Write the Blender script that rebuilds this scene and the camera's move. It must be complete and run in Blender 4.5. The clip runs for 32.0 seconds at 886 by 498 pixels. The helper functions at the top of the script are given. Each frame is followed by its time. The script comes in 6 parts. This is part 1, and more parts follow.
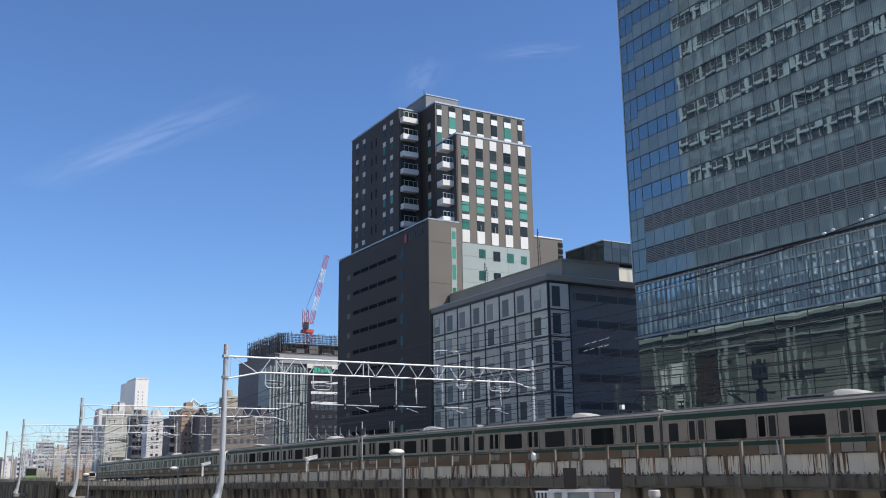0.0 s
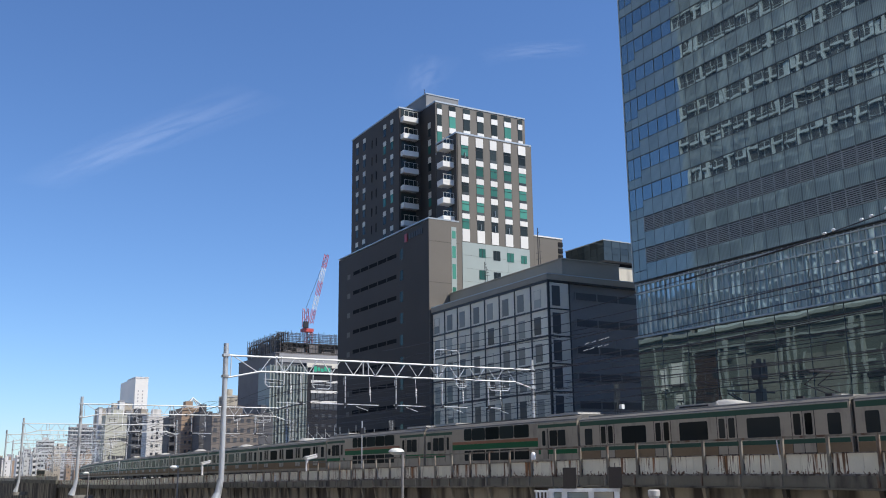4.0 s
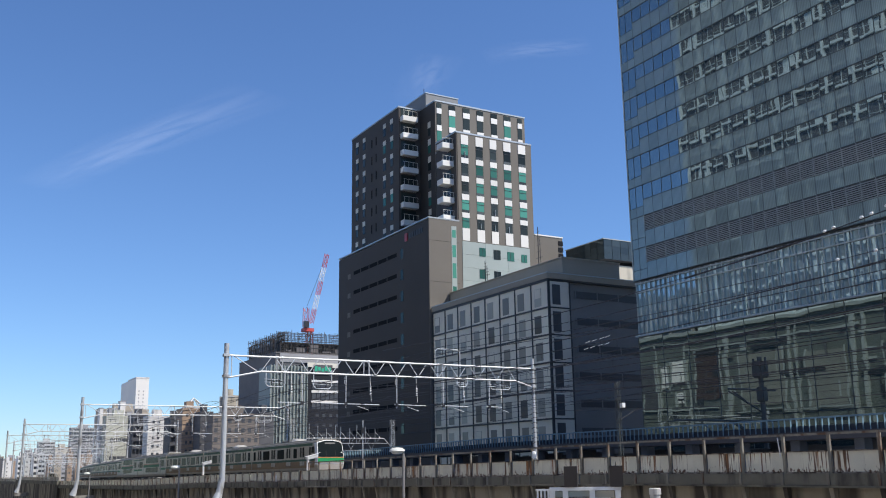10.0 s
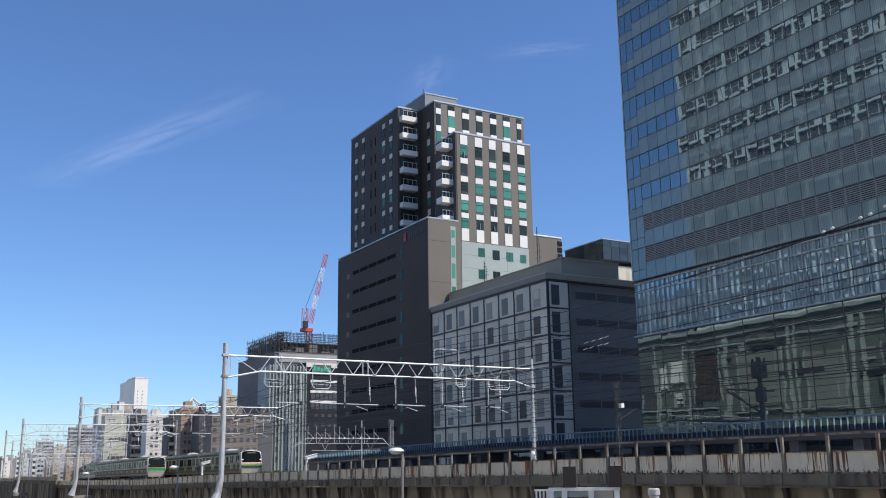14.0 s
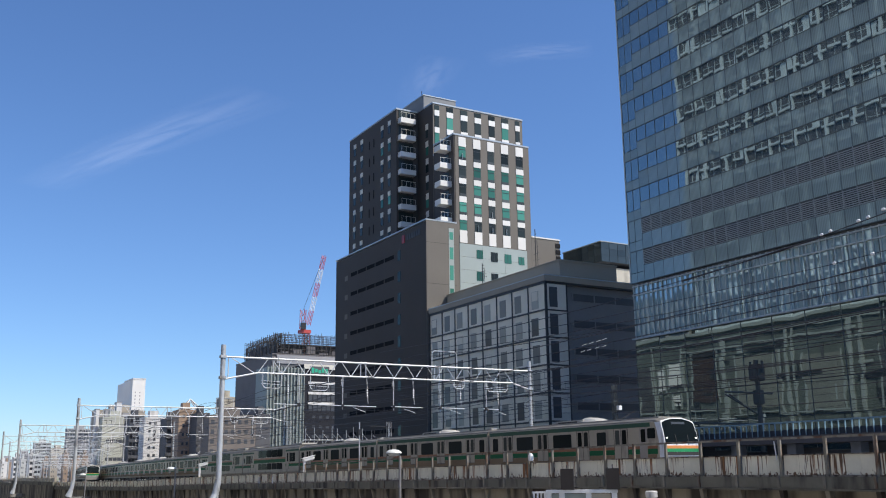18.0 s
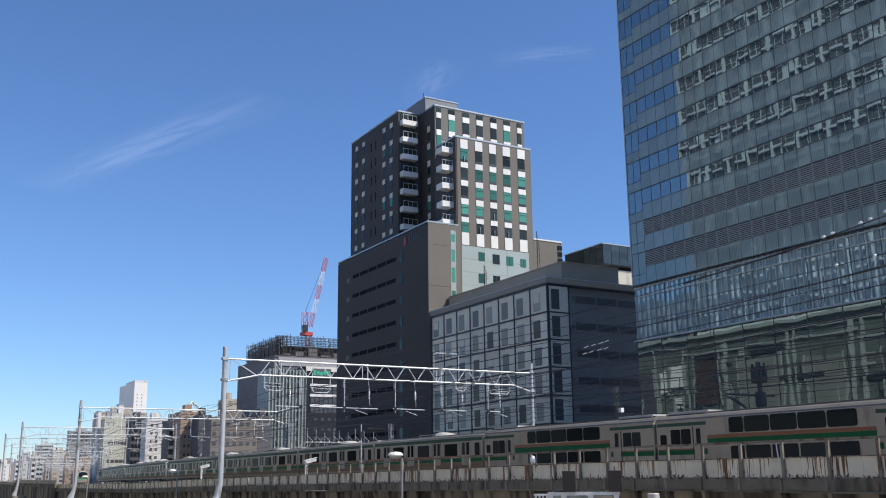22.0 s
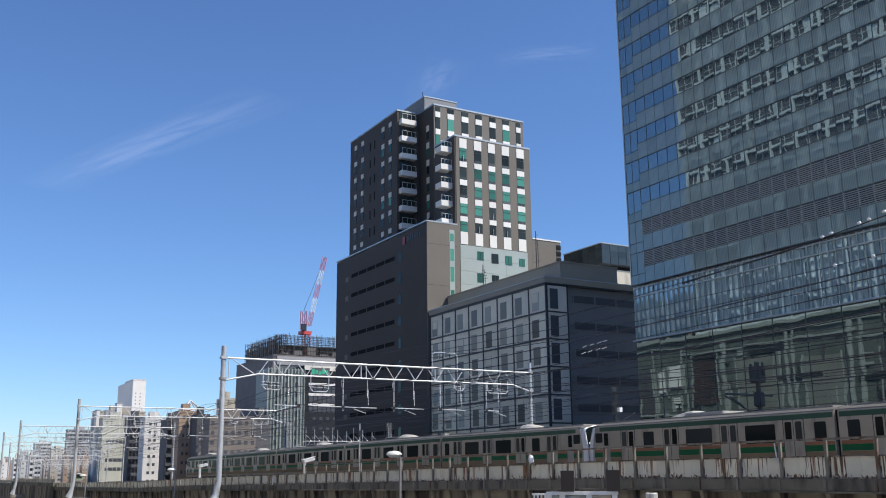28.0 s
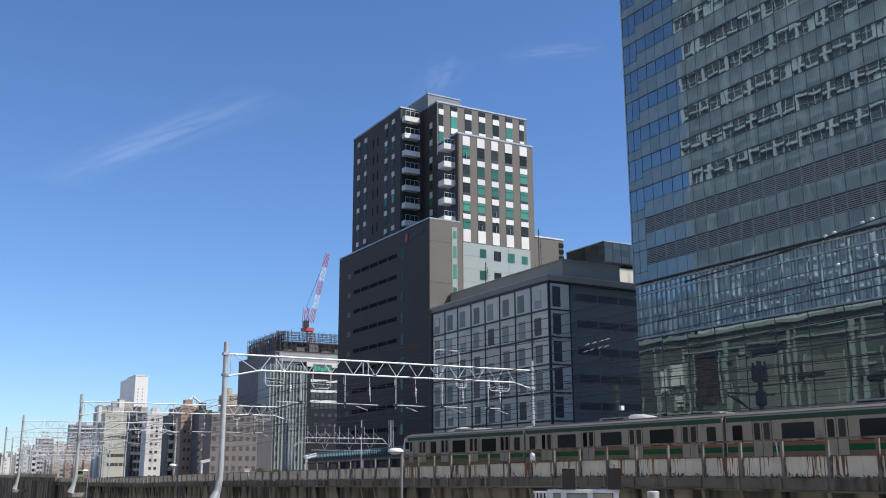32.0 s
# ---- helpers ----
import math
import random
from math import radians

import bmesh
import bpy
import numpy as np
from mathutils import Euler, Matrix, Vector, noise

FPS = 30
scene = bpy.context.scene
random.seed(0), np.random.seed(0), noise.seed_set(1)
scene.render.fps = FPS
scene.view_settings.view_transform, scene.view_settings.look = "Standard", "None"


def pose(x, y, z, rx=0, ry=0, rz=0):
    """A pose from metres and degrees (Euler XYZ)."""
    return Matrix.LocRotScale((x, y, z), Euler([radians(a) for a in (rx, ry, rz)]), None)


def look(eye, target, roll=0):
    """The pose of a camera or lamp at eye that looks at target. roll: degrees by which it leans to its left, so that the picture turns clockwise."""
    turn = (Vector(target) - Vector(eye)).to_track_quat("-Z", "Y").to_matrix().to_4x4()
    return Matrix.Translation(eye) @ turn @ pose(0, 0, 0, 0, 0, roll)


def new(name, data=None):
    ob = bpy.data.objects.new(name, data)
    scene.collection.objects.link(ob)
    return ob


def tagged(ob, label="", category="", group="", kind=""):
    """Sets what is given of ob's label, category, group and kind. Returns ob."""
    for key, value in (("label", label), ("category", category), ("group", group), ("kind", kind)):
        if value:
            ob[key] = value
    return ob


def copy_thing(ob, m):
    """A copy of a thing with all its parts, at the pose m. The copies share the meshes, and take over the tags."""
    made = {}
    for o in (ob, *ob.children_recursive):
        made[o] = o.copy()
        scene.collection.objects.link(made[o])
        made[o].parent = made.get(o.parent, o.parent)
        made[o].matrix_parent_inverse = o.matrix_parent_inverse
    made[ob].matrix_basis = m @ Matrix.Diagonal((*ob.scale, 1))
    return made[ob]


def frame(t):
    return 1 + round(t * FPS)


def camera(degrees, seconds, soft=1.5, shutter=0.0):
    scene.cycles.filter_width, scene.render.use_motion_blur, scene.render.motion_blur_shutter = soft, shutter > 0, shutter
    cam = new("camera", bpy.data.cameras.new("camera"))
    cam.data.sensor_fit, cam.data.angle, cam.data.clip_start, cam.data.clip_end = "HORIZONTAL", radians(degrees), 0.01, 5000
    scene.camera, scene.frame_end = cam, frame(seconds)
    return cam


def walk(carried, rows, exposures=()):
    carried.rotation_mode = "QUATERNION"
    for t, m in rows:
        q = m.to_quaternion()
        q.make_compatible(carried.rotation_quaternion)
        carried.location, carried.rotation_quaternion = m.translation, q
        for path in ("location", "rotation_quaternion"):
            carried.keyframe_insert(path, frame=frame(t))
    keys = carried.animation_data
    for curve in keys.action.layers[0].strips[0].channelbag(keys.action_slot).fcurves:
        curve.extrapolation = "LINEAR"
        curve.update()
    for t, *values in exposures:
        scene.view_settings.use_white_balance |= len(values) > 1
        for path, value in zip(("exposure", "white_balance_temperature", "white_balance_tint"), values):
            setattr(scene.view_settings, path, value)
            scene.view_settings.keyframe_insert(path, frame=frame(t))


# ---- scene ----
CAM_Z = 7.5
cam = camera(49.456, 32.0, soft=1.05)


def aim(yaw, pitch, roll):
    a, p = radians(yaw), radians(pitch)
    way = Vector((math.sin(a) * math.cos(p), math.cos(a) * math.cos(p), math.sin(p)))
    eye = Vector((0, 0, CAM_Z))
    return look(eye, eye + way * 100, roll)


walk(cam, [
    (0, aim(29.847, 12.903, -0.744)),
    (0.5, aim(29.841, 12.843, -0.731)),
    (1, aim(29.827, 12.813, -0.727)),
    (1.5, aim(29.796, 12.856, -0.771)),
    (2, aim(29.800, 12.886, -0.725)),
    (2.5, aim(29.828, 12.884, -0.687)),
    (3, aim(29.839, 12.867, -0.655)),
    (3.5, aim(29.846, 12.864, -0.633)),
    (5.5, aim(29.826, 12.873, -0.768)),
    (6, aim(29.816, 12.885, -0.732)),
    (6.5, aim(29.793, 12.891, -0.693)),
    (7, aim(29.791, 12.880, -0.691)),
    (7.5, aim(29.812, 12.832, -0.694)),
    (8, aim(29.856, 12.777, -0.636)),
    (8.5, aim(29.911, 12.758, -0.607)),
    (9, aim(29.913, 12.778, -0.625)),
    (9.5, aim(29.879, 12.799, -0.736)),
    (10, aim(29.832, 12.818, -0.865)),
    (10.5, aim(29.848, 12.826, -0.897)),
    (11, aim(29.953, 12.813, -0.850)),
    (11.5, aim(30.010, 12.813, -0.752)),
    (12, aim(29.976, 12.818, -0.651)),
    (12.5, aim(29.943, 12.806, -0.660)),
    (13, aim(29.928, 12.792, -0.723)),
    (13.5, aim(29.896, 12.801, -0.791)),
    (14, aim(29.886, 12.826, -0.813)),
    (14.5, aim(29.918, 12.831, -0.775)),
    (16.5, aim(29.960, 12.886, -0.770)),
    (17, aim(30.004, 12.899, -0.703)),
    (17.5, aim(30.025, 12.919, -0.684)),
    (18, aim(29.999, 12.938, -0.701)),
    (18.5, aim(29.979, 12.948, -0.645)),
    (19, aim(29.949, 12.920, -0.630)),
    (19.5, aim(29.900, 12.904, -0.688)),
    (20, aim(29.884, 12.946, -0.712)),
    (20.5, aim(29.893, 13.015, -0.721)),
    (21, aim(29.901, 13.048, -0.709)),
    (21.5, aim(29.892, 13.074, -0.681)),
    (22, aim(29.888, 13.067, -0.680)),
    (22.5, aim(29.890, 13.034, -0.758)),
    (23, aim(29.897, 13.014, -0.769)),
    (23.5, aim(29.919, 13.018, -0.675)),
    (24, aim(29.934, 13.033, -0.649)),
    (24.5, aim(29.924, 13.053, -0.649)),
    (25, aim(29.896, 13.056, -0.665)),
    (25.5, aim(29.888, 13.044, -0.695)),
    (27.5, aim(29.957, 13.027, -0.594)),
    (28, aim(29.960, 13.026, -0.587)),
    (28.5, aim(29.958, 13.022, -0.563)),
    (29, aim(29.921, 13.007, -0.535)),
    (29.5, aim(29.885, 12.978, -0.489)),
    (30, aim(29.901, 12.942, -0.404)),
    (30.5, aim(29.923, 12.909, -0.365)),
    (31, aim(29.891, 12.899, -0.349)),
    (31.5, aim(29.839, 12.884, -0.270)),
    (32, aim(29.797, 12.871, -0.261)),
])

# ---- light ----
SUN_AZ, SUN_EL = 136.0, 53.2       # clockwise from the line of the tracks (+y)
world = bpy.data.worlds.new("sky")
scene.world = world
world.use_nodes = True
wn = world.node_tree
sky = wn.nodes.new("ShaderNodeTexSky")
sky.sky_type, sky.sun_disc = "NISHITA", False
sky.sun_elevation, sky.sun_rotation = radians(SUN_EL), radians(SUN_AZ)
sky.altitude, sky.air_density, sky.dust_density, sky.ozone_density = 0, 1.0, 0.1, 4.0
tint = wn.nodes.new("ShaderNodeMix")
tint.data_type, tint.blend_type = "RGBA", "MULTIPLY"
tint.inputs[0].default_value, tint.inputs[7].default_value = 1.0, (0.765, 0.955, 1.225, 1)
wn.links.new(sky.outputs[0], tint.inputs[6])
wn.links.new(tint.outputs[2], wn.nodes["Background"].inputs[0])
wn.nodes["Background"].inputs[1].default_value = 0.125
sun = new("sun", bpy.data.lights.new("sun", "SUN"))
sun.data.energy, sun.data.angle, sun.data.color = 6.2, radians(0.53), (1.0, 0.93, 0.83)
_a, _e = radians(SUN_AZ), radians(SUN_EL)
sun.matrix_world = look((60 * math.sin(_a), 60 * math.cos(_a), 150), (60 * math.sin(_a) - math.sin(_a) * math.cos(_e), 60 * math.cos(_a) - math.cos(_a) * math.cos(_e), 150 - math.sin(_e)))
scene.view_settings.exposure = 0.0


# ---- materials ----
def paint(name, col, rough=0.6, metal=0.0, var=0.12, scale=0.6, fine=14.0, bump=0.0, rnd=0.0, stretch=(1, 1, 1), stain=None, spec=0.5):
    """A surface with broad and fine variation. stain: (colour, amount, scale, stretch) of dirt or rust with a shape of its own."""
    m = bpy.data.materials.new(name)
    m.use_nodes = True
    n, l = m.node_tree.nodes, m.node_tree.links
    b = n["Principled BSDF"]
    b.inputs["Roughness"].default_value, b.inputs["Metallic"].default_value = rough, metal
    b.inputs["Specular IOR Level"].default_value = spec
    tc, oi = n.new("ShaderNodeTexCoord"), n.new("ShaderNodeObjectInfo")
    off = n.new("ShaderNodeVectorMath")
    off.operation = "MULTIPLY_ADD"
    mul = n.new("ShaderNodeCombineXYZ")
    for k in range(3):
        l.new(oi.outputs["Random"], mul.inputs[k])
    l.new(mul.outputs[0], off.inputs[0])
    off.inputs[1].default_value = (37, 53, 71)
    l.new(tc.outputs["Object"], off.inputs[2])
    mp = n.new("ShaderNodeMapping")
    mp.inputs["Scale"].default_value = stretch
    l.new(off.outputs[0], mp.inputs[0])
    a, f = n.new("ShaderNodeTexNoise"), n.new("ShaderNodeTexNoise")
    a.inputs["Scale"].default_value, a.inputs["Detail"].default_value = scale, 4
    f.inputs["Scale"].default_value, f.inputs["Detail"].default_value = fine, 3
    l.new(mp.outputs[0], a.inputs[0])
    l.new(mp.outputs[0], f.inputs[0])

    def math_node(op, x, y, z=None):
        q = n.new("ShaderNodeMath")
        q.operation = op
        for k, v in enumerate((x, y, z)):
            if v is None:
                continue
            if isinstance(v, (int, float)):
                q.inputs[k].default_value = v
            else:
                l.new(v, q.inputs[k])
        return q.outputs[0]

    fac = math_node("MULTIPLY_ADD", a.outputs["Fac"], 2.4 * var, 1 - 1.2 * var)
    fac = math_node("MULTIPLY", fac, math_node("MULTIPLY_ADD", f.outputs["Fac"], 0.8 * var, 1 - 0.4 * var))
    if rnd:
        fac = math_node("MULTIPLY", fac, math_node("MULTIPLY_ADD", oi.outputs["Random"], 2 * rnd, 1 - rnd))
    vm = n.new("ShaderNodeVectorMath")
    vm.operation = "SCALE"
    vm.inputs[0].default_value = col
    l.new(fac, vm.inputs["Scale"])
    out = vm.outputs[0]
    if stain:
        scol, amount, ssc, sst = stain
        mp2 = n.new("ShaderNodeMapping")
        mp2.inputs["Scale"].default_value = sst
        l.new(off.outputs[0], mp2.inputs[0])
        s = n.new("ShaderNodeTexNoise")
        s.inputs["Scale"].default_value, s.inputs["Detail"].default_value = ssc, 5
        l.new(mp2.outputs[0], s.inputs[0])
        r = n.new("ShaderNodeValToRGB")
        r.color_ramp.elements[0].position, r.color_ramp.elements[1].position = 0.62 - 0.25 * amount, 0.74 - 0.2 * amount
        l.new(s.outputs["Fac"], r.inputs[0])
        mix = n.new("ShaderNodeMix")
        mix.data_type = "RGBA"
        l.new(r.outputs[0], mix.inputs[0])
        l.new(out, mix.inputs[6])
        mix.inputs[7].default_value = (*scol, 1)
        out = mix.outputs[2]
    l.new(out, b.inputs["Base Color"])
    if bump:
        bp = n.new("ShaderNodeBump")
        bp.inputs["Strength"].default_value, bp.inputs["Distance"].default_value = bump, 0.05
        l.new(f.outputs["Fac"], bp.inputs["Height"])
        l.new(bp.outputs[0], b.inputs["Normal"])
    return m


def glazing(name, tint, body, share, rough=0.02, wave=0.0, wave_scale=0.25, ior=1.5, spread=0.45, edge=1.0, ribs=0.0):
    """Window glass of a facade: a dark body behind a coated, slightly wavy mirror face."""
    m = bpy.data.materials.new(name)
    m.use_nodes = True
    n, l = m.node_tree.nodes, m.node_tree.links
    n.remove(n["Principled BSDF"])
    d, g, mx = n.new("ShaderNodeBsdfDiffuse"), n.new("ShaderNodeBsdfGlossy"), n.new("ShaderNodeMixShader")
    oi = n.new("ShaderNodeObjectInfo")
    vm = n.new("ShaderNodeVectorMath")
    vm.operation = "SCALE"
    vm.inputs[0].default_value = body
    ma = n.new("ShaderNodeMath")
    ma.operation = "MULTIPLY_ADD"
    ma.inputs[1].default_value, ma.inputs[2].default_value = 2 * spread, 1 - spread
    l.new(oi.outputs["Random"], ma.inputs[0])
    if ribs:
        wc, wt, wm = n.new("ShaderNodeTexCoord"), n.new("ShaderNodeTexWave"), n.new("ShaderNodeMath")
        wt.bands_direction = "Y"
        wt.inputs["Scale"].default_value, wt.inputs["Distortion"].default_value, wt.inputs["Detail"].default_value = 1.6, 1.2, 2.0
        l.new(wc.outputs["Object"], wt.inputs[0])
        wm.operation = "MULTIPLY_ADD"
        wm.inputs[1].default_value = 2 * ribs
        l.new(wt.outputs["Fac"], wm.inputs[0])
        l.new(ma.outputs[0], wm.inputs[2])
        ma.inputs[2].default_value -= ribs
        l.new(wm.outputs[0], vm.inputs["Scale"])
    else:
        l.new(ma.outputs[0], vm.inputs["Scale"])
    l.new(vm.outputs[0], d.inputs["Color"])
    g.inputs["Color"].default_value, g.inputs["Roughness"].default_value = (*tint, 1), rough
    fr = n.new("ShaderNodeFresnel")
    fr.inputs[0].default_value = ior
    sh = n.new("ShaderNodeMath")
    sh.operation, sh.use_clamp = "MULTIPLY_ADD", True
    sh.inputs[1].default_value, sh.inputs[2].default_value = edge, share
    l.new(fr.outputs[0], sh.inputs[0])
    l.new(sh.outputs[0], mx.inputs[0])
    l.new(d.outputs[0], mx.inputs[1])
    l.new(g.outputs[0], mx.inputs[2])
    l.new(mx.outputs[0], n["Material Output"].inputs[0])
    if wave:
        tc, no, bp = n.new("ShaderNodeTexCoord"), n.new("ShaderNodeTexNoise"), n.new("ShaderNodeBump")
        add = n.new("ShaderNodeVectorMath")
        add.operation = "MULTIPLY_ADD"
        cx = n.new("ShaderNodeCombineXYZ")
        for k in range(3):
            l.new(oi.outputs["Random"], cx.inputs[k])
        l.new(cx.outputs[0], add.inputs[0])
        add.inputs[1].default_value = (31, 47, 59)
        l.new(tc.outputs["Object"], add.inputs[2])
        l.new(add.outputs[0], no.inputs[0])
        no.inputs["Scale"].default_value, no.inputs["Detail"].default_value = wave_scale, 1
        bp.inputs["Strength"].default_value, bp.inputs["Distance"].default_value = 1.0, wave
        l.new(no.outputs["Fac"], bp.inputs["Height"])
        l.new(bp.outputs[0], g.inputs["Normal"])
        l.new(bp.outputs[0], fr.inputs["Normal"])
    return m



def rusty_panel():
    """Grey painted fence sheet: rust runs down from its top edge and eats its lower edge."""
    m = paint("grey_fence_panel", (0.76, 0.73, 0.60), 0.6, var=0.14, scale=1.6, fine=14, rnd=0.08)
    n, l = m.node_tree.nodes, m.node_tree.links
    b = n["Principled BSDF"]
    base = b.inputs["Base Color"].links[0].from_socket
    tc, oi = n.new("ShaderNodeTexCoord"), n.new("ShaderNodeObjectInfo")
    sep = n.new("ShaderNodeSeparateXYZ")
    l.new(tc.outputs["Object"], sep.inputs[0])
    off = n.new("ShaderNodeCombineXYZ")
    for k in range(3):
        l.new(oi.outputs["Random"], off.inputs[k])
    out = base
    for sc, size, gain, shift, col in (((1, 1, 0.025), 7.5, 0.1, -0.13, (0.30, 0.13, 0.045)), ((1, 1, 0.04), 20.0, 0.08, -0.12, (0.13, 0.07, 0.035)), ((1, 1, 0.8), 11.0, -1.1, -0.13, (0.13, 0.07, 0.035))):
        mp = n.new("ShaderNodeVectorMath")
        mp.operation = "MULTIPLY_ADD"
        mp.inputs[1].default_value = (37 + size, 53, 71)
        l.new(off.outputs[0], mp.inputs[0])
        st = n.new("ShaderNodeVectorMath")
        st.operation = "MULTIPLY"
        st.inputs[1].default_value = sc
        l.new(tc.outputs["Object"], st.inputs[0])
        l.new(st.outputs[0], mp.inputs[2])
        no = n.new("ShaderNodeTexNoise")
        no.inputs["Scale"].default_value, no.inputs["Detail"].default_value = size, 3
        l.new(mp.outputs[0], no.inputs[0])
        a = n.new("ShaderNodeMath")
        a.operation = "MULTIPLY_ADD"
        a.inputs[1].default_value = gain
        l.new(sep.outputs[2], a.inputs[0])
        l.new(no.outputs["Fac"], a.inputs[2])
        r = n.new("ShaderNodeMath")
        r.operation = "MULTIPLY_ADD"
        r.inputs[1].default_value = 0.27 if gain > 0 else 0.0
        l.new(oi.outputs["Random"], r.inputs[0])
        l.new(a.outputs[0], r.inputs[2])
        mr = n.new("ShaderNodeMapRange")
        mr.inputs[1].default_value, mr.inputs[2].default_value = 0.64 - shift, 0.71 - shift
        l.new(r.outputs[0], mr.inputs[0])
        mix = n.new("ShaderNodeMix")
        mix.data_type = "RGBA"
        l.new(mr.outputs[0], mix.inputs[0])
        l.new(out, mix.inputs[6])
        mix.inputs[7].default_value = (*col, 1)
        out = mix.outputs[2]
    l.new(out, b.inputs["Base Color"])
    return m


def glow(name, col, power):
    m = bpy.data.materials.new(name)
    m.use_nodes = True
    b = m.node_tree.nodes["Principled BSDF"]
    b.inputs["Base Color"].default_value = (*col, 1)
    b.inputs["Emission Color"].default_value, b.inputs["Emission Strength"].default_value = (*col, 1), power
    return m


RUST = (0.13, 0.07, 0.04)
ASPHALT = paint("asphalt", (0.05, 0.05, 0.052), 0.9, var=0.2, scale=0.3, fine=30, bump=0.3)
CITY = paint("city_ground", (0.34, 0.305, 0.26), 0.9, var=0.3, scale=0.02, fine=1)
CONCRETE = paint("concrete", (0.27, 0.255, 0.23), 0.85, var=0.25, scale=0.5, fine=9, bump=0.2, stain=((0.07, 0.06, 0.05), 0.5, 1.2, (1, 1, 0.15)))
GIRDER = paint("girder_concrete", (0.175, 0.165, 0.128), 0.85, var=0.3, scale=0.7, fine=9, bump=0.2, stain=((0.05, 0.045, 0.04), 0.5, 1.5, (1, 1, 0.2)))
WALL_OLD = paint("stained_concrete", (0.3, 0.265, 0.2), 0.9, var=0.3, scale=0.8, fine=7, bump=0.2, stain=((0.06, 0.05, 0.04), 0.75, 0.9, (1, 1, 0.12)))
PANEL = rusty_panel()
RUSTY_LIP = paint("rusty_lip", (0.3, 0.26, 0.22), 0.8, var=0.4, scale=3, fine=16, stain=((0.05, 0.03, 0.02), 0.8, 6, (1, 1, 1)))
# Near-black that stands for the shade inside slots, gaps and louvres.
VOID = paint("recess_shade", (0.026, 0.027, 0.03), 1.0, var=0.2, spec=0.0)
SCREEN_FIN = paint("screen_fin", (0.47, 0.49, 0.46), 0.4, 0.3, var=0.1)
PANEL_FAR = paint("grey_fence_panel_far", (0.5, 0.48, 0.43), 0.6, var=0.2, scale=0.8, fine=8, stain=((0.2, 0.12, 0.07), 0.35, 3.0, (1, 1, 0.2)))
POST = paint("rusty_post_steel", (0.225, 0.205, 0.165), 0.65, var=0.3, scale=2, fine=14, rnd=0.2, stain=(RUST, 0.5, 3.5, (1, 1, 0.4)))
BALLAST = paint("ballast", (0.16, 0.13, 0.11), 0.95, var=0.4, scale=1, fine=16, bump=0.8)
RAIL = paint("rail_steel", (0.25, 0.2, 0.17), 0.4, 0.8, var=0.2)
GALV = paint("galvanised_steel", (0.5, 0.52, 0.53), 0.5, 0.35, var=0.15, scale=1.2, fine=10, stain=((0.2, 0.19, 0.18), 0.3, 1.5, (1, 1, 0.3)))
TUBE = paint("pale_steel_tube", (0.55, 0.57, 0.58), 0.45, 0.2, var=0.1, scale=1.0)
WIRE = paint("dark_wire", (0.035, 0.035, 0.04), 0.5, 0.5, var=0.1)
PORCELAIN = paint("white_porcelain", (0.8, 0.8, 0.78), 0.25, var=0.06)
SCAFFOLD = paint("scaffold_tube", (0.24, 0.23, 0.22), 0.6, 0.2, var=0.2)
DARKSTEEL = paint("dark_steel", (0.03, 0.03, 0.035), 0.5, 0.3, var=0.2)
DULL_STEEL = paint("dull_grey_green_steel", (0.06, 0.07, 0.068), 0.7, var=0.2)
BLACK = paint("black_panel", (0.024, 0.019, 0.018), 0.5, var=0.2, scale=3)
WHITE = paint("white_paint", (0.74, 0.75, 0.74), 0.45, var=0.08, scale=1.5, stain=((0.4, 0.38, 0.35), 0.25, 2, (1, 1, 0.2)))
BLUE = paint("blue_painted_steel", (0.165, 0.275, 0.345), 0.5, var=0.15, scale=1)
PIER_BLUE = paint("blue_grey_pier_paint", (0.15, 0.19, 0.275), 0.6, var=0.15, scale=0.8, fine=6)
REAR_BLUE = paint("dark_blue_panel", (0.05, 0.066, 0.1), 0.4, var=0.25, scale=0.5, fine=4, rnd=0.4)
NAVY = paint("navy_painted_steel", (0.012, 0.024, 0.045), 0.6, var=0.15, scale=1)
STAINLESS = paint("brushed_stainless", (0.43, 0.39, 0.315), 0.4, 0.3, var=0.14, spec=0.25, scale=0.5, fine=6, stretch=(1, 0.3, 1), stain=((0.3, 0.27, 0.23), 0.3, 1.5, (1, 1, 0.3)))
GRIME = paint("brown_brake_dust", (0.27, 0.195, 0.115), 0.7, var=0.25, scale=0.7, fine=6, stretch=(1, 0.4, 1), spec=0.2)
SKIRT = paint("grimy_stainless", (0.36, 0.33, 0.29), 0.5, 0.3, var=0.2, scale=0.8)
ROOF_DARK = paint("dark_train_roof", (0.15, 0.14, 0.12), 0.6, var=0.25, scale=0.8, fine=5)
ROOF_GREY = paint("grey_train_roof", (0.33, 0.31, 0.27), 0.55, var=0.2, scale=0.8, fine=5)
AC = paint("pale_grey_aluminium", (0.42, 0.405, 0.37), 0.55, 0.1, var=0.12, scale=1.5)
GREEN = paint("deep_green_band", (0.013, 0.128, 0.048), 0.55, var=0.12, spec=0.2)
# Front bands: brighter copies of the side paint, with the sun in their colour.
FRONT_GREEN = paint("sunlit_green_band", (0.02, 0.27, 0.09), 0.4, var=0.06)
FRONT_ORANGE = paint("sunlit_orange_band", (0.62, 0.23, 0.06), 0.4, var=0.06)
LENS = paint("clear_lamp_lens", (0.7, 0.7, 0.68), 0.15, var=0.05)
DISPLAY = paint("dim_display", (0.03, 0.036, 0.04), 0.3, var=0.2, scale=6)
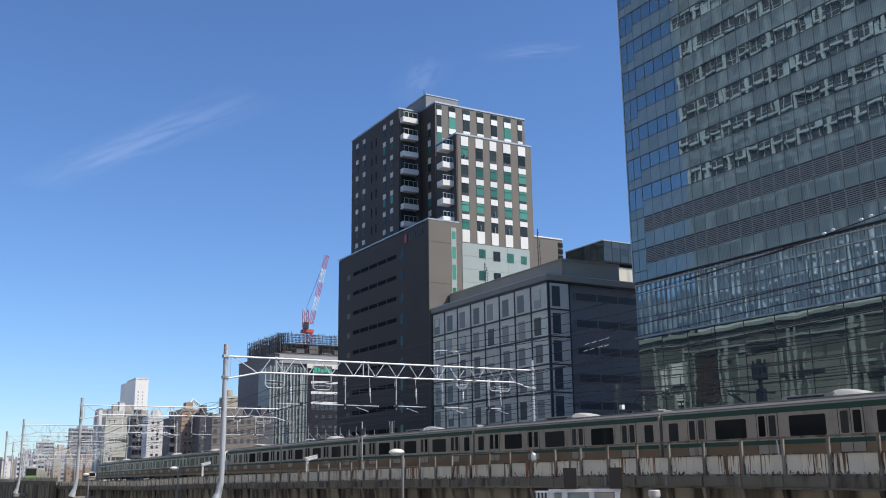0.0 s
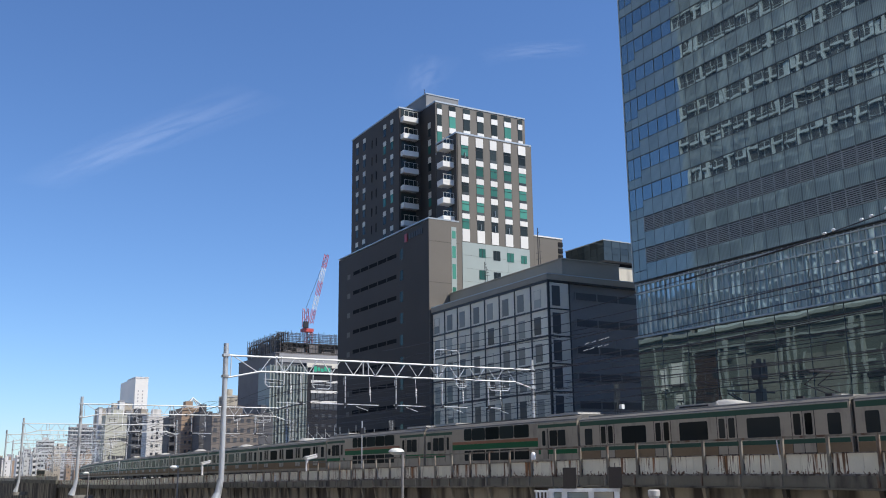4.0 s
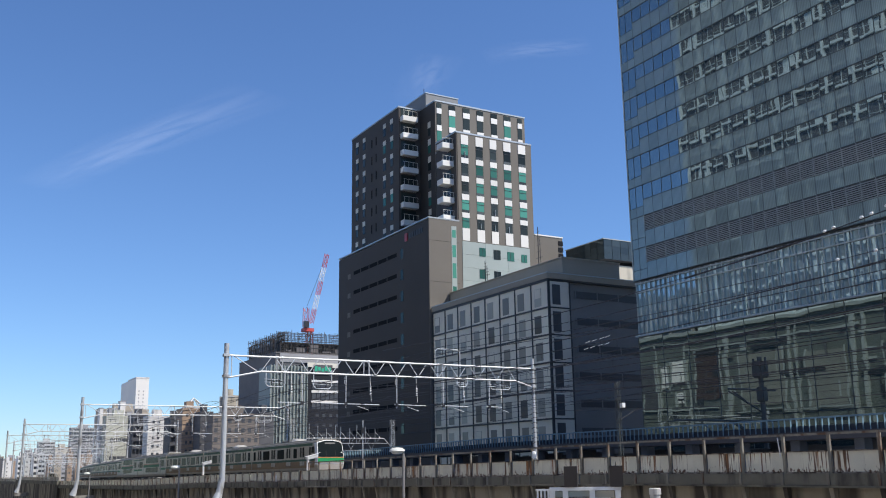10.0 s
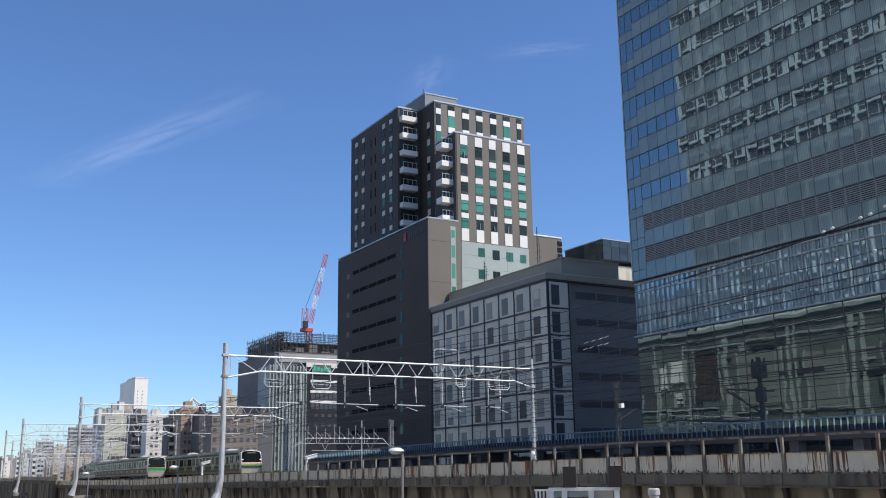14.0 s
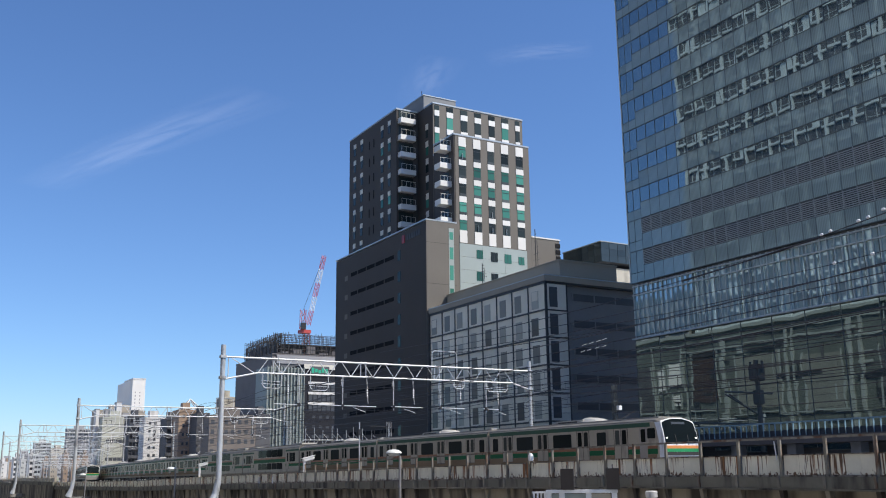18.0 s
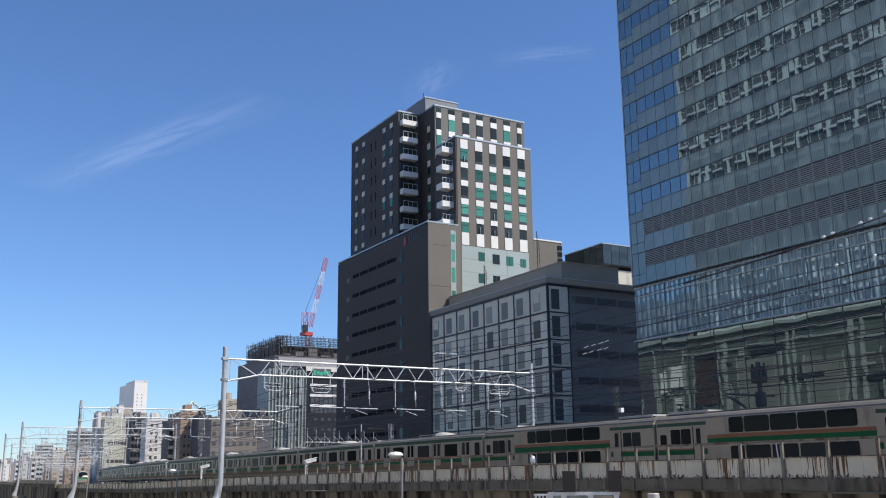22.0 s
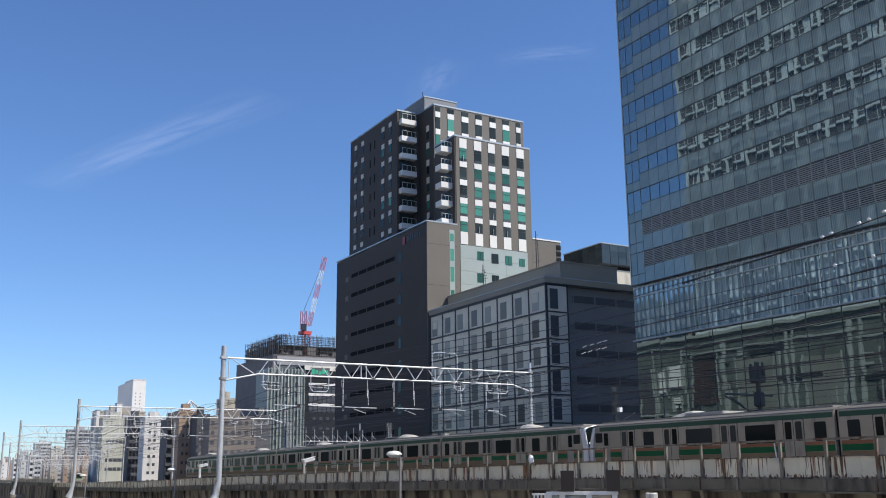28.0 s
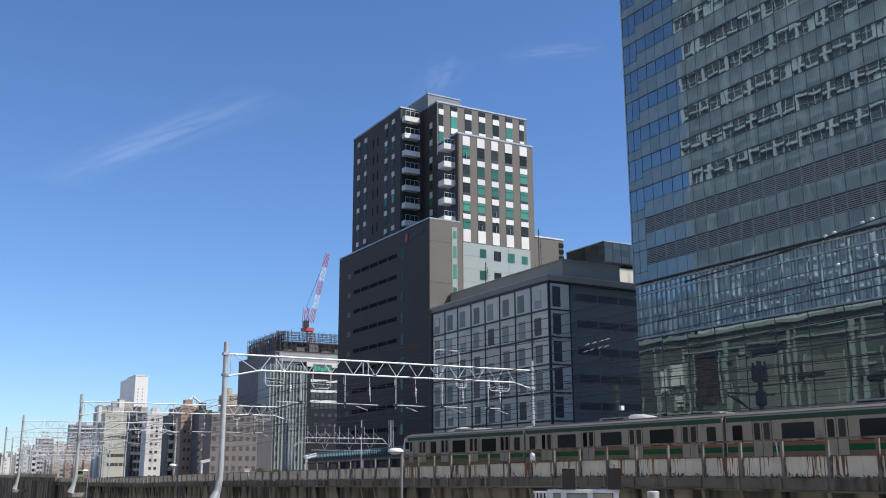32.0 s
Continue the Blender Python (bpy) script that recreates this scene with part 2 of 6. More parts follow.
# Greyer green for the roof bands and the departing train's side band.
ROOF_GREEN = paint("dull_green_band", (0.045, 0.105, 0.07), 0.55, var=0.15, scale=0.6, fine=5, stretch=(1, 0.3, 1), spec=0.2)
ORANGE = paint("orange_band", (0.29, 0.118, 0.058), 0.4, var=0.08)
LIME = paint("light_green_band", (0.2, 0.55, 0.06), 0.4, var=0.08)
TRAIN_GLASS = glazing("train_window", (0.75, 0.76, 0.74), (0.034, 0.039, 0.037), 0.0, 0.03, ior=1.3, edge=0.35)
WINDSCREEN = glazing("cab_windscreen", (0.42, 0.66, 0.62), (0.009, 0.012, 0.012), 0.0, 0.03, ior=1.35, edge=0.4)
UPPER_GLASS = glazing("upper_deck_window", (0.72, 0.76, 0.74), (0.026, 0.034, 0.032), 0.0, 0.03, ior=1.35, edge=0.35)
DOOR_GLASS = glazing("door_window", (0.8, 0.85, 0.85), (0.05, 0.052, 0.046), 0.0, 0.03, ior=1.3, edge=0.3, spread=0.8)
RUBBER = paint("black_rubber", (0.03, 0.03, 0.03), 0.8, var=0.2)
LAMP_ON = glow("headlamp", (1.0, 0.95, 0.85), 1.2)
# One cladding in two tones: flanks darkened, fronts lightened, for shade and sun.
TOWER_DARK = paint("shade_toned_charcoal", (0.064, 0.057, 0.053), 0.7, var=0.12, scale=0.12, fine=2, spec=0.3)
TOWER_BROWN = paint("sun_toned_taupe", (0.15, 0.138, 0.122), 0.7, var=0.1, scale=0.12, fine=2, spec=0.3)
WHITE_PANEL = paint("white_facade_panel", (0.69, 0.68, 0.65), 0.5, var=0.05, scale=0.3, rnd=0.06)
HOTEL_GLASS = glazing("hotel_window", (0.8, 0.9, 0.9), (0.032, 0.042, 0.042), 0.0, 0.05, ior=1.3)
TEAL_GLASS = glazing("teal_window", (0.7, 0.9, 0.85), (0.055, 0.19, 0.15), 0.0, 0.05, ior=1.4, spread=0.6)
SILL_GLASS = glazing("grey_window_sill_panel", (0.8, 0.9, 0.9), (0.075, 0.085, 0.085), 0.0, 0.1, ior=1.4)
TEAL_DIM = glazing("dim_teal_window", (0.5, 0.65, 0.62), (0.04, 0.05, 0.05), 0.0, 0.05, ior=1.4)
DARK_GLASS = glazing("dark_window", (0.85, 0.9, 0.95), (0.02, 0.024, 0.028), 0.06, 0.04)
PENT_GLASS = glazing("penthouse_glass", (0.7, 0.82, 0.85), (0.04, 0.052, 0.056), 0.03, 0.05, ior=1.35, spread=0.3)
# Paler panes for far blocks: distance haze mixed into the glass colour.
FAR_WINDOW = glazing("hazed_window", (0.8, 0.88, 0.95), (0.13, 0.135, 0.14), 0.04, 0.08, ior=1.4, spread=0.6)
PALE_METAL = paint("pale_metal_cladding", (0.32, 0.37, 0.36), 0.5, 0.1, var=0.08, scale=0.3, fine=3)
OFFICE_WINDOW = glazing("office_window", (0.8, 0.85, 0.9), (0.29, 0.28, 0.24), 0.0, 0.06, ior=1.25, spread=0.5)
OFFICE_PANEL = paint("blue_grey_glass_panel", (0.72, 0.665, 0.54), 0.4, var=0.16, scale=0.3, rnd=0.12)
OFFICE_DARK = paint("dark_grey_cladding", (0.17, 0.178, 0.187), 0.6, var=0.15, scale=0.2, fine=3)
OFFICE_PALE = paint("pale_grey_cladding", (0.6, 0.575, 0.5), 0.5, var=0.1, scale=0.4, rnd=0.05)
LOBBY_BAR = paint("grey_lobby_bar", (0.10, 0.12, 0.115), 0.5, 0.2, var=0.1)
MULLION = paint("mullion_metal", (0.045, 0.048, 0.052), 0.45, 0.4, var=0.1)
TOWER_BAR = paint("grey_green_bar", (0.085, 0.10, 0.10), 0.5, 0.2, var=0.1)
FRAME_COOL = paint("pale_cool_frame", (0.53, 0.59, 0.60), 0.7, var=0.2, scale=0.3, fine=3)
PODIUM_FRAME = paint("grey_stone_frame", (0.29, 0.32, 0.31), 0.7, var=0.2, scale=0.3, fine=3)
CURTAIN = glazing("curtain_wall_glass", (0.60, 0.72, 0.74), (0.075, 0.098, 0.10), 0.33, 0.012, wave=0.0028, wave_scale=0.5, spread=0.3)
SCREEN_GLASS = glazing("screen_glass", (0.66, 0.8, 0.82), (0.34, 0.42, 0.41), 0.36, 0.015, wave=0.006, wave_scale=0.4, spread=0.25)
SPANDREL = glazing("curtain_wall_spandrel", (0.56, 0.69, 0.68), (0.265, 0.32, 0.305), 0.09, 0.03, wave=0.004, wave_scale=0.5, spread=0.1, ribs=0.16)
LOBBY_GLASS = glazing("lobby_glass", (0.6, 0.7, 0.67), (0.05, 0.064, 0.058), 0.4, 0.01, wave=0.005, wave_scale=0.35, spread=0.3)
LOUVRE = paint("grey_louvre", (0.42, 0.44, 0.43), 0.5, 0.2, var=0.1, scale=0.5)
FIN = paint("pale_aluminium_fin", (0.42, 0.46, 0.48), 0.4, 0.4, var=0.08)
CREAM = paint("cream_render", (0.47, 0.44, 0.37), 0.8, var=0.14, scale=0.15, fine=2, stain=((0.25, 0.23, 0.2), 0.3, 0.3, (1, 1, 0.2)))
OFFWHITE = paint("off_white_render", (0.62, 0.61, 0.59), 0.8, var=0.1, scale=0.15, fine=2, stain=((0.4, 0.39, 0.37), 0.25, 0.3, (1, 1, 0.2)))
EAVES_GREY = paint("warm_grey_cladding", (0.30, 0.275, 0.225), 0.7, var=0.12, scale=0.2, fine=2)
GREYWALL = paint("grey_render", (0.3, 0.3, 0.31), 0.8, var=0.15, scale=0.2, fine=2)
BROWNTILE = paint("brown_tile", (0.31, 0.225, 0.16), 0.7, var=0.2, scale=0.3, fine=4)
DULL_TILE = paint("dull_brown_tile", (0.155, 0.135, 0.12), 0.75, var=0.14, scale=0.2, fine=3)
BEIGE = paint("beige_tile", (0.36, 0.32, 0.26), 0.75, var=0.12, scale=0.2, fine=3)
SLATE = paint("slate_wall", (0.075, 0.077, 0.085), 0.7, var=0.2, scale=0.2, fine=3)
PODIUM = paint("grey_green_podium", (0.10, 0.115, 0.105), 0.7, var=0.3, scale=0.15, fine=2)
PODIUM_PANEL = paint("grey_beige_podium", (0.19, 0.195, 0.175), 0.7, var=0.2, scale=0.2, fine=2)
SITE_TUBE = paint("site_scaffold_tube", (0.055, 0.052, 0.05), 0.7, 0.0, var=0.2)
FRAME_GREY = paint("pale_grey_frame", (0.46, 0.47, 0.46), 0.7, var=0.12, scale=0.3, fine=3)
FRAME_DARK = paint("dark_brick_red", (0.05, 0.03, 0.027), 0.8, var=0.2, scale=0.4, fine=5)
PALE_CREAM = paint("pale_green_cream_render", (0.43, 0.43, 0.36), 0.8, var=0.14, scale=0.15, fine=2, stain=((0.25, 0.24, 0.2), 0.3, 0.3, (1, 1, 0.2)))
SCREEN = paint("scaffold_sheet", (0.14, 0.13, 0.13), 0.75, var=0.2, scale=0.3, fine=4)
CRANE_RED = paint("red_crane_paint", (0.52, 0.075, 0.07), 0.5, var=0.12)
LAMP_HEAD = paint("pale_lamp_cover", (0.62, 0.63, 0.58), 0.4, var=0.1, scale=4)
FROSTED = paint("frosted_bowl", (0.7, 0.7, 0.64), 0.3, var=0.08)
SIGN_RED = paint("red_sign", (0.32, 0.02, 0.03), 0.4, var=0.05)
GREEN_SIGN = paint("green_sign", (0.03, 0.36, 0.22), 0.4, var=0.05)
DIM_WALL = paint("dark_grey_wall", (0.022, 0.024, 0.03), 0.8, var=0.2, scale=0.2, fine=3, spec=0.15)
STRIP = paint("dark_strip_glazing", (0.055, 0.06, 0.068), 0.4, var=0.2, scale=0.4)
SITE_WALL = paint("grey_site_wall", (0.095, 0.097, 0.102), 0.7, var=0.15, scale=0.2, fine=3)
TOWER_WHITE = paint("white_tower_render", (0.73, 0.71, 0.67), 0.7, var=0.06, scale=0.1, fine=2)
PALE_GREEN = paint("pale_green_cladding", (0.225, 0.255, 0.24), 0.5, var=0.08, scale=0.3)
LEAF = paint("foliage", (0.06, 0.10, 0.03), 0.8, var=0.4, scale=3, fine=12)


# ---- building blocks ----
def thing(name, label, category, loc=(0, 0, 0), group="", kind=""):
    ob = new(name)
    ob.empty_display_size = 0.2
    ob.location = loc
    return tagged(ob, label, category, group, kind)


def part(name, bm, material, parent, label="", loc=(0, 0, 0)):
    me = bpy.data.meshes.new(name)
    bm.to_mesh(me)
    bm.free()
    me.materials.append(material)
    ob = new(name, me)
    ob.parent, ob.location = parent, loc
    if label:
        ob["label"] = label
    return ob


BOXES = {}


def blk(name, lo, hi, material, parent=None, label="", bevel=0.0):
    """A box-shaped piece between two corners; alike pieces share one mesh."""
    dx, dy, dz = (round(abs(b - a), 4) for a, b in zip(lo, hi))
    key = (dx, dy, dz, material.name, bevel)
    if key not in BOXES:
        bm = bmesh.new()
        bmesh.ops.create_cube(bm, size=1, matrix=Matrix.Diagonal((dx, dy, dz, 1)))
        if bevel:
            bmesh.ops.bevel(bm, geom=bm.edges[:], offset=bevel, segments=2, affect="EDGES")
        me = bpy.data.meshes.new(name)
        bm.to_mesh(me)
        bm.free()
        me.materials.append(material)
        BOXES[key] = me
    ob = new(name, BOXES[key])
    ob.parent = parent
    ob.location = [(a + b) / 2 for a, b in zip(lo, hi)]
    if label:
        ob["label"] = label
    return ob


def add_box(bm, lo, hi, m=None):
    c = [(a + b) / 2 for a, b in zip(lo, hi)]
    d = [abs(b - a) for a, b in zip(lo, hi)]
    mat = Matrix.Translation(c) @ Matrix.Diagonal((*d, 1))
    bmesh.ops.create_cube(bm, size=1, matrix=(m @ mat) if m else mat)


def add_rod(bm, a, b, r, n=6, r2=None):
    a, b = Vector(a), Vector(b)
    d = b - a
    if d.length < 1e-6:
        return
    m = Matrix.Translation((a + b) / 2) @ d.to_track_quat("Z", "Y").to_matrix().to_4x4()
    bmesh.ops.create_cone(bm, cap_ends=True, segments=n, radius1=r, radius2=r if r2 is None else r2, depth=d.length, matrix=m)


def rod(name, a, b, r, material, parent, label="", n=6, r2=None):
    bm = bmesh.new()
    add_rod(bm, a, b, r, n, r2)
    return part(name, bm, material, parent, label)


def lathe(bm, profile, n=12, centre=(0, 0, 0)):
    """A solid of revolution about z from (radius, height) pairs."""
    rings = [[bm.verts.new((centre[0] + r * math.cos(2 * math.pi * i / n), centre[1] + r * math.sin(2 * math.pi * i / n), centre[2] + z)) for i in range(n)] for r, z in profile]
    for p, q in zip(rings, rings[1:]):
        for i in range(n):
            bm.faces.new((p[i], p[(i + 1) % n], q[(i + 1) % n], q[i]))
    bm.faces.new(rings[0][::-1])
    bm.faces.new(rings[-1])


def solid(bm, outline, z0, z1):
    """An upright prism over a plan outline."""
    lo = [bm.verts.new((x, y, z0)) for x, y in outline]
    hi = [bm.verts.new((x, y, z1)) for x, y in outline]
    n = len(outline)
    for i in range(n):
        bm.faces.new((lo[i], lo[(i + 1) % n], hi[(i + 1) % n], hi[i]))
    bm.faces.new(lo[::-1])
    bm.faces.new(hi)
    bmesh.ops.recalc_face_normals(bm, faces=bm.faces[:])


# ---- the line of the railway ----
RAIL_Z = CAM_Z - 0.55
DECK_Z = RAIL_Z - 0.45


def bend(y):
    """Sideways and downward shift of the line at the distance y along it."""
    dz = -0.0068 * max(0.0, y - 80)
    if y < 150:
        return 0.0, dz
    if y < 300:
        return 5.5e-4 * (y - 150) ** 2, dz
    return 12.375 + 0.165 * (y - 300), dz


def edge_drop(y):
    """Fall of the viaduct's street edge below the tracks' own slope."""
    return -0.0118 * max(0.0, min(y, 100.0) - 26.0)


def loft(bm, section, ys):
    """A closed section of (x, z) carried along the line."""
    rings = []
    for y in ys:
        dx, dz = bend(y)
        rings.append([bm.verts.new((x + dx, y, z + dz)) for x, z in section])
    n = len(section)
    for p, q in zip(rings, rings[1:]):
        for i in range(n):
            bm.faces.new((p[i], p[(i + 1) % n], q[(i + 1) % n], q[i]))
    bm.faces.new(rings[0])
    bm.faces.new(rings[-1][::-1])
    bmesh.ops.recalc_face_normals(bm, faces=bm.faces[:])


def rect(x0, z0, x1, z1):
    return [(x0, z0), (x1, z0), (x1, z1), (x0, z1)]


LINE = [-330, -100, 0, 26, 40, 80] + list(range(100, 320, 15)) + list(range(330, 1180, 53))
TRACKS = (25.5, 29.6, 34.9, 39.1, 43.0)


def lofted(name, section, material, parent=None, ys=LINE, label=""):
    bm = bmesh.new()
    loft(bm, section, ys)
    return part(name, bm, material, parent, label)


# ---- ground and viaduct ----
bm = bmesh.new()
bmesh.ops.create_grid(bm, x_segments=40, y_segments=40, size=4500)
tagged(part("ground", bm, CITY, None), "wide grey city ground reaching the horizon", "ground", kind="structure")
road = blk("road", (4, -200, -0.3), (17, 420, 0.012), ASPHALT)
tagged(road, "dark asphalt street beside the railway viaduct", "road", kind="structure")

def edge(name, section, material, parent):
    ob = lofted(name, section, material, parent)
    for v in ob.data.vertices:
        if v.co.z > 0:
            v.co.z += edge_drop(v.co.y)


viaduct = thing("viaduct", "old concrete railway viaduct with stained walls", "viaduct", kind="structure")
Z = CAM_Z
lofted("deck", rect(22.9, DECK_Z - 0.5, 50.5, DECK_Z), CONCRETE, viaduct)
edge("edge_girder", [(22.44, Z - 0.62), (22.95, Z - 0.62), (22.95, Z - 0.30), (22.44, Z - 0.30)], GIRDER, viaduct)
edge("edge_ledge", [(22.38, Z - 0.68), (22.72, Z - 0.68), (22.72, Z - 0.63), (22.38, Z - 0.63)], GIRDER, viaduct)
edge("side_wall", rect(22.67, -1.0, 23.4, Z - 0.69), WALL_OLD, viaduct)
lofted("far_side_wall", rect(50.0, -1.0, 50.6, DECK_Z - 0.5), WALL_OLD, viaduct)
lofted("far_kerb", rect(50.2, DECK_Z, 50.5, DECK_Z + 0.7), CONCRETE, viaduct)
for k in range(4):
    ya = 152 + 50 * k
    blk("branch_wall", (22.3, ya, -1.0), (24.2, ya + 49.95, Z - 1.05 + bend(ya)[1]), WALL_OLD, viaduct)
    blk("branch_girder", (22.22, ya, Z - 1.05 + bend(ya)[1]), (24.2, ya + 49.95, Z - 0.53 + bend(ya)[1]), GIRDER, viaduct)
for tx in TRACKS:
    lofted("ballast_bed", [(tx - 1.7, DECK_Z + 0.003), (tx + 1.7, DECK_Z + 0.003), (tx + 1.3, DECK_Z + 0.27), (tx - 1.3, DECK_Z + 0.27)], BALLAST, viaduct)
    for s in (-0.56, 0.56):
        lofted("rail", rect(tx + s - 0.035, DECK_Z + 0.28, tx + s + 0.035, RAIL_Z), RAIL, viaduct)


# ---- trains ----
CAR_PITCH = 20.0
HALF = 1.475
SIDE = [(1.40, 0.62), (1.475, 1.05), (1.475, 3.31), (1.43, 3.42), (1.25, 3.52), (0.9, 3.58), (0.5, 3.62), (0.0, 3.64)]
TALL = [(1.40, 0.45), (1.475, 0.8), (1.475, 3.4), (1.42, 3.54), (1.22, 3.7), (0.9, 3.79), (0.5, 3.83), (0.0, 3.85)]


def ring_of(profile):
    back = profile[-2::-1] if profile[-1][0] == 0 else profile[::-1]
    return profile + [(-x, z) for x, z in back]


def shell(profile, y0, y1, nose=0.0):
    """A car body: the section carried along y. nose: slant of the end at y0, in metres at roof height."""
    bm = bmesh.new()
    ring = ring_of(profile)
    top = 3.64

    def slant(z):
        return nose * max(0.0, (z - 1.6) / (top - 1.6)) ** 1.6
    a = [bm.verts.new((x * (0.965 - 0.03 * max(0.0, (z - 1.9) / 1.6) if nose else 1), y0 + slant(z), z - (0.09 if nose else 0) * (z > 3.3))) for x, z in ring]
    b = [bm.verts.new((x, y0 + max(0.25, nose + 0.2), z)) for x, z in ring]
    c = [bm.verts.new((x, y1, z)) for x, z in ring]
    n = len(ring)
    for p, q in ((a, b), (b, c)):
        for i in range(n):
            bm.faces.new((p[i], p[(i + 1) % n], q[(i + 1) % n], q[i]))
    bm.faces.new(a)
    bm.faces.new(c[::-1])
    bmesh.ops.recalc_face_normals(bm, faces=bm.faces[:])
    return bm


def rounded_pane(w, h, r=0.09, depth=0.02):
    """A thin upright plate in the y-z plane with rounded corners."""
    bm = bmesh.new()
    pts = []
    for cy, cz, a0 in ((w / 2 - r, h / 2 - r, 0), (-w / 2 + r, h / 2 - r, 90), (-w / 2 + r, -h / 2 + r, 180), (w / 2 - r, -h / 2 + r, 270)):
        for k in range(4):
            a = radians(a0 + 30 * k)
            pts.append((cy + r * math.cos(a), cz + r * math.sin(a)))
    f = [bm.verts.new((-depth / 2, y, z)) for y, z in pts]
    g = [bm.verts.new((depth / 2, y, z)) for y, z in pts]
    n = len(pts)
    for i in range(n):
        bm.faces.new((f[i], f[(i + 1) % n], g[(i + 1) % n], g[i]))
    bm.faces.new(f[::-1])
    bm.faces.new(g)
    bmesh.ops.recalc_face_normals(bm, faces=bm.faces[:])
    return bm


PANES = {}


def pane(name, w, h, y, z, side, material, parent, out=0.008, r=0.09, label=""):
    key = (round(w, 3), round(h, 3), material.name, r)
    if key not in PANES:
        me = bpy.data.meshes.new(name)
        bm = rounded_pane(w, h, r)
        bm.to_mesh(me)
        bm.free()
        me.materials.append(material)
        PANES[key] = me
    ob = new(name, PANES[key])
    ob.parent, ob.location = parent, (side * (HALF + out), y, z)
    if label:
        ob["label"] = label
    return ob


def ac_unit(car, y, length=4.8, z=3.68):
    """A long low roof unit with a taller domed fan cowl that slopes down to the roof at one end."""
    bm = bmesh.new()
    add_box(bm, (-0.95, y - length / 2 + 1.6, z - 0.1), (0.95, y + length / 2, z + 0.15))
    bmesh.ops.bevel(bm, geom=bm.edges[:], offset=0.08, segments=2, affect="EDGES")
    unit = part("air_conditioner", bm, AC, car, "pale grey roof unit")
    bm = bmesh.new()
    rows = []
    ya = y - length / 2
    for dy, h in ((0.0, 0.0), (0.45, 0.13), (0.9, 0.25), (1.35, 0.33), (1.7, 0.36), (1.95, 0.35), (2.08, 0.28), (2.12, 0.02)):
        row = []
        for j in range(9):
            u = -1 + j / 4
            row.append(bm.verts.new((0.93 * u, ya + dy, z - 0.06 + (h + 0.02) * (1 - abs(u) ** 3.5))))
        rows.append(row)
    for p, q in zip(rows, rows[1:]):
        for j in range(8):
            bm.faces.new((p[j], p[j + 1], q[j + 1], q[j]))
    for r in (rows[0], rows[-1]):
        bm.faces.new(r)
    bm.faces.new([r[0] for r in rows] + [r[8] for r in rows[::-1]])
    bmesh.ops.recalc_face_normals(bm, faces=bm.faces[:])
    part("fan_housing", bm, AC, unit)
    blk("grille", (-0.96, y - 0.2, z - 0.02), (-0.94, y + 2.0, z + 0.07), DARKSTEEL, unit)



def pantograph(car, y):
    bm = bmesh.new()
    for s in (-0.6, 0.6):
        add_rod(bm, (s, y - 1.0, 3.75), (s * 0.8, y + 0.5, 4.35), 0.03)
        add_rod(bm, (s * 0.8, y + 0.5, 4.35), (s * 0.7, y - 0.5, 4.9), 0.025)
        add_box(bm, (s - 0.08, y - 1.2, 3.55), (s + 0.08, y - 0.8, 3.8))
        add_box(bm, (s - 0.08, y + 0.5, 3.55), (s + 0.08, y + 0.9, 3.8))
    add_rod(bm, (-0.9, y - 0.5, 4.92), (0.9, y - 0.5, 4.92), 0.04)
    add_rod(bm, (-0.9, y - 0.2, 4.92), (0.9, y - 0.2, 4.92), 0.04)
    part("pantograph", bm, DARKSTEEL, car)


def bogies(car):
    for y in (-6.9, 6.9):
        bm = bmesh.new()
        add_box(bm, (-1.1, y - 1.6, 0.42), (1.1, y + 1.6, 0.62))
        bg = part("bogie", bm, DARKSTEEL, car)
        for d in (-1.05, 1.05):
            for s in (-0.56, 0.56):
                rod("wheel", (s - 0.06, y + d, 0.43), (s + 0.06, y + d, 0.43), 0.43, DARKSTEEL, bg, n=14)
    bm = bmesh.new()
    for y, l in ((-3.4, 2.2), (-0.6, 1.8), (2.4, 2.6)):
        add_box(bm, (-1.3, y - l / 2, 0.3), (1.3, y + l / 2, 0.95))
    part("underfloor_box", bm, DARKSTEEL, car)


def doors_at(car, y, side, pair=True):
    pane("door_frame", 1.38, 1.98, y, 2.06, side, RUBBER, car, out=-0.002, r=0.03)
    for d in (-0.335, 0.335):
        pane("door_leaf", 0.63, 1.92, y + d, 2.06, side, STAINLESS, car, out=0.004, r=0.03)
        pane("door_window", 0.42, 1.0, y + d, 2.42, side, DOOR_GLASS, car, out=0.012, r=0.07)



def band(car, name, y0, y1, z0, z1, material, out=0.005):
    for side in (-1, 1):
        x = side * (HALF + out)
        blk(name, (x - 0.004, y0, z0), (x + 0.004, y1, z1), material, car)


def gangway(car):
    blk("gangway", (-1.3, 9.87, 0.8), (1.3, 10.13, 3.4), RUBBER, car)


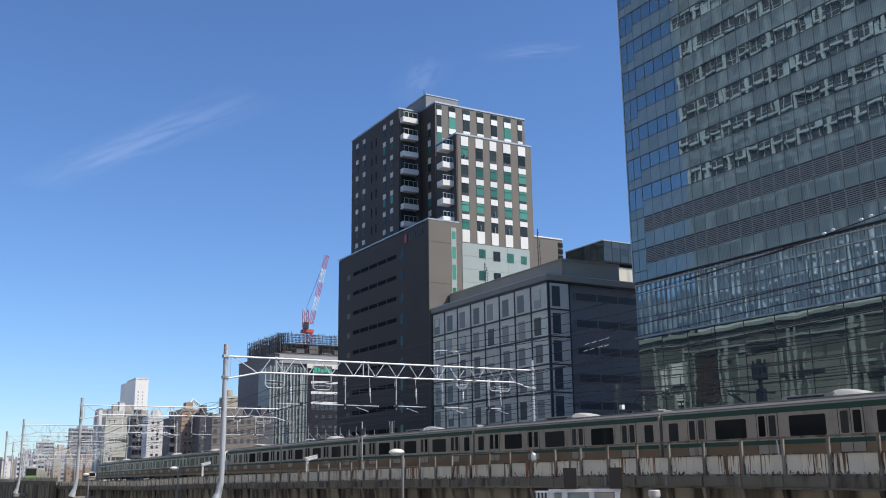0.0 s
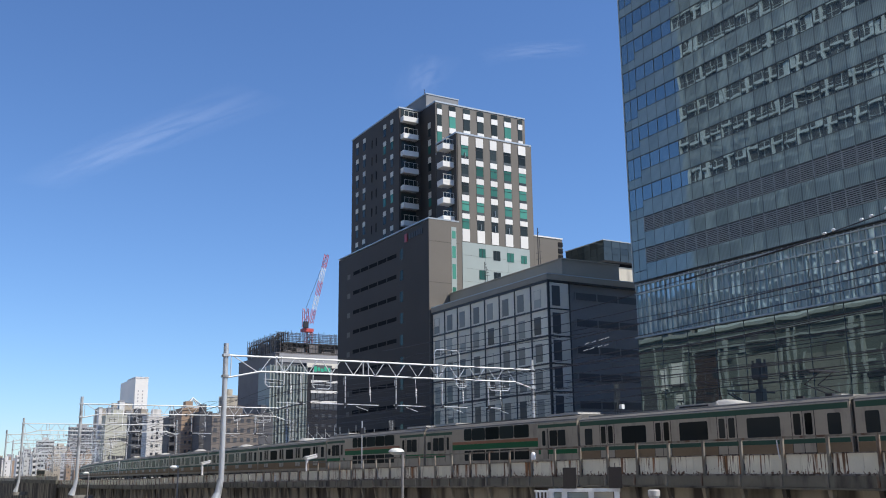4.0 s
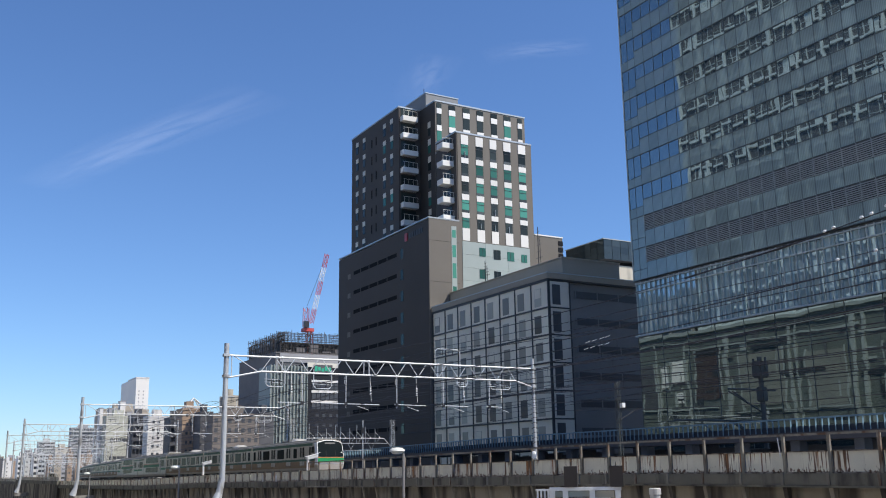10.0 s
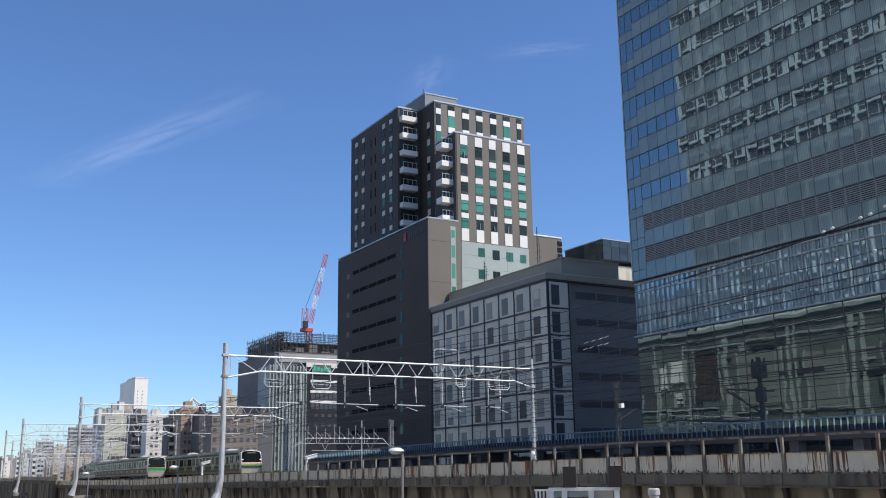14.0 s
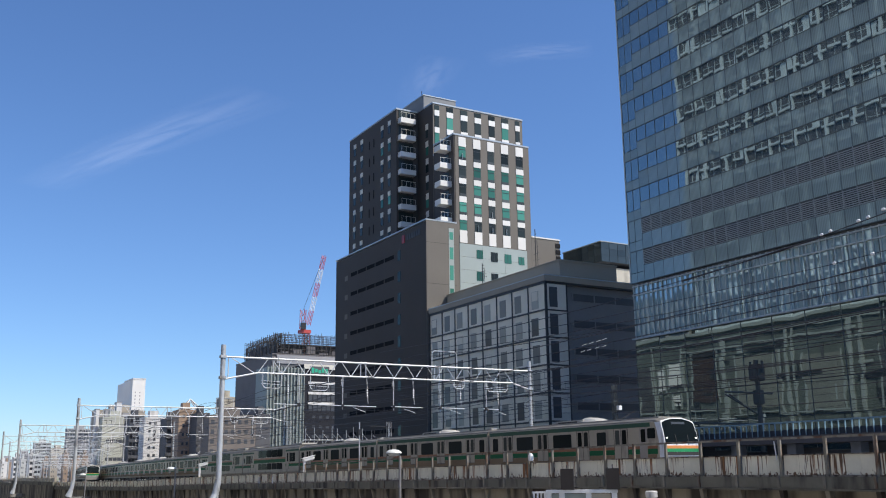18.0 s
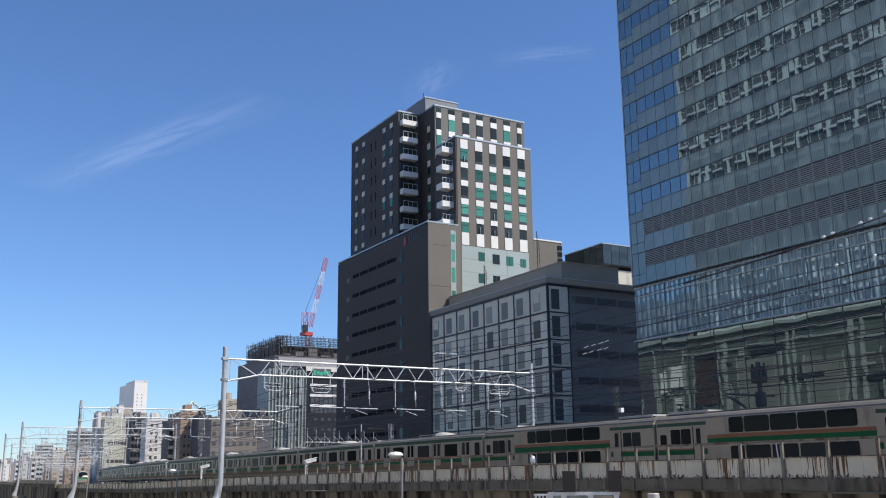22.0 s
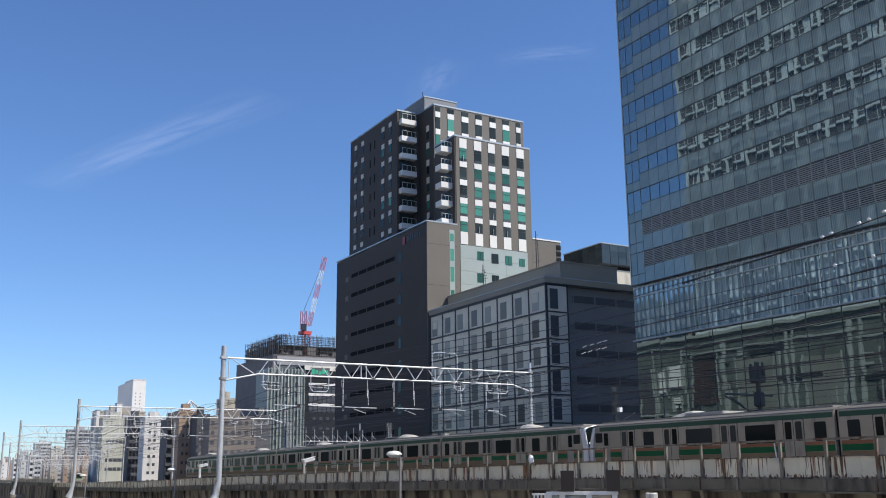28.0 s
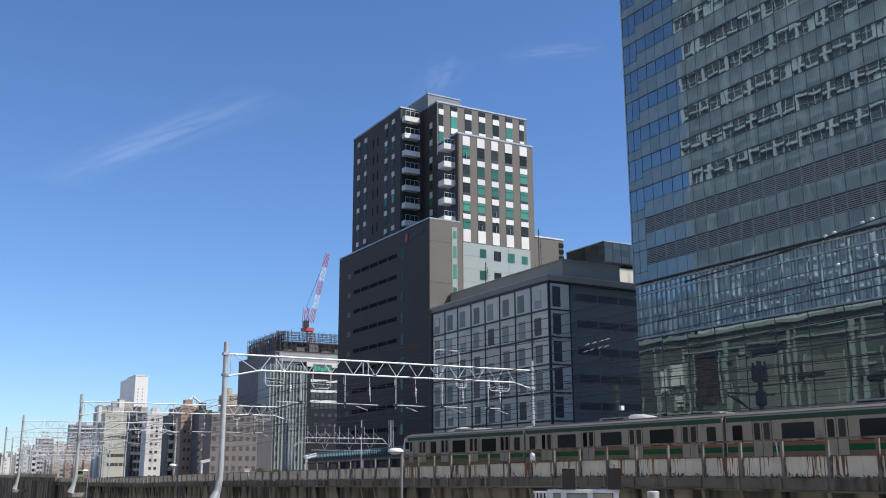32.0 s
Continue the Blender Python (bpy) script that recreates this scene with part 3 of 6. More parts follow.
def cab_front(car, y0, orange, lamp):
    """The end of a set at y0, facing the negative y: white surround with a rounded top, black windscreen, bands and lamps."""
    def yy(z):
        return y0 + 0.55 * max(0.0, (z - 1.6) / 2.04) ** 1.6

    def rim(z, w=1.43, shoulder=3.22, rise=0.35):
        k = w - 0.06 * max(0.0, (z - 1.9) / 1.3)
        return k * max(0.3, 1 - max(0.0, (z - shoulder) / rise) ** 3.2)

    def plate(name, z0, z1, half, material, out, label="", steps=12, x0=None, bow=0.035):
        bm = bmesh.new()
        rows = []
        for k in range(steps + 1):
            z = z0 + (z1 - z0) * k / steps
            w = half(z)
            row = []
            for j in range(7):
                u = -1 + j / 3
                x = (x0 or 0.0) + w * u
                row.append((x, yy(z) - out + bow * (x / 1.43) ** 2, z))
            rows.append(([bm.verts.new(p) for p in row], [bm.verts.new((p[0], p[1] + 0.09, p[2])) for p in row]))
        for (a, b), (c, d) in zip(rows, rows[1:]):
            for j in range(6):
                bm.faces.new((a[j], a[j + 1], c[j + 1], c[j]))
                bm.faces.new((b[j + 1], b[j], d[j], d[j + 1]))
            bm.faces.new((a[0], c[0], d[0], b[0]))
            bm.faces.new((a[6], b[6], d[6], c[6]))
        for a, b in (rows[0], rows[-1]):
            for j in range(6):
                bm.faces.new((a[j], b[j], b[j + 1], a[j + 1]))
        bmesh.ops.recalc_face_normals(bm, faces=bm.faces[:])
        return part(name, bm, material, car, label)

    plate("front_mask", 1.2, 3.56, rim, WHITE, 0.08, "white front surround")
    for s in (-1, 1):
        bm = bmesh.new()
        rows = []
        for k in range(9):
            z = 1.15 + 2.15 * k / 8
            x = s * (HALF * (0.985 - 0.03 * max(0.0, (z - 1.9) / 1.6)))
            y1 = yy(z) + 0.42 - 0.08 * k / 8
            rows.append([bm.verts.new(p) for p in ((x * 0.965, yy(z) - 0.05, z), (s * (HALF + 0.014), y1, z), (s * (HALF - 0.06), y1, z), (x * 0.9, yy(z) + 0.05, z))])
        for p, q in zip(rows, rows[1:]):
            for i in range(4):
                bm.faces.new((p[i], p[(i + 1) % 4], q[(i + 1) % 4], q[i]))
        bm.faces.new(rows[0])
        bm.faces.new(rows[-1][::-1])
        bmesh.ops.recalc_face_normals(bm, faces=bm.faces[:])
        part("mask_side", bm, WHITE, car, "white corner of the front surround")
    plate("windscreen", 1.99 if orange else 1.87, 3.5, lambda z: rim(z, 1.36, 3.13, 0.39), WINDSCREEN, 0.11, "black windscreen")
    if orange:
        plate("front_orange_band", 1.67, 1.85, lambda z: 1.4, FRONT_ORANGE, 0.11, steps=1)
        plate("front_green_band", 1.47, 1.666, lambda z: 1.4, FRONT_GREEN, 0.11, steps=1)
        plate("front_black_panel", 1.26, 1.466, lambda z: 1.39, RUBBER, 0.11, steps=1)
    else:
        plate("front_orange_band", 1.78, 1.85, lambda z: 1.4, FRONT_ORANGE, 0.11, steps=1)
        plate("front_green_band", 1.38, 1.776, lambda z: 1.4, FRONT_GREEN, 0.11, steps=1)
        plate("front_grey_panel", 1.27, 1.376, lambda z: 1.39, SKIRT, 0.11, steps=1)
    plate("front_skirt", 0.4, 1.19, lambda z: 1.32, SKIRT, 0.06, steps=2)
    plate("destination_display", 3.16, 3.3, lambda z: 0.55, DISPLAY, 0.125, steps=1)
    for s in (-1, 1):
        plate("lamp", 2.28, 2.36, lambda z: 0.07, lamp, 0.125, x0=s * 1.2, steps=1)
        plate("wiper", 1.9, 2.5, lambda z: 0.015, RUBBER, 0.125, x0=s * 0.5, steps=2)



def plain_car(kind, orange, cab=False, lamp=LENS, panto=False):
    """A four-door commuter car, 20 m over its ends."""
    car = thing("train_car", "stainless steel commuter train car with green" + (" and orange bands" if orange else " bands"), "train car", group=kind)
    y0 = -9.9 if cab else -9.88
    part("body", shell(SIDE[:3], y0, 9.88, 0.55 if cab else 0.0), STAINLESS, car)
    part("roof", shell(SIDE[2:], y0, 9.88, 0.55 if cab else 0.0), ROOF_DARK, car, "dark grey roof")
    bm = bmesh.new()
    add_box(bm, (-1.0, y0 + (0.9 if cab else 0.1), 3.55), (1.0, 9.5, 3.655))
    part("roof_sheet", bm, ROOF_GREY, car)
    bogies(car)
    band(car, "roof_band", y0 + (1.2 if cab else 0.1), 9.8, 3.03, 3.29, ROOF_GREEN)
    ds = (-7.23, -2.41, 2.41, 7.23) if not cab else (-5.9, -1.95, 2.75, 7.3)
    stops = [y0 + (0.6 if cab else 0.1)] + [d + e * 0.68 for d in ds for e in (-1, 1)] + [9.8]
    band(car, "lower_side", y0 + (0.7 if cab else 0.05), 9.84, 0.86, 1.35 if orange else 1.515, GRIME, 0.003)
    if orange:
        for a, b in zip(stops[::2], stops[1::2]):
            band(car, "green_band", a, b, 1.36, 1.68, GREEN)
            band(car, "orange_band", a, b, 1.684, 1.86, ORANGE)
    else:
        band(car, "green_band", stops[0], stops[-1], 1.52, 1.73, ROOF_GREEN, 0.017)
    band(car, "gutter", y0 + (0.9 if cab else 0.05), 9.84, 3.305, 3.36, AC, 0.012)
    for side in (-1, 1):
        for y in ds:
            doors_at(car, y, side)
        for k in range(3):
            yc = (ds[k] + ds[k + 1]) / 2
            w = 2.1 if not (cab and k == 0) else 0.95
            pane("window", w, 0.98, yc, 2.36, side, TRAIN_GLASS, car)
        pane("window", 0.72, 0.98, 9.0, 2.36, side, TRAIN_GLASS, car)
        if cab:
            pane("crew_door", 0.72, 1.9, -8.05, 2.06, side, SKIRT, car, out=0.003, r=0.03)
            pane("door_window", 0.42, 0.8, -8.05, 2.5, side, DOOR_GLASS, car, out=0.012, r=0.05)
            pane("cab_window", 0.72, 0.62, -8.8, 2.62, side, TRAIN_GLASS, car)
        else:
            pane("window", 0.72, 0.98, -9.0, 2.36, side, TRAIN_GLASS, car)
    ac_unit(car, -0.5)
    if panto:
        pantograph(car, -7.2)
    gangway(car)
    if cab:
        cab_front(car, y0, orange, lamp)
    else:
        blk("roof_antenna", (-0.3, -8.6, 3.6), (0.3, -8.0, 3.78), AC, car)
    return car


def double_deck_car(kind, orange):
    car = thing("double_deck_car", "double-deck stainless train car with orange and green bands", "train car", group=kind)
    part("body", shell(TALL[:3], -9.88, 9.88), STAINLESS, car)
    part("roof", shell(TALL[2:], -9.88, 9.88), ROOF_DARK, car, "dark grey roof")
    bm = bmesh.new()
    add_box(bm, (-0.95, -9.5, 3.75), (0.95, 9.5, 3.862))
    part("roof_sheet", bm, ROOF_DARK, car)
    bogies(car)
    band(car, "green_band", -5.6, 5.6, 1.9, 2.28, GREEN)
    band(car, "orange_band", -5.6, 5.6, 2.284, 2.48, ORANGE)
    for a, b in ((-9.8, -5.65), (5.65, 9.8)):
        if orange:
            band(car, "orange_band", a, b, 1.684, 1.75, ORANGE)
        band(car, "green_band", a, b, 1.4, 1.68, GREEN)
        band(car, "roof_band", a, b, 3.08, 3.28, ROOF_GREEN)
    band(car, "roof_rail", -9.8, 9.8, 3.41, 3.45, AC, 0.01)
    for side in (-1, 1):
        for k in range(5):
            yc = -3.7 + 1.85 * k
            w = 1.0 if k == 4 else 1.72
            pane("upper_window", w + 0.06, 0.86, yc - (0.36 if k == 4 else 0), 2.98, side, UPPER_GLASS, car, r=0.16)
            pane("lower_window", w, 0.72, yc - (0.36 if k == 4 else 0), 1.46, side, TRAIN_GLASS, car, r=0.1)
        for e in (-1, 1):
            pane("door", 0.75, 1.9, e * 6.3, 2.06, side, STAINLESS, car, out=0.003, r=0.03)
            pane("door_window", 0.36, 0.95, e * 6.3, 2.42, side, TRAIN_GLASS, car, out=0.012)
            pane("door_frame", 0.06, 1.95, e * 6.75, 2.06, side, RUBBER, car, out=0.004, r=0.02)
            for d in (0, 0.87):
                pane("window", 0.8, 0.98, e * (7.35 + d), 2.4, side, TRAIN_GLASS, car)
            if e > 0:
                pane("window", 0.55, 0.62, 9.28, 2.3, side, TRAIN_GLASS, car)
    for y in (-7.6, 7.6):
        bm = bmesh.new()
        add_box(bm, (-1.05, y - 1.8, 3.68), (1.05, y + 1.8, 3.98))
        bmesh.ops.bevel(bm, geom=bm.edges[:], offset=0.14, segments=3, affect="EDGES")
        part("air_conditioner", bm, AC, car)
    gangway(car)
    return car



def turned(car_matrix):
    return car_matrix @ pose(0, 0, 0, 0, 0, 180)


def on_line(track_x, y):
    """The pose of a car whose middle is at y on the track."""
    a, b = y - 6.9, y + 6.9
    (xa, za), (xb, zb) = bend(a), bend(b)
    p, q = Vector((track_x + xa, a, RAIL_Z + za)), Vector((track_x + xb, b, RAIL_Z + zb))
    d = q - p
    m = (p + q) / 2
    return pose(m.x, m.y, m.z, math.degrees(math.asin(d.z / d.length)), 0, -math.degrees(math.atan2(d.x, d.y)))


def train_a_rear(t):
    u = t - 7
    return 40.3 + (17.27 * u + 0.0404 * u * u if u < 0 else 16.68 * u + 0.116 * u * u)


def train_b_front(t):
    u = t - 18.5
    return 35.1 - 20.0 * u + 0.084 * u * u


def train_c_rear(t):
    return 268 + 22 * t


STEPS = [float(k) for k in range(0, 33)]
MOVING = []          # (car, track, place of its middle from the train's near end, turned about, law)


def make_train(kind, track_x, law, orange, lamp):
    mid = plain_car(kind, orange)
    pan = plain_car(kind, orange, panto=True)
    cab = plain_car(kind, orange, cab=True, lamp=lamp)
    dd = double_deck_car(kind, orange)
    order = ["cab", "mid", "pan", "dd", "dd", "mid", "pan", "mid", "mid", "bac", "cab", "pan", "mid", "mid", "bac"]
    first = {"mid": mid, "pan": pan, "cab": cab, "dd": dd}
    used = set()
    for k, o in enumerate(order):
        src = first["cab" if o == "bac" else o]
        car = src if o in first and o not in used else copy_thing(src, Matrix())
        used.add(o)
        MOVING.append((car, track_x, 10 + CAR_PITCH * k, o == "bac", law))


make_train("cars of the departing train", 39.1, train_a_rear, False, LENS)
make_train("cars of the arriving train", 43.0, train_b_front, True, LAMP_ON)


def lime_car():
    car = thing("train_car", "stainless train car with a light green front band", "train car", group="cars of the far loop train")
    part("body", shell(SIDE[:3], -9.8, 9.62, 0.3), STAINLESS, car)
    part("roof", shell(SIDE[2:], -9.8, 9.62, 0.3), ROOF_DARK, car)
    bm = bmesh.new()
    add_box(bm, (-1.25, -9.83, 1.0), (1.25, -9.78, 1.55))
    part("front_green_band", bm, LIME, car)
    bm = bmesh.new()
    add_box(bm, (-1.2, -9.86, 1.62), (1.2, -9.5, 3.3))
    part("windscreen", bm, TRAIN_GLASS, car)
    band(car, "green_band", -9.2, 9.5, 1.3, 1.5, LIME)
    for y in (-7.23, -4.82, -2.41, 0, 2.41, 4.82, 7.23):
        pane("window", 1.9, 0.98, y, 2.36, -1, TRAIN_GLASS, car)
    bogies(car)
    ac_unit(car, 0)
    return car


_c = lime_car()
for k in range(5):
    MOVING.append((_c if k == 0 else copy_thing(_c, Matrix()), 25.5, 10 + CAR_PITCH * k, False, train_c_rear))


def motions():
    for car, track_x, offset, flip, law in MOVING:
        rows = []
        for t in STEPS:
            m = on_line(track_x, law(t) + offset)
            rows.append((t, turned(m) if flip else m))
        walk(car, rows)
    drift()


# ---- overhead line ----
GANTRY_Y = 67.2
GANTRY_STEP = 57.9


def gantry():
    g = thing("catenary_gantry", "pale steel overhead-line portal with tubular truss beam", "gantry", (0, 0, 0), group="gantries over the tracks")
    zt, x0, x1 = Z + 7.92, 20.6, 47.1
    for x, zb, r in ((x0, Z - 0.6, 0.2), (x1, DECK_Z, 0.16)):
        mast = rod("mast", (x, 0, zb), (x, 0, Z + 8.75), r, GALV, g, n=14, r2=r * 0.88)
        for zc in (7.92, 6.45):
            blk("clamp", (x - r - 0.02, -r - 0.02, Z + zc - 0.09), (x + r + 0.02, r + 0.02, Z + zc + 0.09), GALV, mast)
    foot = bmesh.new()
    add_rod(foot, (20.6, 0, Z - 0.5), (20.42, 0, Z - 1.5), 0.215, 12, 0.25)
    add_rod(foot, (20.42, 0, Z - 1.5), (20.15, 0, Z - 2.3), 0.25, 12, 0.42)
    part("flared_foot", foot, GALV, g, "flared steel foot of the mast")
    blk("foot_beam", (19.8, -0.35, Z - 2.75), (22.6, 0.35, Z - 2.28), CONCRETE, g)
    rod("top_chord", (x0, 0, zt), (x1, 0, zt), 0.066, TUBE, g, n=8)
    zb = zt - 1.05
    rod("bottom_chord", (x0 + 2.6, 0, zb), (x1 - 1.8, 0, zb), 0.062, TUBE, g, n=8)
    rod("knee", (x0, 0, zb - 0.55), (x0 + 2.6, 0, zb), 0.062, TUBE, g, n=8)
    rod("knee", (x1 - 1.8, 0, zb), (x1, 0, zb - 0.5), 0.062, TUBE, g, n=8)
    n = 12
    xs = [x0 + 2.6 + (x1 - 1.8 - x0 - 2.6) * k / n for k in range(n + 1)]
    for a, b in zip(xs, xs[1:]):
        m = (a + b) / 2
        rod("brace", (a, 0, zb), (m - 0.15, 0, zt), 0.034, TUBE, g)
        rod("brace", (m + 0.15, 0, zt), (b, 0, zb), 0.034, TUBE, g)
    rod("brace", (x0 + 0.4, 0, zb - 0.45), (x0 + 0.4, 0, zt), 0.035, TUBE, g)
    rod("brace", (x0 + 0.5, 0, zt), (x0 + 2.3, 0, zb), 0.035, TUBE, g)
    for x in (24.6, 31.6, 38.1):
        h = bmesh.new()
        for e in (-0.22, 0.22):
            add_rod(h, (x + e, 0, zb), (x + e, 0, zt), 0.04)
            add_rod(h, (x + e * 0.6, 0, zt), (x + e * 1.1, 0, zt), 0.1, 10)
        part("splice_frame", h, TUBE, g)
    pegs = bmesh.new()
    for k in range(21):
        z = DECK_Z + 0.8 + 0.4 * k
        add_rod(pegs, (x1 - 0.3, 0, z), (x1 + 0.3, 0, z), 0.022, 4)
        add_rod(pegs, (x1 - 0.19, -0.12, z + 0.1), (x1 + 0.19, -0.12, z + 0.1), 0.035, 4)
    part("step_ladder", pegs, DARKSTEEL, g)
    for x, left, right in ((26.4, 1.9, 0.3), (29.9, 2.0, 2.8), (34.2, 0.2, 2.6), (38.35, 0.2, 2.3), (42.7, 0.3, 1.2)):
        h = bmesh.new()
        add_rod(h, (x, 0, zb), (x, 0, zb - 2.45), 0.04)
        add_rod(h, (x - left, 0, zb - 2.15), (x + right, 0, zb - 2.2), 0.035)
        e = 1 if right > left else -1
        add_rod(h, (x + e * 0.9, 0, zb - 2.3), (x + e * 1.9, 0, zb - 2.6), 0.022)
        add_rod(h, (x - 0.12, 0, zb - 0.2), (x - 0.12, 0, zb - 0.7), 0.02)
        arm = part("drop_arm", h, TUBE, g)
        blk("arm_clamp", (x - 0.1, -0.1, zb - 2.3), (x + 0.1, 0.1, zb - 2.05), DARKSTEEL, arm)
    for x in (25.5, 31.9, 35.9, 40.2, 43.8):
        h = bmesh.new()
        add_rod(h, (x, 0, zb), (x + 0.12, 0, zb - 1.95), 0.018)
        for k in range(5):
            lathe(h, [(0.03, 0.0), (0.085, 0.04), (0.03, 0.1)], 8, (x + 0.06, 0, zb - 1.45 + 0.13 * k))
        part("insulator", h, PORCELAIN, g)
    for tx, hw, deep, up in ((24.3, 0.72, 1.05, -1), (28.0, 0.72, 1.1, -1), (38.8, 1.15, 1.25, 1), (40.15, 0.48, 0.62, -1), (43.8, 1.0, 0.75, -1)):
        h = bmesh.new()
        z0 = zt if up > 0 else zb
        r = min(0.2, hw / 2)
        pts = [(tx - hw, z0 - up * 0.3), (tx - hw, z0 + up * (deep - r)), (tx - hw + r, z0 + up * deep), (tx + hw - r, z0 + up * deep), (tx + hw, z0 + up * (deep - r)), (tx + hw, z0 - up * 0.3)]
        for p, q in zip(pts, pts[1:]):
            add_rod(h, (p[0], 0, p[1]), (q[0], 0, q[1]), 0.035)
        if up < 0:
            for e in (0.5, 0.7):
                add_rod(h, (tx - hw - 0.12, 0, z0 + up * deep * e), (tx + hw * 0.9, 0, z0 + up * deep * (e + 0.05)), 0.02)
        part("feeder_hoop", h, TUBE, g)
        h = bmesh.new()
        for e in (-0.4 * hw, 0.4 * hw):
            add_rod(h, (tx + e, 0, z0 + up * (deep - 0.5)), (tx + e, 0, z0 + up * (deep - 0.08)), 0.03)
            add_rod(h, (tx + e - 0.3, 0, z0 + up * (deep - 0.45)), (tx + e + 0.25, 0, z0 + up * (deep - 0.36)), 0.03)
        part("feeder_insulator", h, DARKSTEEL, g)
    return g


_g = gantry()
for k in range(-1, 12):
    y = GANTRY_Y + GANTRY_STEP * k
    dx, dz = bend(y)
    grow = 1.0 + (0.006, 0.006, 0.055, 0.122, 0.185)[min(k + 1, 4)]      # the masts stand taller further out
    foot = Matrix.Translation((0, 0, Z - 1.35))
    m = pose(dx - (0, 0, 0, 0.4, 1.1)[min(k + 1, 4)], y, dz) @ foot @ Matrix.Diagonal((1, 1, grow, 1)) @ foot.inverted()
    if k == -1:
        _g.matrix_basis = m
    else:
        copy_thing(_g, m)


def cable(bm, pts, r=0.016):
    """One continuous square-section wire through the points."""
    r *= 1.05
    rings = []
    for x, y, z in pts:
        rings.append([bm.verts.new(p) for p in ((x - r, y, z), (x, y, z - r), (x + r, y, z), (x, y, z + r))])
    for p, q in zip(rings, rings[1:]):
        for i in range(4):
            bm.faces.new((p[i], p[(i + 1) % 4], q[(i + 1) % 4], q[i]))
    bm.faces.new(rings[0][::-1])
    bm.faces.new(rings[-1])



def span_points(x, z, sag, ys):
    pts = []
    for a, b in zip(ys, ys[1:]):
        for k in range(6):
            u = k / 6
            y = a + (b - a) * u
            dx, dz = bend(y)
            pts.append((x + dx, y, z - sag * 4 * u * (1 - u) + 0.2 * dz))
    return pts


SUPPORTS = [GANTRY_Y + GANTRY_STEP * k for k in range(-4, 12)]
for tx in TRACKS:
    w = thing("overhead_wire", "dark overhead contact line above the track", "cable", group="overhead lines")
    bm = bmesh.new()
    cable(bm, span_points(tx, RAIL_Z + 5.1, 0.0, SUPPORTS), 0.014)
    part("contact_wire", bm, WIRE, w)
    bm = bmesh.new()
    cable(bm, span_points(tx, RAIL_Z + 6.25, 0.75, SUPPORTS), 0.018)
    part("messenger_wire", bm, WIRE, w)
    bm = bmesh.new()
    for a in SUPPORTS[2:8]:
        for k in range(1, 11):
            u = k / 11
            y = a + GANTRY_STEP * u
            dx, dz = bend(y)
            add_rod(bm, (tx + dx, y, RAIL_Z + 5.1 + dz), (tx + dx, y, RAIL_Z + 6.25 - 0.75 * 4 * u * (1 - u) + dz), 0.006, 3)
    part("dropper_wire", bm, WIRE, w)["kind"] = "stuff"
for x, z, sag in ((TRACKS[0] - 1.2, Z + 6.0, 0.9), (TRACKS[1] + 0.6, Z + 6.0, 0.9), (TRACKS[3] - 2.9, Z + 8.9, 0.8), (TRACKS[3] - 1.5, Z + 8.9, 0.8), (46.2, Z + 6.0, 0.8), (46.8, Z + 6.8, 0.8), (47.4, Z + 5.2, 0.8), (48.2, Z + 8.2, 0.6), (49.0, Z + 4.6, 0.9), (52.0, Z + 7.4, 0.9), (55.5, Z + 9.6, 0.8), (56.2, Z + 6.6, 0.5), (59.0, Z + 8.4, 0.9), (60.0, Z + 10.6, 0.7), (64.0, Z + 7.2, 0.9)):
    bm = bmesh.new()
    cable(bm, span_points(x, z, sag, SUPPORTS), 0.02)
    tagged(part("feeder_cable", bm, WIRE, None), "dark feeder cable slung between the gantries", "cable", group="feeder cables")


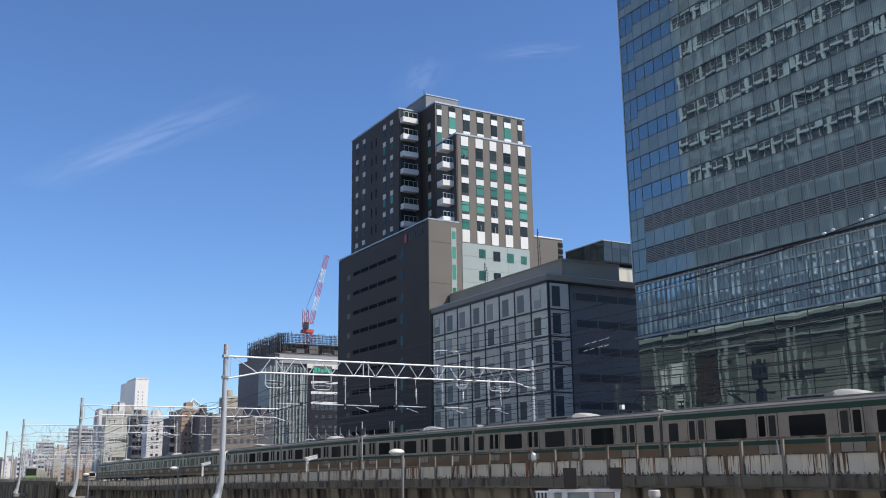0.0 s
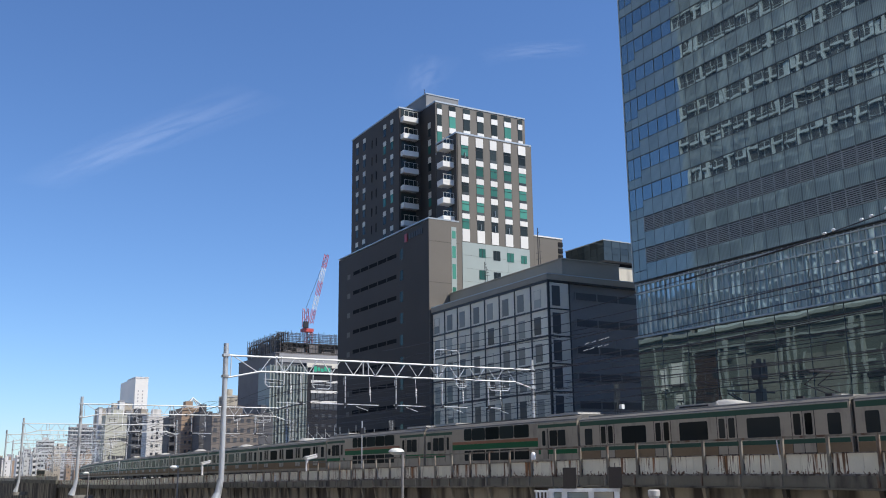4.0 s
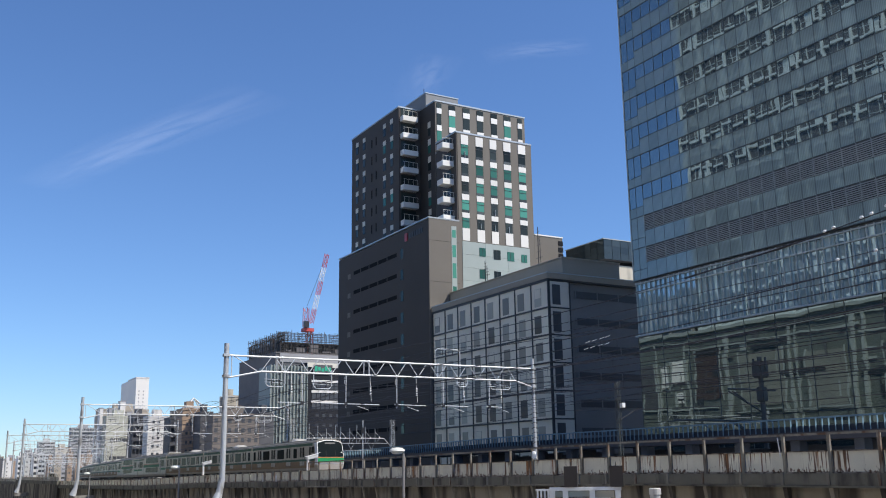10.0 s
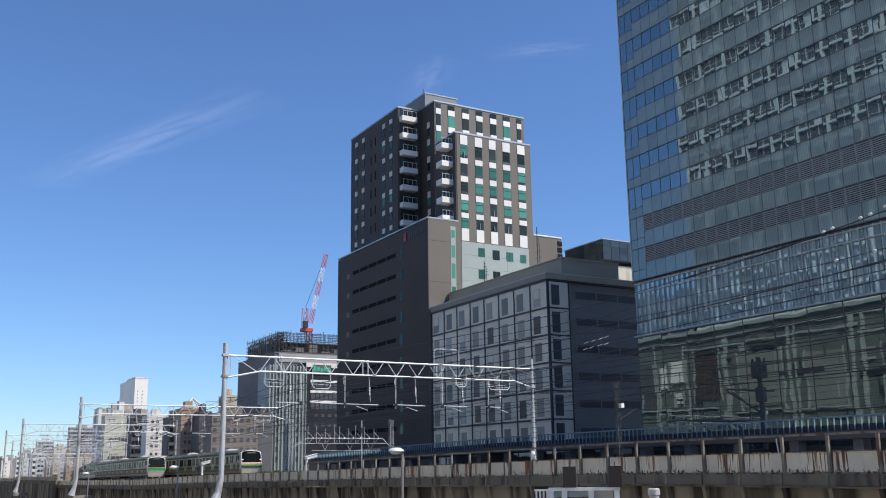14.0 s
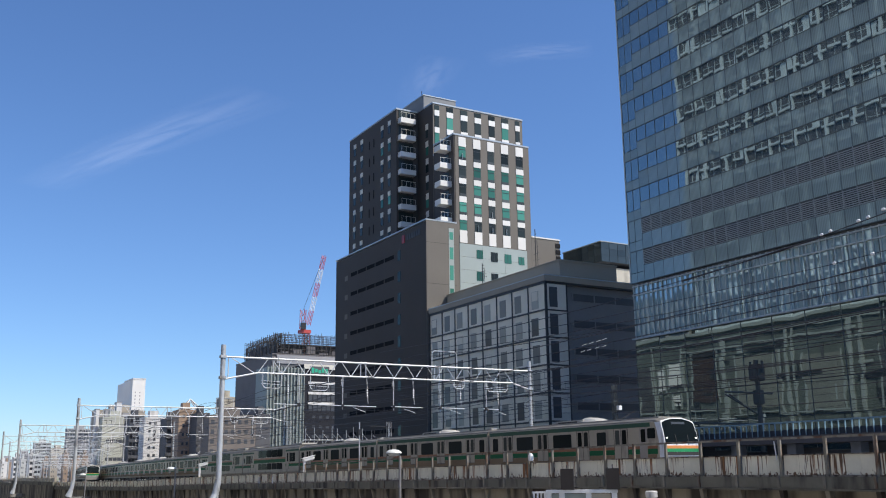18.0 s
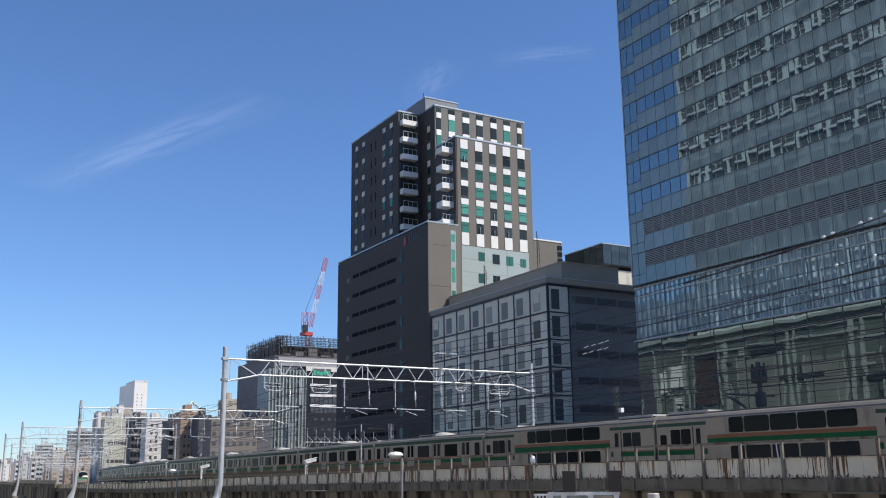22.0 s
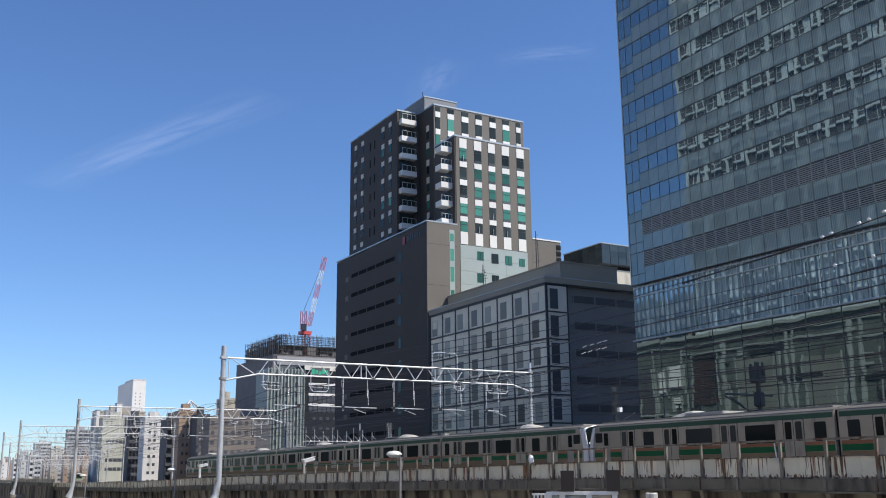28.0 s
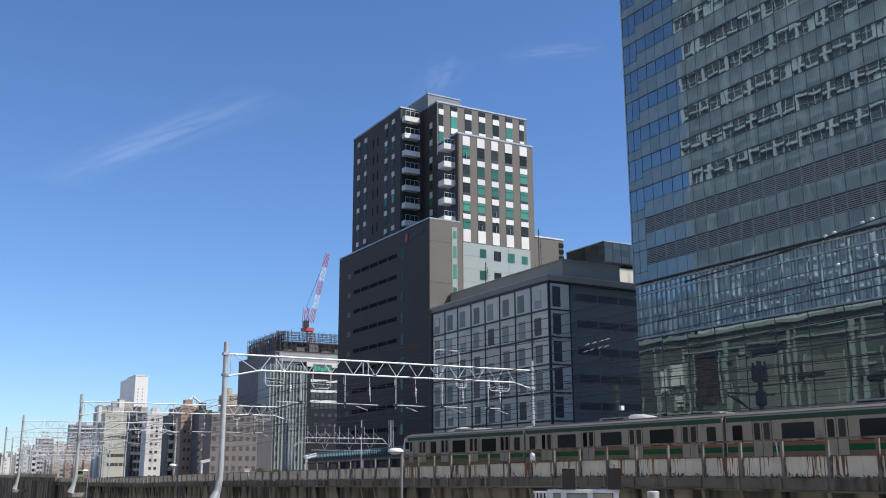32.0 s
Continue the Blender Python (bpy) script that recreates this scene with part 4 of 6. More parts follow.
# ---- buildings beside the line ----
def glass_tower():
    x0, y0, y1 = 80.0, 35.4, 91.2
    t = thing("glass_tower", "tall office tower with a grey-green glass curtain wall", "office tower", (x0, y0, 0))
    L = y1 - y0
    bay, fl, nb, nf = 1.72, 4.0, 31, 11
    zb = Z + 22.5            # underside of the regular storeys
    top = zb + fl * nf
    edge = L - 2.48          # start of the glazed corner strip
    first = edge - nb * bay  # odd piece at the near end
    blk("core", (0.45, 0.35, 0), (40, L - 0.45, top), OFFICE_DARK, t, "dark tower body")
    rng = random.Random(31)

    def tilt(ob, degrees):
        """No two panes of a curtain wall hang quite true."""
        ob.rotation_euler = (0, radians(rng.gauss(0, 0.5) * degrees), radians(rng.gauss(0, 0.5) * degrees))

    rest_s, rest_p = bmesh.new(), bmesh.new()
    for f in range(nf):
        z = zb + fl * f
        for k in range(nb):
            ya, yb = first + k * bay + 0.03, first + (k + 1) * bay - 0.03
            if k >= 6 and f < 9:
                tilt(blk("spandrel", (0, ya, z + 0.04), (0.12, yb, z + 2.02), SPANDREL, t), 0.12)
            else:
                add_box(rest_s, (0, ya, z + 0.04), (0.12, yb, z + 2.02))
            if f > 1:
                if k >= 6 and f < 9:
                    tilt(blk("pane", (0.03, ya, z + 2.1), (0.12, yb, z + fl - 0.04), CURTAIN, t), 0.3)
                else:
                    add_box(rest_p, (0.03, ya, z + 2.1), (0.12, yb, z + fl - 0.04))
        for ya, yb in ((edge + 0.05, edge + 1.3), (edge + 1.36, L - 0.03)):
            blk("corner_spandrel", (0, ya, z + 0.04), (0.12, yb, z + 1.2), SPANDREL, t)
            blk("corner_pane", (0.02, ya, z + 1.28), (0.12, yb, z + fl - 0.04), SPANDREL if f < 2 else CURTAIN, t)
        if f < 2:
            for j in range(9):
                blk("slat", (-0.05, 0.1, z + 2.08 + 0.21 * j), (0.1, edge - 0.05, z + 2.165 + 0.21 * j), LOUVRE, t)
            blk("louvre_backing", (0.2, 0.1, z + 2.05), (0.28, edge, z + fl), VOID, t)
            for k in range(nb + 1):
                blk("louvre_post", (-0.06, first + k * bay - 0.03, z + 2.05), (0.1, first + k * bay + 0.03, z + fl), LOUVRE, t)
    part("upper_spandrels", rest_s, SPANDREL, t)["kind"] = "stuff"
    part("upper_panes", rest_p, CURTAIN, t)["kind"] = "stuff"
    for f in range(nf + 1):
        z = zb + fl * f
        blk("transom", (-0.04, 0, z - 0.05), (0.3, L, z + 0.05), TOWER_BAR, t)
        if 1 < f < nf:
            blk("transom", (-0.04, 0, z + 2.02), (0.3, edge, z + 2.1), TOWER_BAR, t)
    for y in [first + k * bay for k in range(nb + 1)] + [edge + 1.33, L]:
        blk("mullion", (-0.01, y - 0.03, zb), (0.28, y + 0.03, top), TOWER_BAR, t)
    for f in range(nf):
        z = zb + fl * f
        blk("end_pane", (0.4, L - 0.1, z + 0.1), (39, L + 0.02, z + fl - 0.1), CURTAIN, t)
    # Unseen wall added above the storeys; its height sets the tower's shadow.
    blk("roof_parapet", (0.05, 0, top + 0.05), (40, L - 0.05, top + 3.1), SPANDREL, t)
    blk("corner_trim", (-0.05, L + 0.03, zb), (0.35, L + 0.2, top), SCREEN_FIN, t, "pale glass edge")
    # finned screen
    za, zc = Z + 15.7, Z + 22.1
    for k in range(32):
        tilt(blk("screen_pane", (0.28, 0.03 + 1.743 * k, za), (0.36, 1.713 + 1.743 * k, zc), SCREEN_GLASS, t), 0.2)
    for k in range(66):
        y = 0.1 + k * (L - 0.2) / 65
        blk("fin", (0.06, y - 0.034, za - 0.15), (0.24, y + 0.034, zc + 0.2), SCREEN_FIN, t)
    for z in (za - 0.1, za + 5.3, zc):
        blk("screen_rail", (0.05, 0, z - 0.07), (0.25, L + 0.05, z + 0.07), SCREEN_FIN, t)
    blk("screen_sill", (-0.36, 0, za - 0.3), (0.2, L + 0.05, za - 0.14), FIN, t)
    # tall lobby glazing
    cols, rows = 13, 6
    w, h = L / cols, (Z + 15.4 - 2.0) / rows
    for k in range(cols):
        for r in range(rows):
            tilt(blk("lobby_pane", (0.1, k * w + 0.05, 2.0 + h * r + 0.05), (0.2, (k + 1) * w - 0.05, 2.0 + h * (r + 1) - 0.05), LOBBY_GLASS, t), 0.12)
    for k in range(cols + 1):
        blk("lobby_mullion", (0.07, k * w - 0.04, 0), (0.3, k * w + 0.04, za - 0.3), LOBBY_BAR, t)
    for r in range(rows + 1):
        blk("lobby_transom", (0.04, 0, 2.0 + h * r - 0.03), (0.3, L, 2.0 + h * r + 0.03), LOBBY_BAR, t)
    return t



glass_tower()


def office_block():
    """The lower office with a dark mullion grid, between the glass tower and the dark high-rise."""
    x0, y0, y1 = 80.5, 110.3, 144.2
    L = y1 - y0
    top = Z + 26.1
    t = thing("office_building", "blue-grey office building with a dark window grid", "office building", (x0, y0, 0))
    blk("body", (0.5, 0.5, 0), (45, L, top), OFFICE_DARK, t, "dark grey cladding")
    blk("parapet", (-0.25, -0.25, top + 0.25), (45, L + 0.1, top + 1.05), EAVES_GREY, t)
    blk("eaves_line", (-0.12, -0.12, top), (45, L, top + 0.25), MULLION, t)
    blk("roof_storey", (3.5, 1.0, top + 1.0), (14.2, L, top + 3.75), EAVES_GREY, t)
    blk("parapet_rail", (-0.3, -0.3, top + 1.05), (45, L + 0.1, top + 1.17), FIN, t)
    blk("roof_edge", (3.35, 0.85, top + 3.75), (14.3, L + 0.1, top + 3.95), EAVES_GREY, t)
    nb, fl, nf = 8, 3.93, 7
    bay = L / nb
    for f in range(nf):
        z1 = top - fl * f
        z0 = z1 - fl
        for k in range(nb):
            ya = k * bay
            blk("panel", (0, ya + 0.1, z0 + 0.12), (0.45, ya + bay - 0.1, z1 - 0.12), OFFICE_PANEL, t)
            wa = ya + 1.75 + 0.15 * ((k * 3 + f) % 2)
            win = blk("window", (-0.03, wa, z0 + 0.4), (0.3, wa + 1.7, z1 - 0.95), OFFICE_WINDOW, t)
            if (k * 5 + f * 3) % 7 == 0:
                blk("blind", (-0.045, wa + 0.1, z0 + 1.6), (0.0, wa + 1.6, z1 - 1.0), OFFICE_PANEL, t)
        blk("corner_panel", (0.1, 0.02, z0 + 0.1), (3.7, 0.45, z1 - 0.1), OFFICE_PALE, t)
        blk("corner_window", (0.7, -0.04, z0 + 0.45), (2.1, 0.3, z1 - 0.55), STRIP, t)
        blk("strip_window", (5.1, 0.42, z0 + 1.7), (40, 0.6, z0 + 2.75), STRIP, t)
        for k in range(9):
            blk("strip_mullion", (5.1 + 4 * k, 0.38, z0 + 1.7), (5.3 + 4 * k, 0.5, z0 + 2.75), OFFICE_DARK, t)
        blk("band", (-0.12, -0.06, z0 - 0.1), (3.75, 0.2, z0 + 0.1), MULLION, t)
    for f in range(nf + 1):
        z = top - fl * f
        blk("transom", (-0.15, 0, z - 0.11), (0.3, L, z + 0.11), MULLION, t)
    for k in range(nb + 1):
        blk("mullion", (-0.12, k * bay - 0.085, 0), (0.28, k * bay + 0.085, top), MULLION, t)
    blk("downpipe", (3.72, 0.0, 0), (3.95, 0.4, top), MULLION, t)



office_block()


def high_rise():
    t = thing("high_rise_hotel", "dark grey stepped high-rise with white and teal window bands", "high-rise", (80, 144.6, 0))
    H1, H2, H3 = Z + 43.1, Z + 60.3, Z + 71.4
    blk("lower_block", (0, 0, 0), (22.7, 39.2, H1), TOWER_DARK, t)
    # Front plates carry the lighter tone, so the sun is in their colour.
    blk("front_face", (0.02, -0.15, 0), (6.25, 0.02, H1 + 0.2), TOWER_BROWN, t, "taupe cladding in a lighter, sunlit tone")
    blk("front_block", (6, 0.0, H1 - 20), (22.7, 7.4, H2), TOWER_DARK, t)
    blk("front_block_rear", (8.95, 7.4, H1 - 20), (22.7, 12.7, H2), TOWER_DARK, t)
    blk("front_cladding", (6.27, -0.06, H1 - 20), (22.72, 0.0, H2), TOWER_BROWN, t, "taupe cladding in a lighter, sunlit tone")
    bm = bmesh.new()
    solid(bm, [(4, 19.1), (8.9, 19.1), (8.9, 12.9), (30.4, 12.9), (30.4, 41.8), (4, 41.8)], H1 - 1, H3)
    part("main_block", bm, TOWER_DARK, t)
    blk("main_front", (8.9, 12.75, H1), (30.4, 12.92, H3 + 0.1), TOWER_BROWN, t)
    blk("penthouse", (8.8, 16.4, H3), (16.4, 26, H3 + 3.0), OFFICE_DARK, t)
    rod("roof_antenna", (9.0, 17.5, H3 + 3), (9.0, 17.5, H3 + 4.4), 0.06, DARKSTEEL, t)
    for lo, hi in (((3.9, 19.0, H3), (30.5, 41.9, H3 + 0.3)), ((8.8, 12.65, H3), (30.5, 19.0, H3 + 0.3)), ((5.9, -0.12, H2), (22.8, 7.5, H2 + 0.3)), ((8.8, 7.5, H2), (22.8, 12.7, H2 + 0.3)), ((-0.1, -0.2, H1 + 0.2), (6.3, 39.3, H1 + 0.45)), ((8.7, 16.3, H3 + 3.0), (16.5, 26.1, H3 + 3.2))):
        blk("coping", lo, hi, FIN, t)
    blk("annex", (22.75, -0.05, 0), (29.3, 30, Z + 42.6), TOWER_BROWN, t)
    blk("annex_coping", (22.8, -0.15, Z + 42.6), (29.4, 30, Z + 42.85), WHITE_PANEL, t)
    for k in range(4):
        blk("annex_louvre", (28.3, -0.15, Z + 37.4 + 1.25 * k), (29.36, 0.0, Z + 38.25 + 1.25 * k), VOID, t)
    # front block: five columns of white panels and windows
    cols = ((6.98, 8.54), (10.15, 11.75), (13.26, 14.76), (16.3, 17.95), (19.65, 21.33))
    white = ((58.2, 60.0), (54.55, 55.6), (51.05, 52.1), (47.55, 48.65), (44.2, 45.15), (39.95, 42.25))
    teal = {(0, 1), (0, 4), (0, 5), (1, 3), (1, 4), (2, 3), (3, 2), (3, 4), (4, 2), (4, 3), (4, 4), (3, 3), (2, 2), (1, 2)}
    for c, (xa, xb) in enumerate(cols):
        for r, (za, zb) in enumerate(white):
            blk("white_panel", (xa, -0.16, Z + za), (xb, 0.0, Z + zb), WHITE_PANEL, t)
            if r:
                z0, z1 = Z + zb, Z + white[r - 1][0]
                win = blk("window", (xa + 0.05, -0.1, z0), (xb - 0.05, 0.02, z1), TEAL_GLASS if (c, r) in teal else HOTEL_GLASS, t)
                blk("window_transom", (xa + 0.05, -0.14, z1 - 0.62), (xb - 0.05, -0.02, z1 - 0.54), MULLION, t)
                if r < 5:
                    blk("sill_panel", (xa + 0.05, -0.13, z0), (xb - 0.05, -0.05, z0 + 0.55), SILL_GLASS, t)
                if (c, r) in ((1, 5), (2, 5), (3, 5), (2, 4), (0, 1)):
                    blk("sash", (xa + 0.7, -0.34, z0 + 0.1), (xa + 0.76, -0.1, z0 + 1.2), FIN, t)
    for k in range(5):
        blk("pier_reveal", (8.62 + 3.14 * k, -0.07, Z + 40), (8.66 + 3.14 * k, 0.0, H2), TOWER_DARK, t)
    for r in range(5):
        blk("side_ledge", (22.7, 0.6, Z + 55.2 - 3.5 * r), (23.1, 2.6, Z + 56.3 - 3.5 * r), WHITE_PANEL, t)
    # pale clad base with a few windows
    for r in range(9):
        for k in range(3):
            blk("pale_cladding", (6.9 + 4.9 * k, -0.13, Z + 39.8 - 2.4 * (r + 1) + 0.03), (6.9 + 4.9 * (k + 1) - 0.03, -0.03, Z + 39.8 - 2.4 * r), PALE_METAL, t)
    for xa, xb, za, zb, g in ((10.45, 11.8, 37.3, 38.9, TEAL_GLASS), (13.5, 15.0, 37.0, 38.8, HOTEL_GLASS), (16.5, 18.0, 37.0, 38.7, TEAL_GLASS), (10.4, 11.8, 33.2, 34.9, TEAL_GLASS), (13.5, 15.0, 33.6, 34.8, HOTEL_GLASS), (19.6, 20.9, 37.0, 38.5, TEAL_GLASS)):
        blk("window", (xa, -0.18, Z + za), (xb, 0.0, Z + zb), g, t)
        blk("window_frame", (xa + 0.65, -0.2, Z + za), (xa + 0.72, -0.1, Z + zb), MULLION, t)
    for za, zb in ((36.6, 38.8), (32.8, 35.5), (29.2, 31.3), (25.0, 27.2), (40.2, 41.6)):
        blk("stair_window", (4.75, -0.2, Z + za), (5.5, -0.1, Z + zb), TEAL_GLASS, t)
    blk("stair_strip", (4.6, -0.185, Z + 20), (5.65, -0.155, Z + 42.3), PALE_METAL, t, "pale strip round the stair windows")
    for z in (24.5, 31.9, 39.3):
        blk("panel_joint", (0.02, -0.165, Z + z), (6.2, -0.14, Z + z + 0.05), TOWER_DARK, t)
    # upper storeys above the front block
    ucols = ((9.2, 10.3), (12.0, 13.5), (15.3, 16.9), (18.6, 20.15), (22.0, 23.5), (25.2, 26.85), (28.6, 29.7))
    for c, (xa, xb) in enumerate(ucols):
        blk("window", (xa, 12.66, H3 - 1.5), (xb, 12.8, H3 - 0.3), HOTEL_GLASS, t)
        for r in range(3):
            z = Z + 68.9 - 3.6 * r
            blk("white_panel", (xa, 12.6, z), (xb, 12.8, z + 1.15), WHITE_PANEL, t)
            blk("window", (xa + 0.05, 12.66, z - 2.4), (xb - 0.05, 12.8, z), TEAL_GLASS if (c + r) % 4 == 1 else HOTEL_GLASS, t)
    # flank towards the railway
    for yc in (38.9, 35.4, 25.5, 22.2):
        for r in range(8):
            z = Z + 69.9 - 3.74 * r
            blk("pale_panel", (3.9, yc - 0.6, z - 1.0), (4.02, yc + 0.6, z), OFFICE_PALE, t)
            blk("window", (3.94, yc - 0.55, z - 2.7), (4.02, yc + 0.55, z - 1.0), TEAL_GLASS if yc < 30 and r % 3 == 1 else HOTEL_GLASS, t)
    for yc in (29.5, 31.6):
        for r in range(8):
            blk("vent_slot", (3.93, yc - 0.15, Z + 66.5 - 3.74 * r), (4.02, yc + 0.15, Z + 68.3 - 3.74 * r), VOID, t)
    for r in range(7):
        z = Z + 67.8 - 3.62 * r
        blk("side_panel", (8.84, 14.7, z - 1.25), (8.92, 15.8, z), OFFICE_PALE, t)
        blk("side_window", (8.86, 14.75, z - 2.9), (8.92, 15.75, z - 1.25), TEAL_GLASS if r % 3 == 1 else HOTEL_GLASS, t)
    # balconies in the notch and beside the front block
    for r in range(8):
        z = Z + 69.4 - 3.62 * r
        b = part("balcony", balcony_mesh(3.4, 1.35, 1.05), WHITE_PANEL, t, "white balcony with open top", (4.3, 17.7, z - 1.05))
        blk("balcony_opening", (4.5, 19.02, z), (7.7, 19.12, z + 2.3), HOTEL_GLASS, t)
        for k in range(4):
            blk("balcony_post", (4.5 + 1.0 * k, 17.75, z), (4.55 + 1.0 * k, 17.8, z + 1.1), OFFICE_PALE, t)
        blk("balcony_rail", (4.4, 17.74, z + 1.1), (7.6, 17.81, z + 1.16), OFFICE_PALE, t)
    for r in range(5):
        z = Z + 58.4 - 3.45 * r
        part("balcony", balcony_mesh(2.35, 2.2, 1.05), WHITE_PANEL, t, "white balcony with open top", (3.65, 0.9, z - 1.05))
        blk("balcony_opening", (5.94, 1.8, z), (6.02, 4.6, z + 2.1), HOTEL_GLASS, t)
        for k in range(4):
            blk("balcony_post", (3.75 + 0.7 * k, 0.95, z), (3.79 + 0.7 * k, 1.0, z + 0.9), OFFICE_PALE, t)
        blk("balcony_rail", (3.65, 0.93, z + 0.9), (5.95, 1.0, z + 0.96), OFFICE_PALE, t)
    # slots of the lower block: flat near-black strips for the shade inside them
    for r in range(9):
        z = Z + 39.1 - 4.0 * r
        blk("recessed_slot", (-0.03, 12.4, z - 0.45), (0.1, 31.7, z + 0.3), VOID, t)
        for k in range(4):
            blk("slot_fin", (-0.06, 16.2 + 4 * k, z - 0.5), (0.05, 16.5 + 4 * k, z + 0.4), TOWER_DARK, t)
        blk("flank_window", (-0.04, 9.7, z - 1.2), (0.1, 10.8, z + 0.7), TEAL_DIM, t)
        blk("flank_vent", (-0.04, 33.2, z - 0.9), (0.1, 34.6, z + 0.1), TOWER_BROWN, t)
    # red emblem and a row of dark letters, drawn as plain shapes
    blk("sign_emblem", (-0.16, 7.9, Z + 40.8), (-0.02, 8.9, Z + 42.3), SIGN_RED, t)
    for k in range(6):
        blk("sign_bar", (-0.1, 2.0 + 0.9 * k, Z + 41.1), (-0.02, 2.6 + 0.9 * k, Z + 42.1), MULLION, t)


def balcony_mesh(w, d, h):
    """An open-topped balcony tray with its parapets."""
    bm = bmesh.new()
    add_box(bm, (0, 0, 0), (w, d, 0.15))
    add_box(bm, (0, 0, 0.15), (w, 0.12, h))
    add_box(bm, (0, 0.12, 0.15), (0.12, d, h))
    add_box(bm, (w - 0.12, 0.12, 0.15), (w, d, h))
    return bm



high_rise()


def construction_block():
    x0, y0 = 85.0, 232.0
    t = thing("unfinished_building", "unfinished building topped by open scaffolding", "building", (x0, y0, 0))
    t.scale = (1.487, 1.487, 1.487)
    t.location = (x0 * 1.487, y0 * 1.487, -0.487 * Z)
    top = Z + 34.6
    roof = top - 5.6
    blk("flank", (-1.2, 0.1, 0), (30, 29, roof), SCREEN, t)
    blk("front", (0.0, 0, 0), (30, 0.1, roof), SITE_WALL, t)
    blk("roof_edge", (-1.3, -0.1, roof), (30, 29, roof + 0.3), SCREEN, t)
    blk("fascia", (-0.1, -0.16, roof - 2.2), (30, -0.02, roof - 0.02), GREYWALL, t, "grey fascia")
    for z in (roof + 0.5, roof + 1.6, roof + 2.8, roof + 4.0, top - 0.3):
        for a, b in (((0, 0), (30, 0)), ((0, 0), (0, 26)), ((0, 2), (30, 2)), ((2, 0), (2, 26))):
            rod("scaffold_ledger", (*a, z), (*b, z), 0.06, SITE_TUBE, t)
    for k in range(21):
        for y in (0, 2):
            rod("scaffold_standard", (1.5 * k, y, roof), (1.5 * k, y, top + 0.2 * (k % 3)), 0.075, SITE_TUBE, t)
    for k in range(18):
        for x in (0, 2):
            rod("scaffold_standard", (x, 1.5 * k, roof), (x, 1.5 * k, top + 0.2 * (k % 3)), 0.075, SITE_TUBE, t)
    for k in range(9):
        blk("sheeting", (0.3, 0.5 + 2.9 * k, roof + 0.5), (0.4, 2.6 + 2.9 * k, roof + 3.4 + 0.5 * (k % 3)), SCREEN, t)
    for k in range(8):
        blk("formwork", (1 + 3.6 * k, 0.6, roof + 0.5), (3.4 + 3.6 * k, 0.7, roof + 1.0 + 0.8 * (k % 3)), SCREEN, t)
    for k in range(6):
        blk("column", (4 + 4.5 * k, 5, roof), (4.7 + 4.5 * k, 5.7, top - 2.4), MULLION, t)
    blk("upper_slab", (3, 4, top - 2.4), (28, 24, top - 2.1), MULLION, t)
    blk("inner_core", (12, 12, roof), (17, 18, top - 2.5), SCREEN, t)
    tubes = bmesh.new()
    for k in range(40):
        e = 1.4 * (k % 4)
        add_rod(tubes, (0.75 * k, 1.0, roof), (0.75 * k, 1.0, top), 0.07, 4)
        add_rod(tubes, (0.75 * k, 1.0, roof + e), (0.75 * k + 1.5, 1.0, roof + e + 1.4), 0.055, 4)
        add_rod(tubes, (1.0, 0.65 * k, roof), (1.0, 0.65 * k, top), 0.07, 4)
        add_rod(tubes, (1.0, 0.65 * k, roof + e), (1.0, 0.65 * k + 1.3, roof + e + 1.4), 0.055, 4)
    for z in (1.0, 2.2, 3.4, 4.6):
        add_box(tubes, (0, 0.9, roof + z), (30, 1.3, roof + z + 0.12))
        add_box(tubes, (0.9, 0, roof + z), (1.3, 26, roof + z + 0.12))
    part("inner_scaffold", tubes, SITE_TUBE, t)["kind"] = "stuff"
    # ribbed block and banded block standing before it
    r = thing("ribbed_building", "pale grey-green building with vertical ribs", "building", (0.3561 * 320, 320, 0))
    h = Z + 0.1115 * 320
    w = (0.3984 - 0.3561) * 320
    blk("body", (0, 0.2, 0), (w, 12, h), PALE_GREEN, r)
    for k in range(12):
        blk("rib", (w * k / 11 - 0.12, -0.35, 2), (w * k / 11 + 0.12, 0.2, h + 0.3), PALE_GREEN, r)
    for k in range(10):
        for c in (2, 5, 8):
            blk("window", (w * c / 11 + 0.15, 0.1, h - 3.2 - 3.3 * k), (w * (c + 1) / 11 - 0.15, 0.25, h - 1.4 - 3.3 * k), STRIP, r)
    b = thing("banded_building", "dark building with white window bands and green sign", "building", (0.3984 * 321, 321, 0))
    h = Z + 0.116 * 321
    w = (0.445 - 0.3984) * 321
    blk("body", (0, 0, 0), (w, 12, h), DIM_WALL, b)
    blk("cornice", (-0.1, -0.3, h - 1.6), (w, 0, h), OFFICE_PALE, b)
    blk("lower_block", (0, -0.9, 0), (w, 0.0, Z + 20.9), DIM_WALL, b)
    for c in range(4):
        for r in range(3):
            blk("window", (3.0 + 2.6 * c, -0.95, Z + 18.2 - 3.4 * r), (4.1 + 2.6 * c, -0.88, Z + 19.2 - 3.4 * r), STRIP, b)
    for k in range(3):
        z = h - 7.0 - 3.6 * k
        blk("white_band", (1.6, -0.25, z), (w, 0.02, z + 0.9), OFFWHITE, b)
        blk("window_band", (1.6, -0.1, z - 2.4), (w, 0.05, z - 0.1), STRIP, b)
        for c in range(8):
            blk("window_post", (1.6 + 1.7 * c, -0.16, z - 2.4), (1.9 + 1.7 * c, 0.0, z), DIM_WALL, b)
    blk("sign_board", (2.2, -0.5, h - 3.6), (9.4, -0.3, h - 0.7), SLATE, b, "dark sign board")
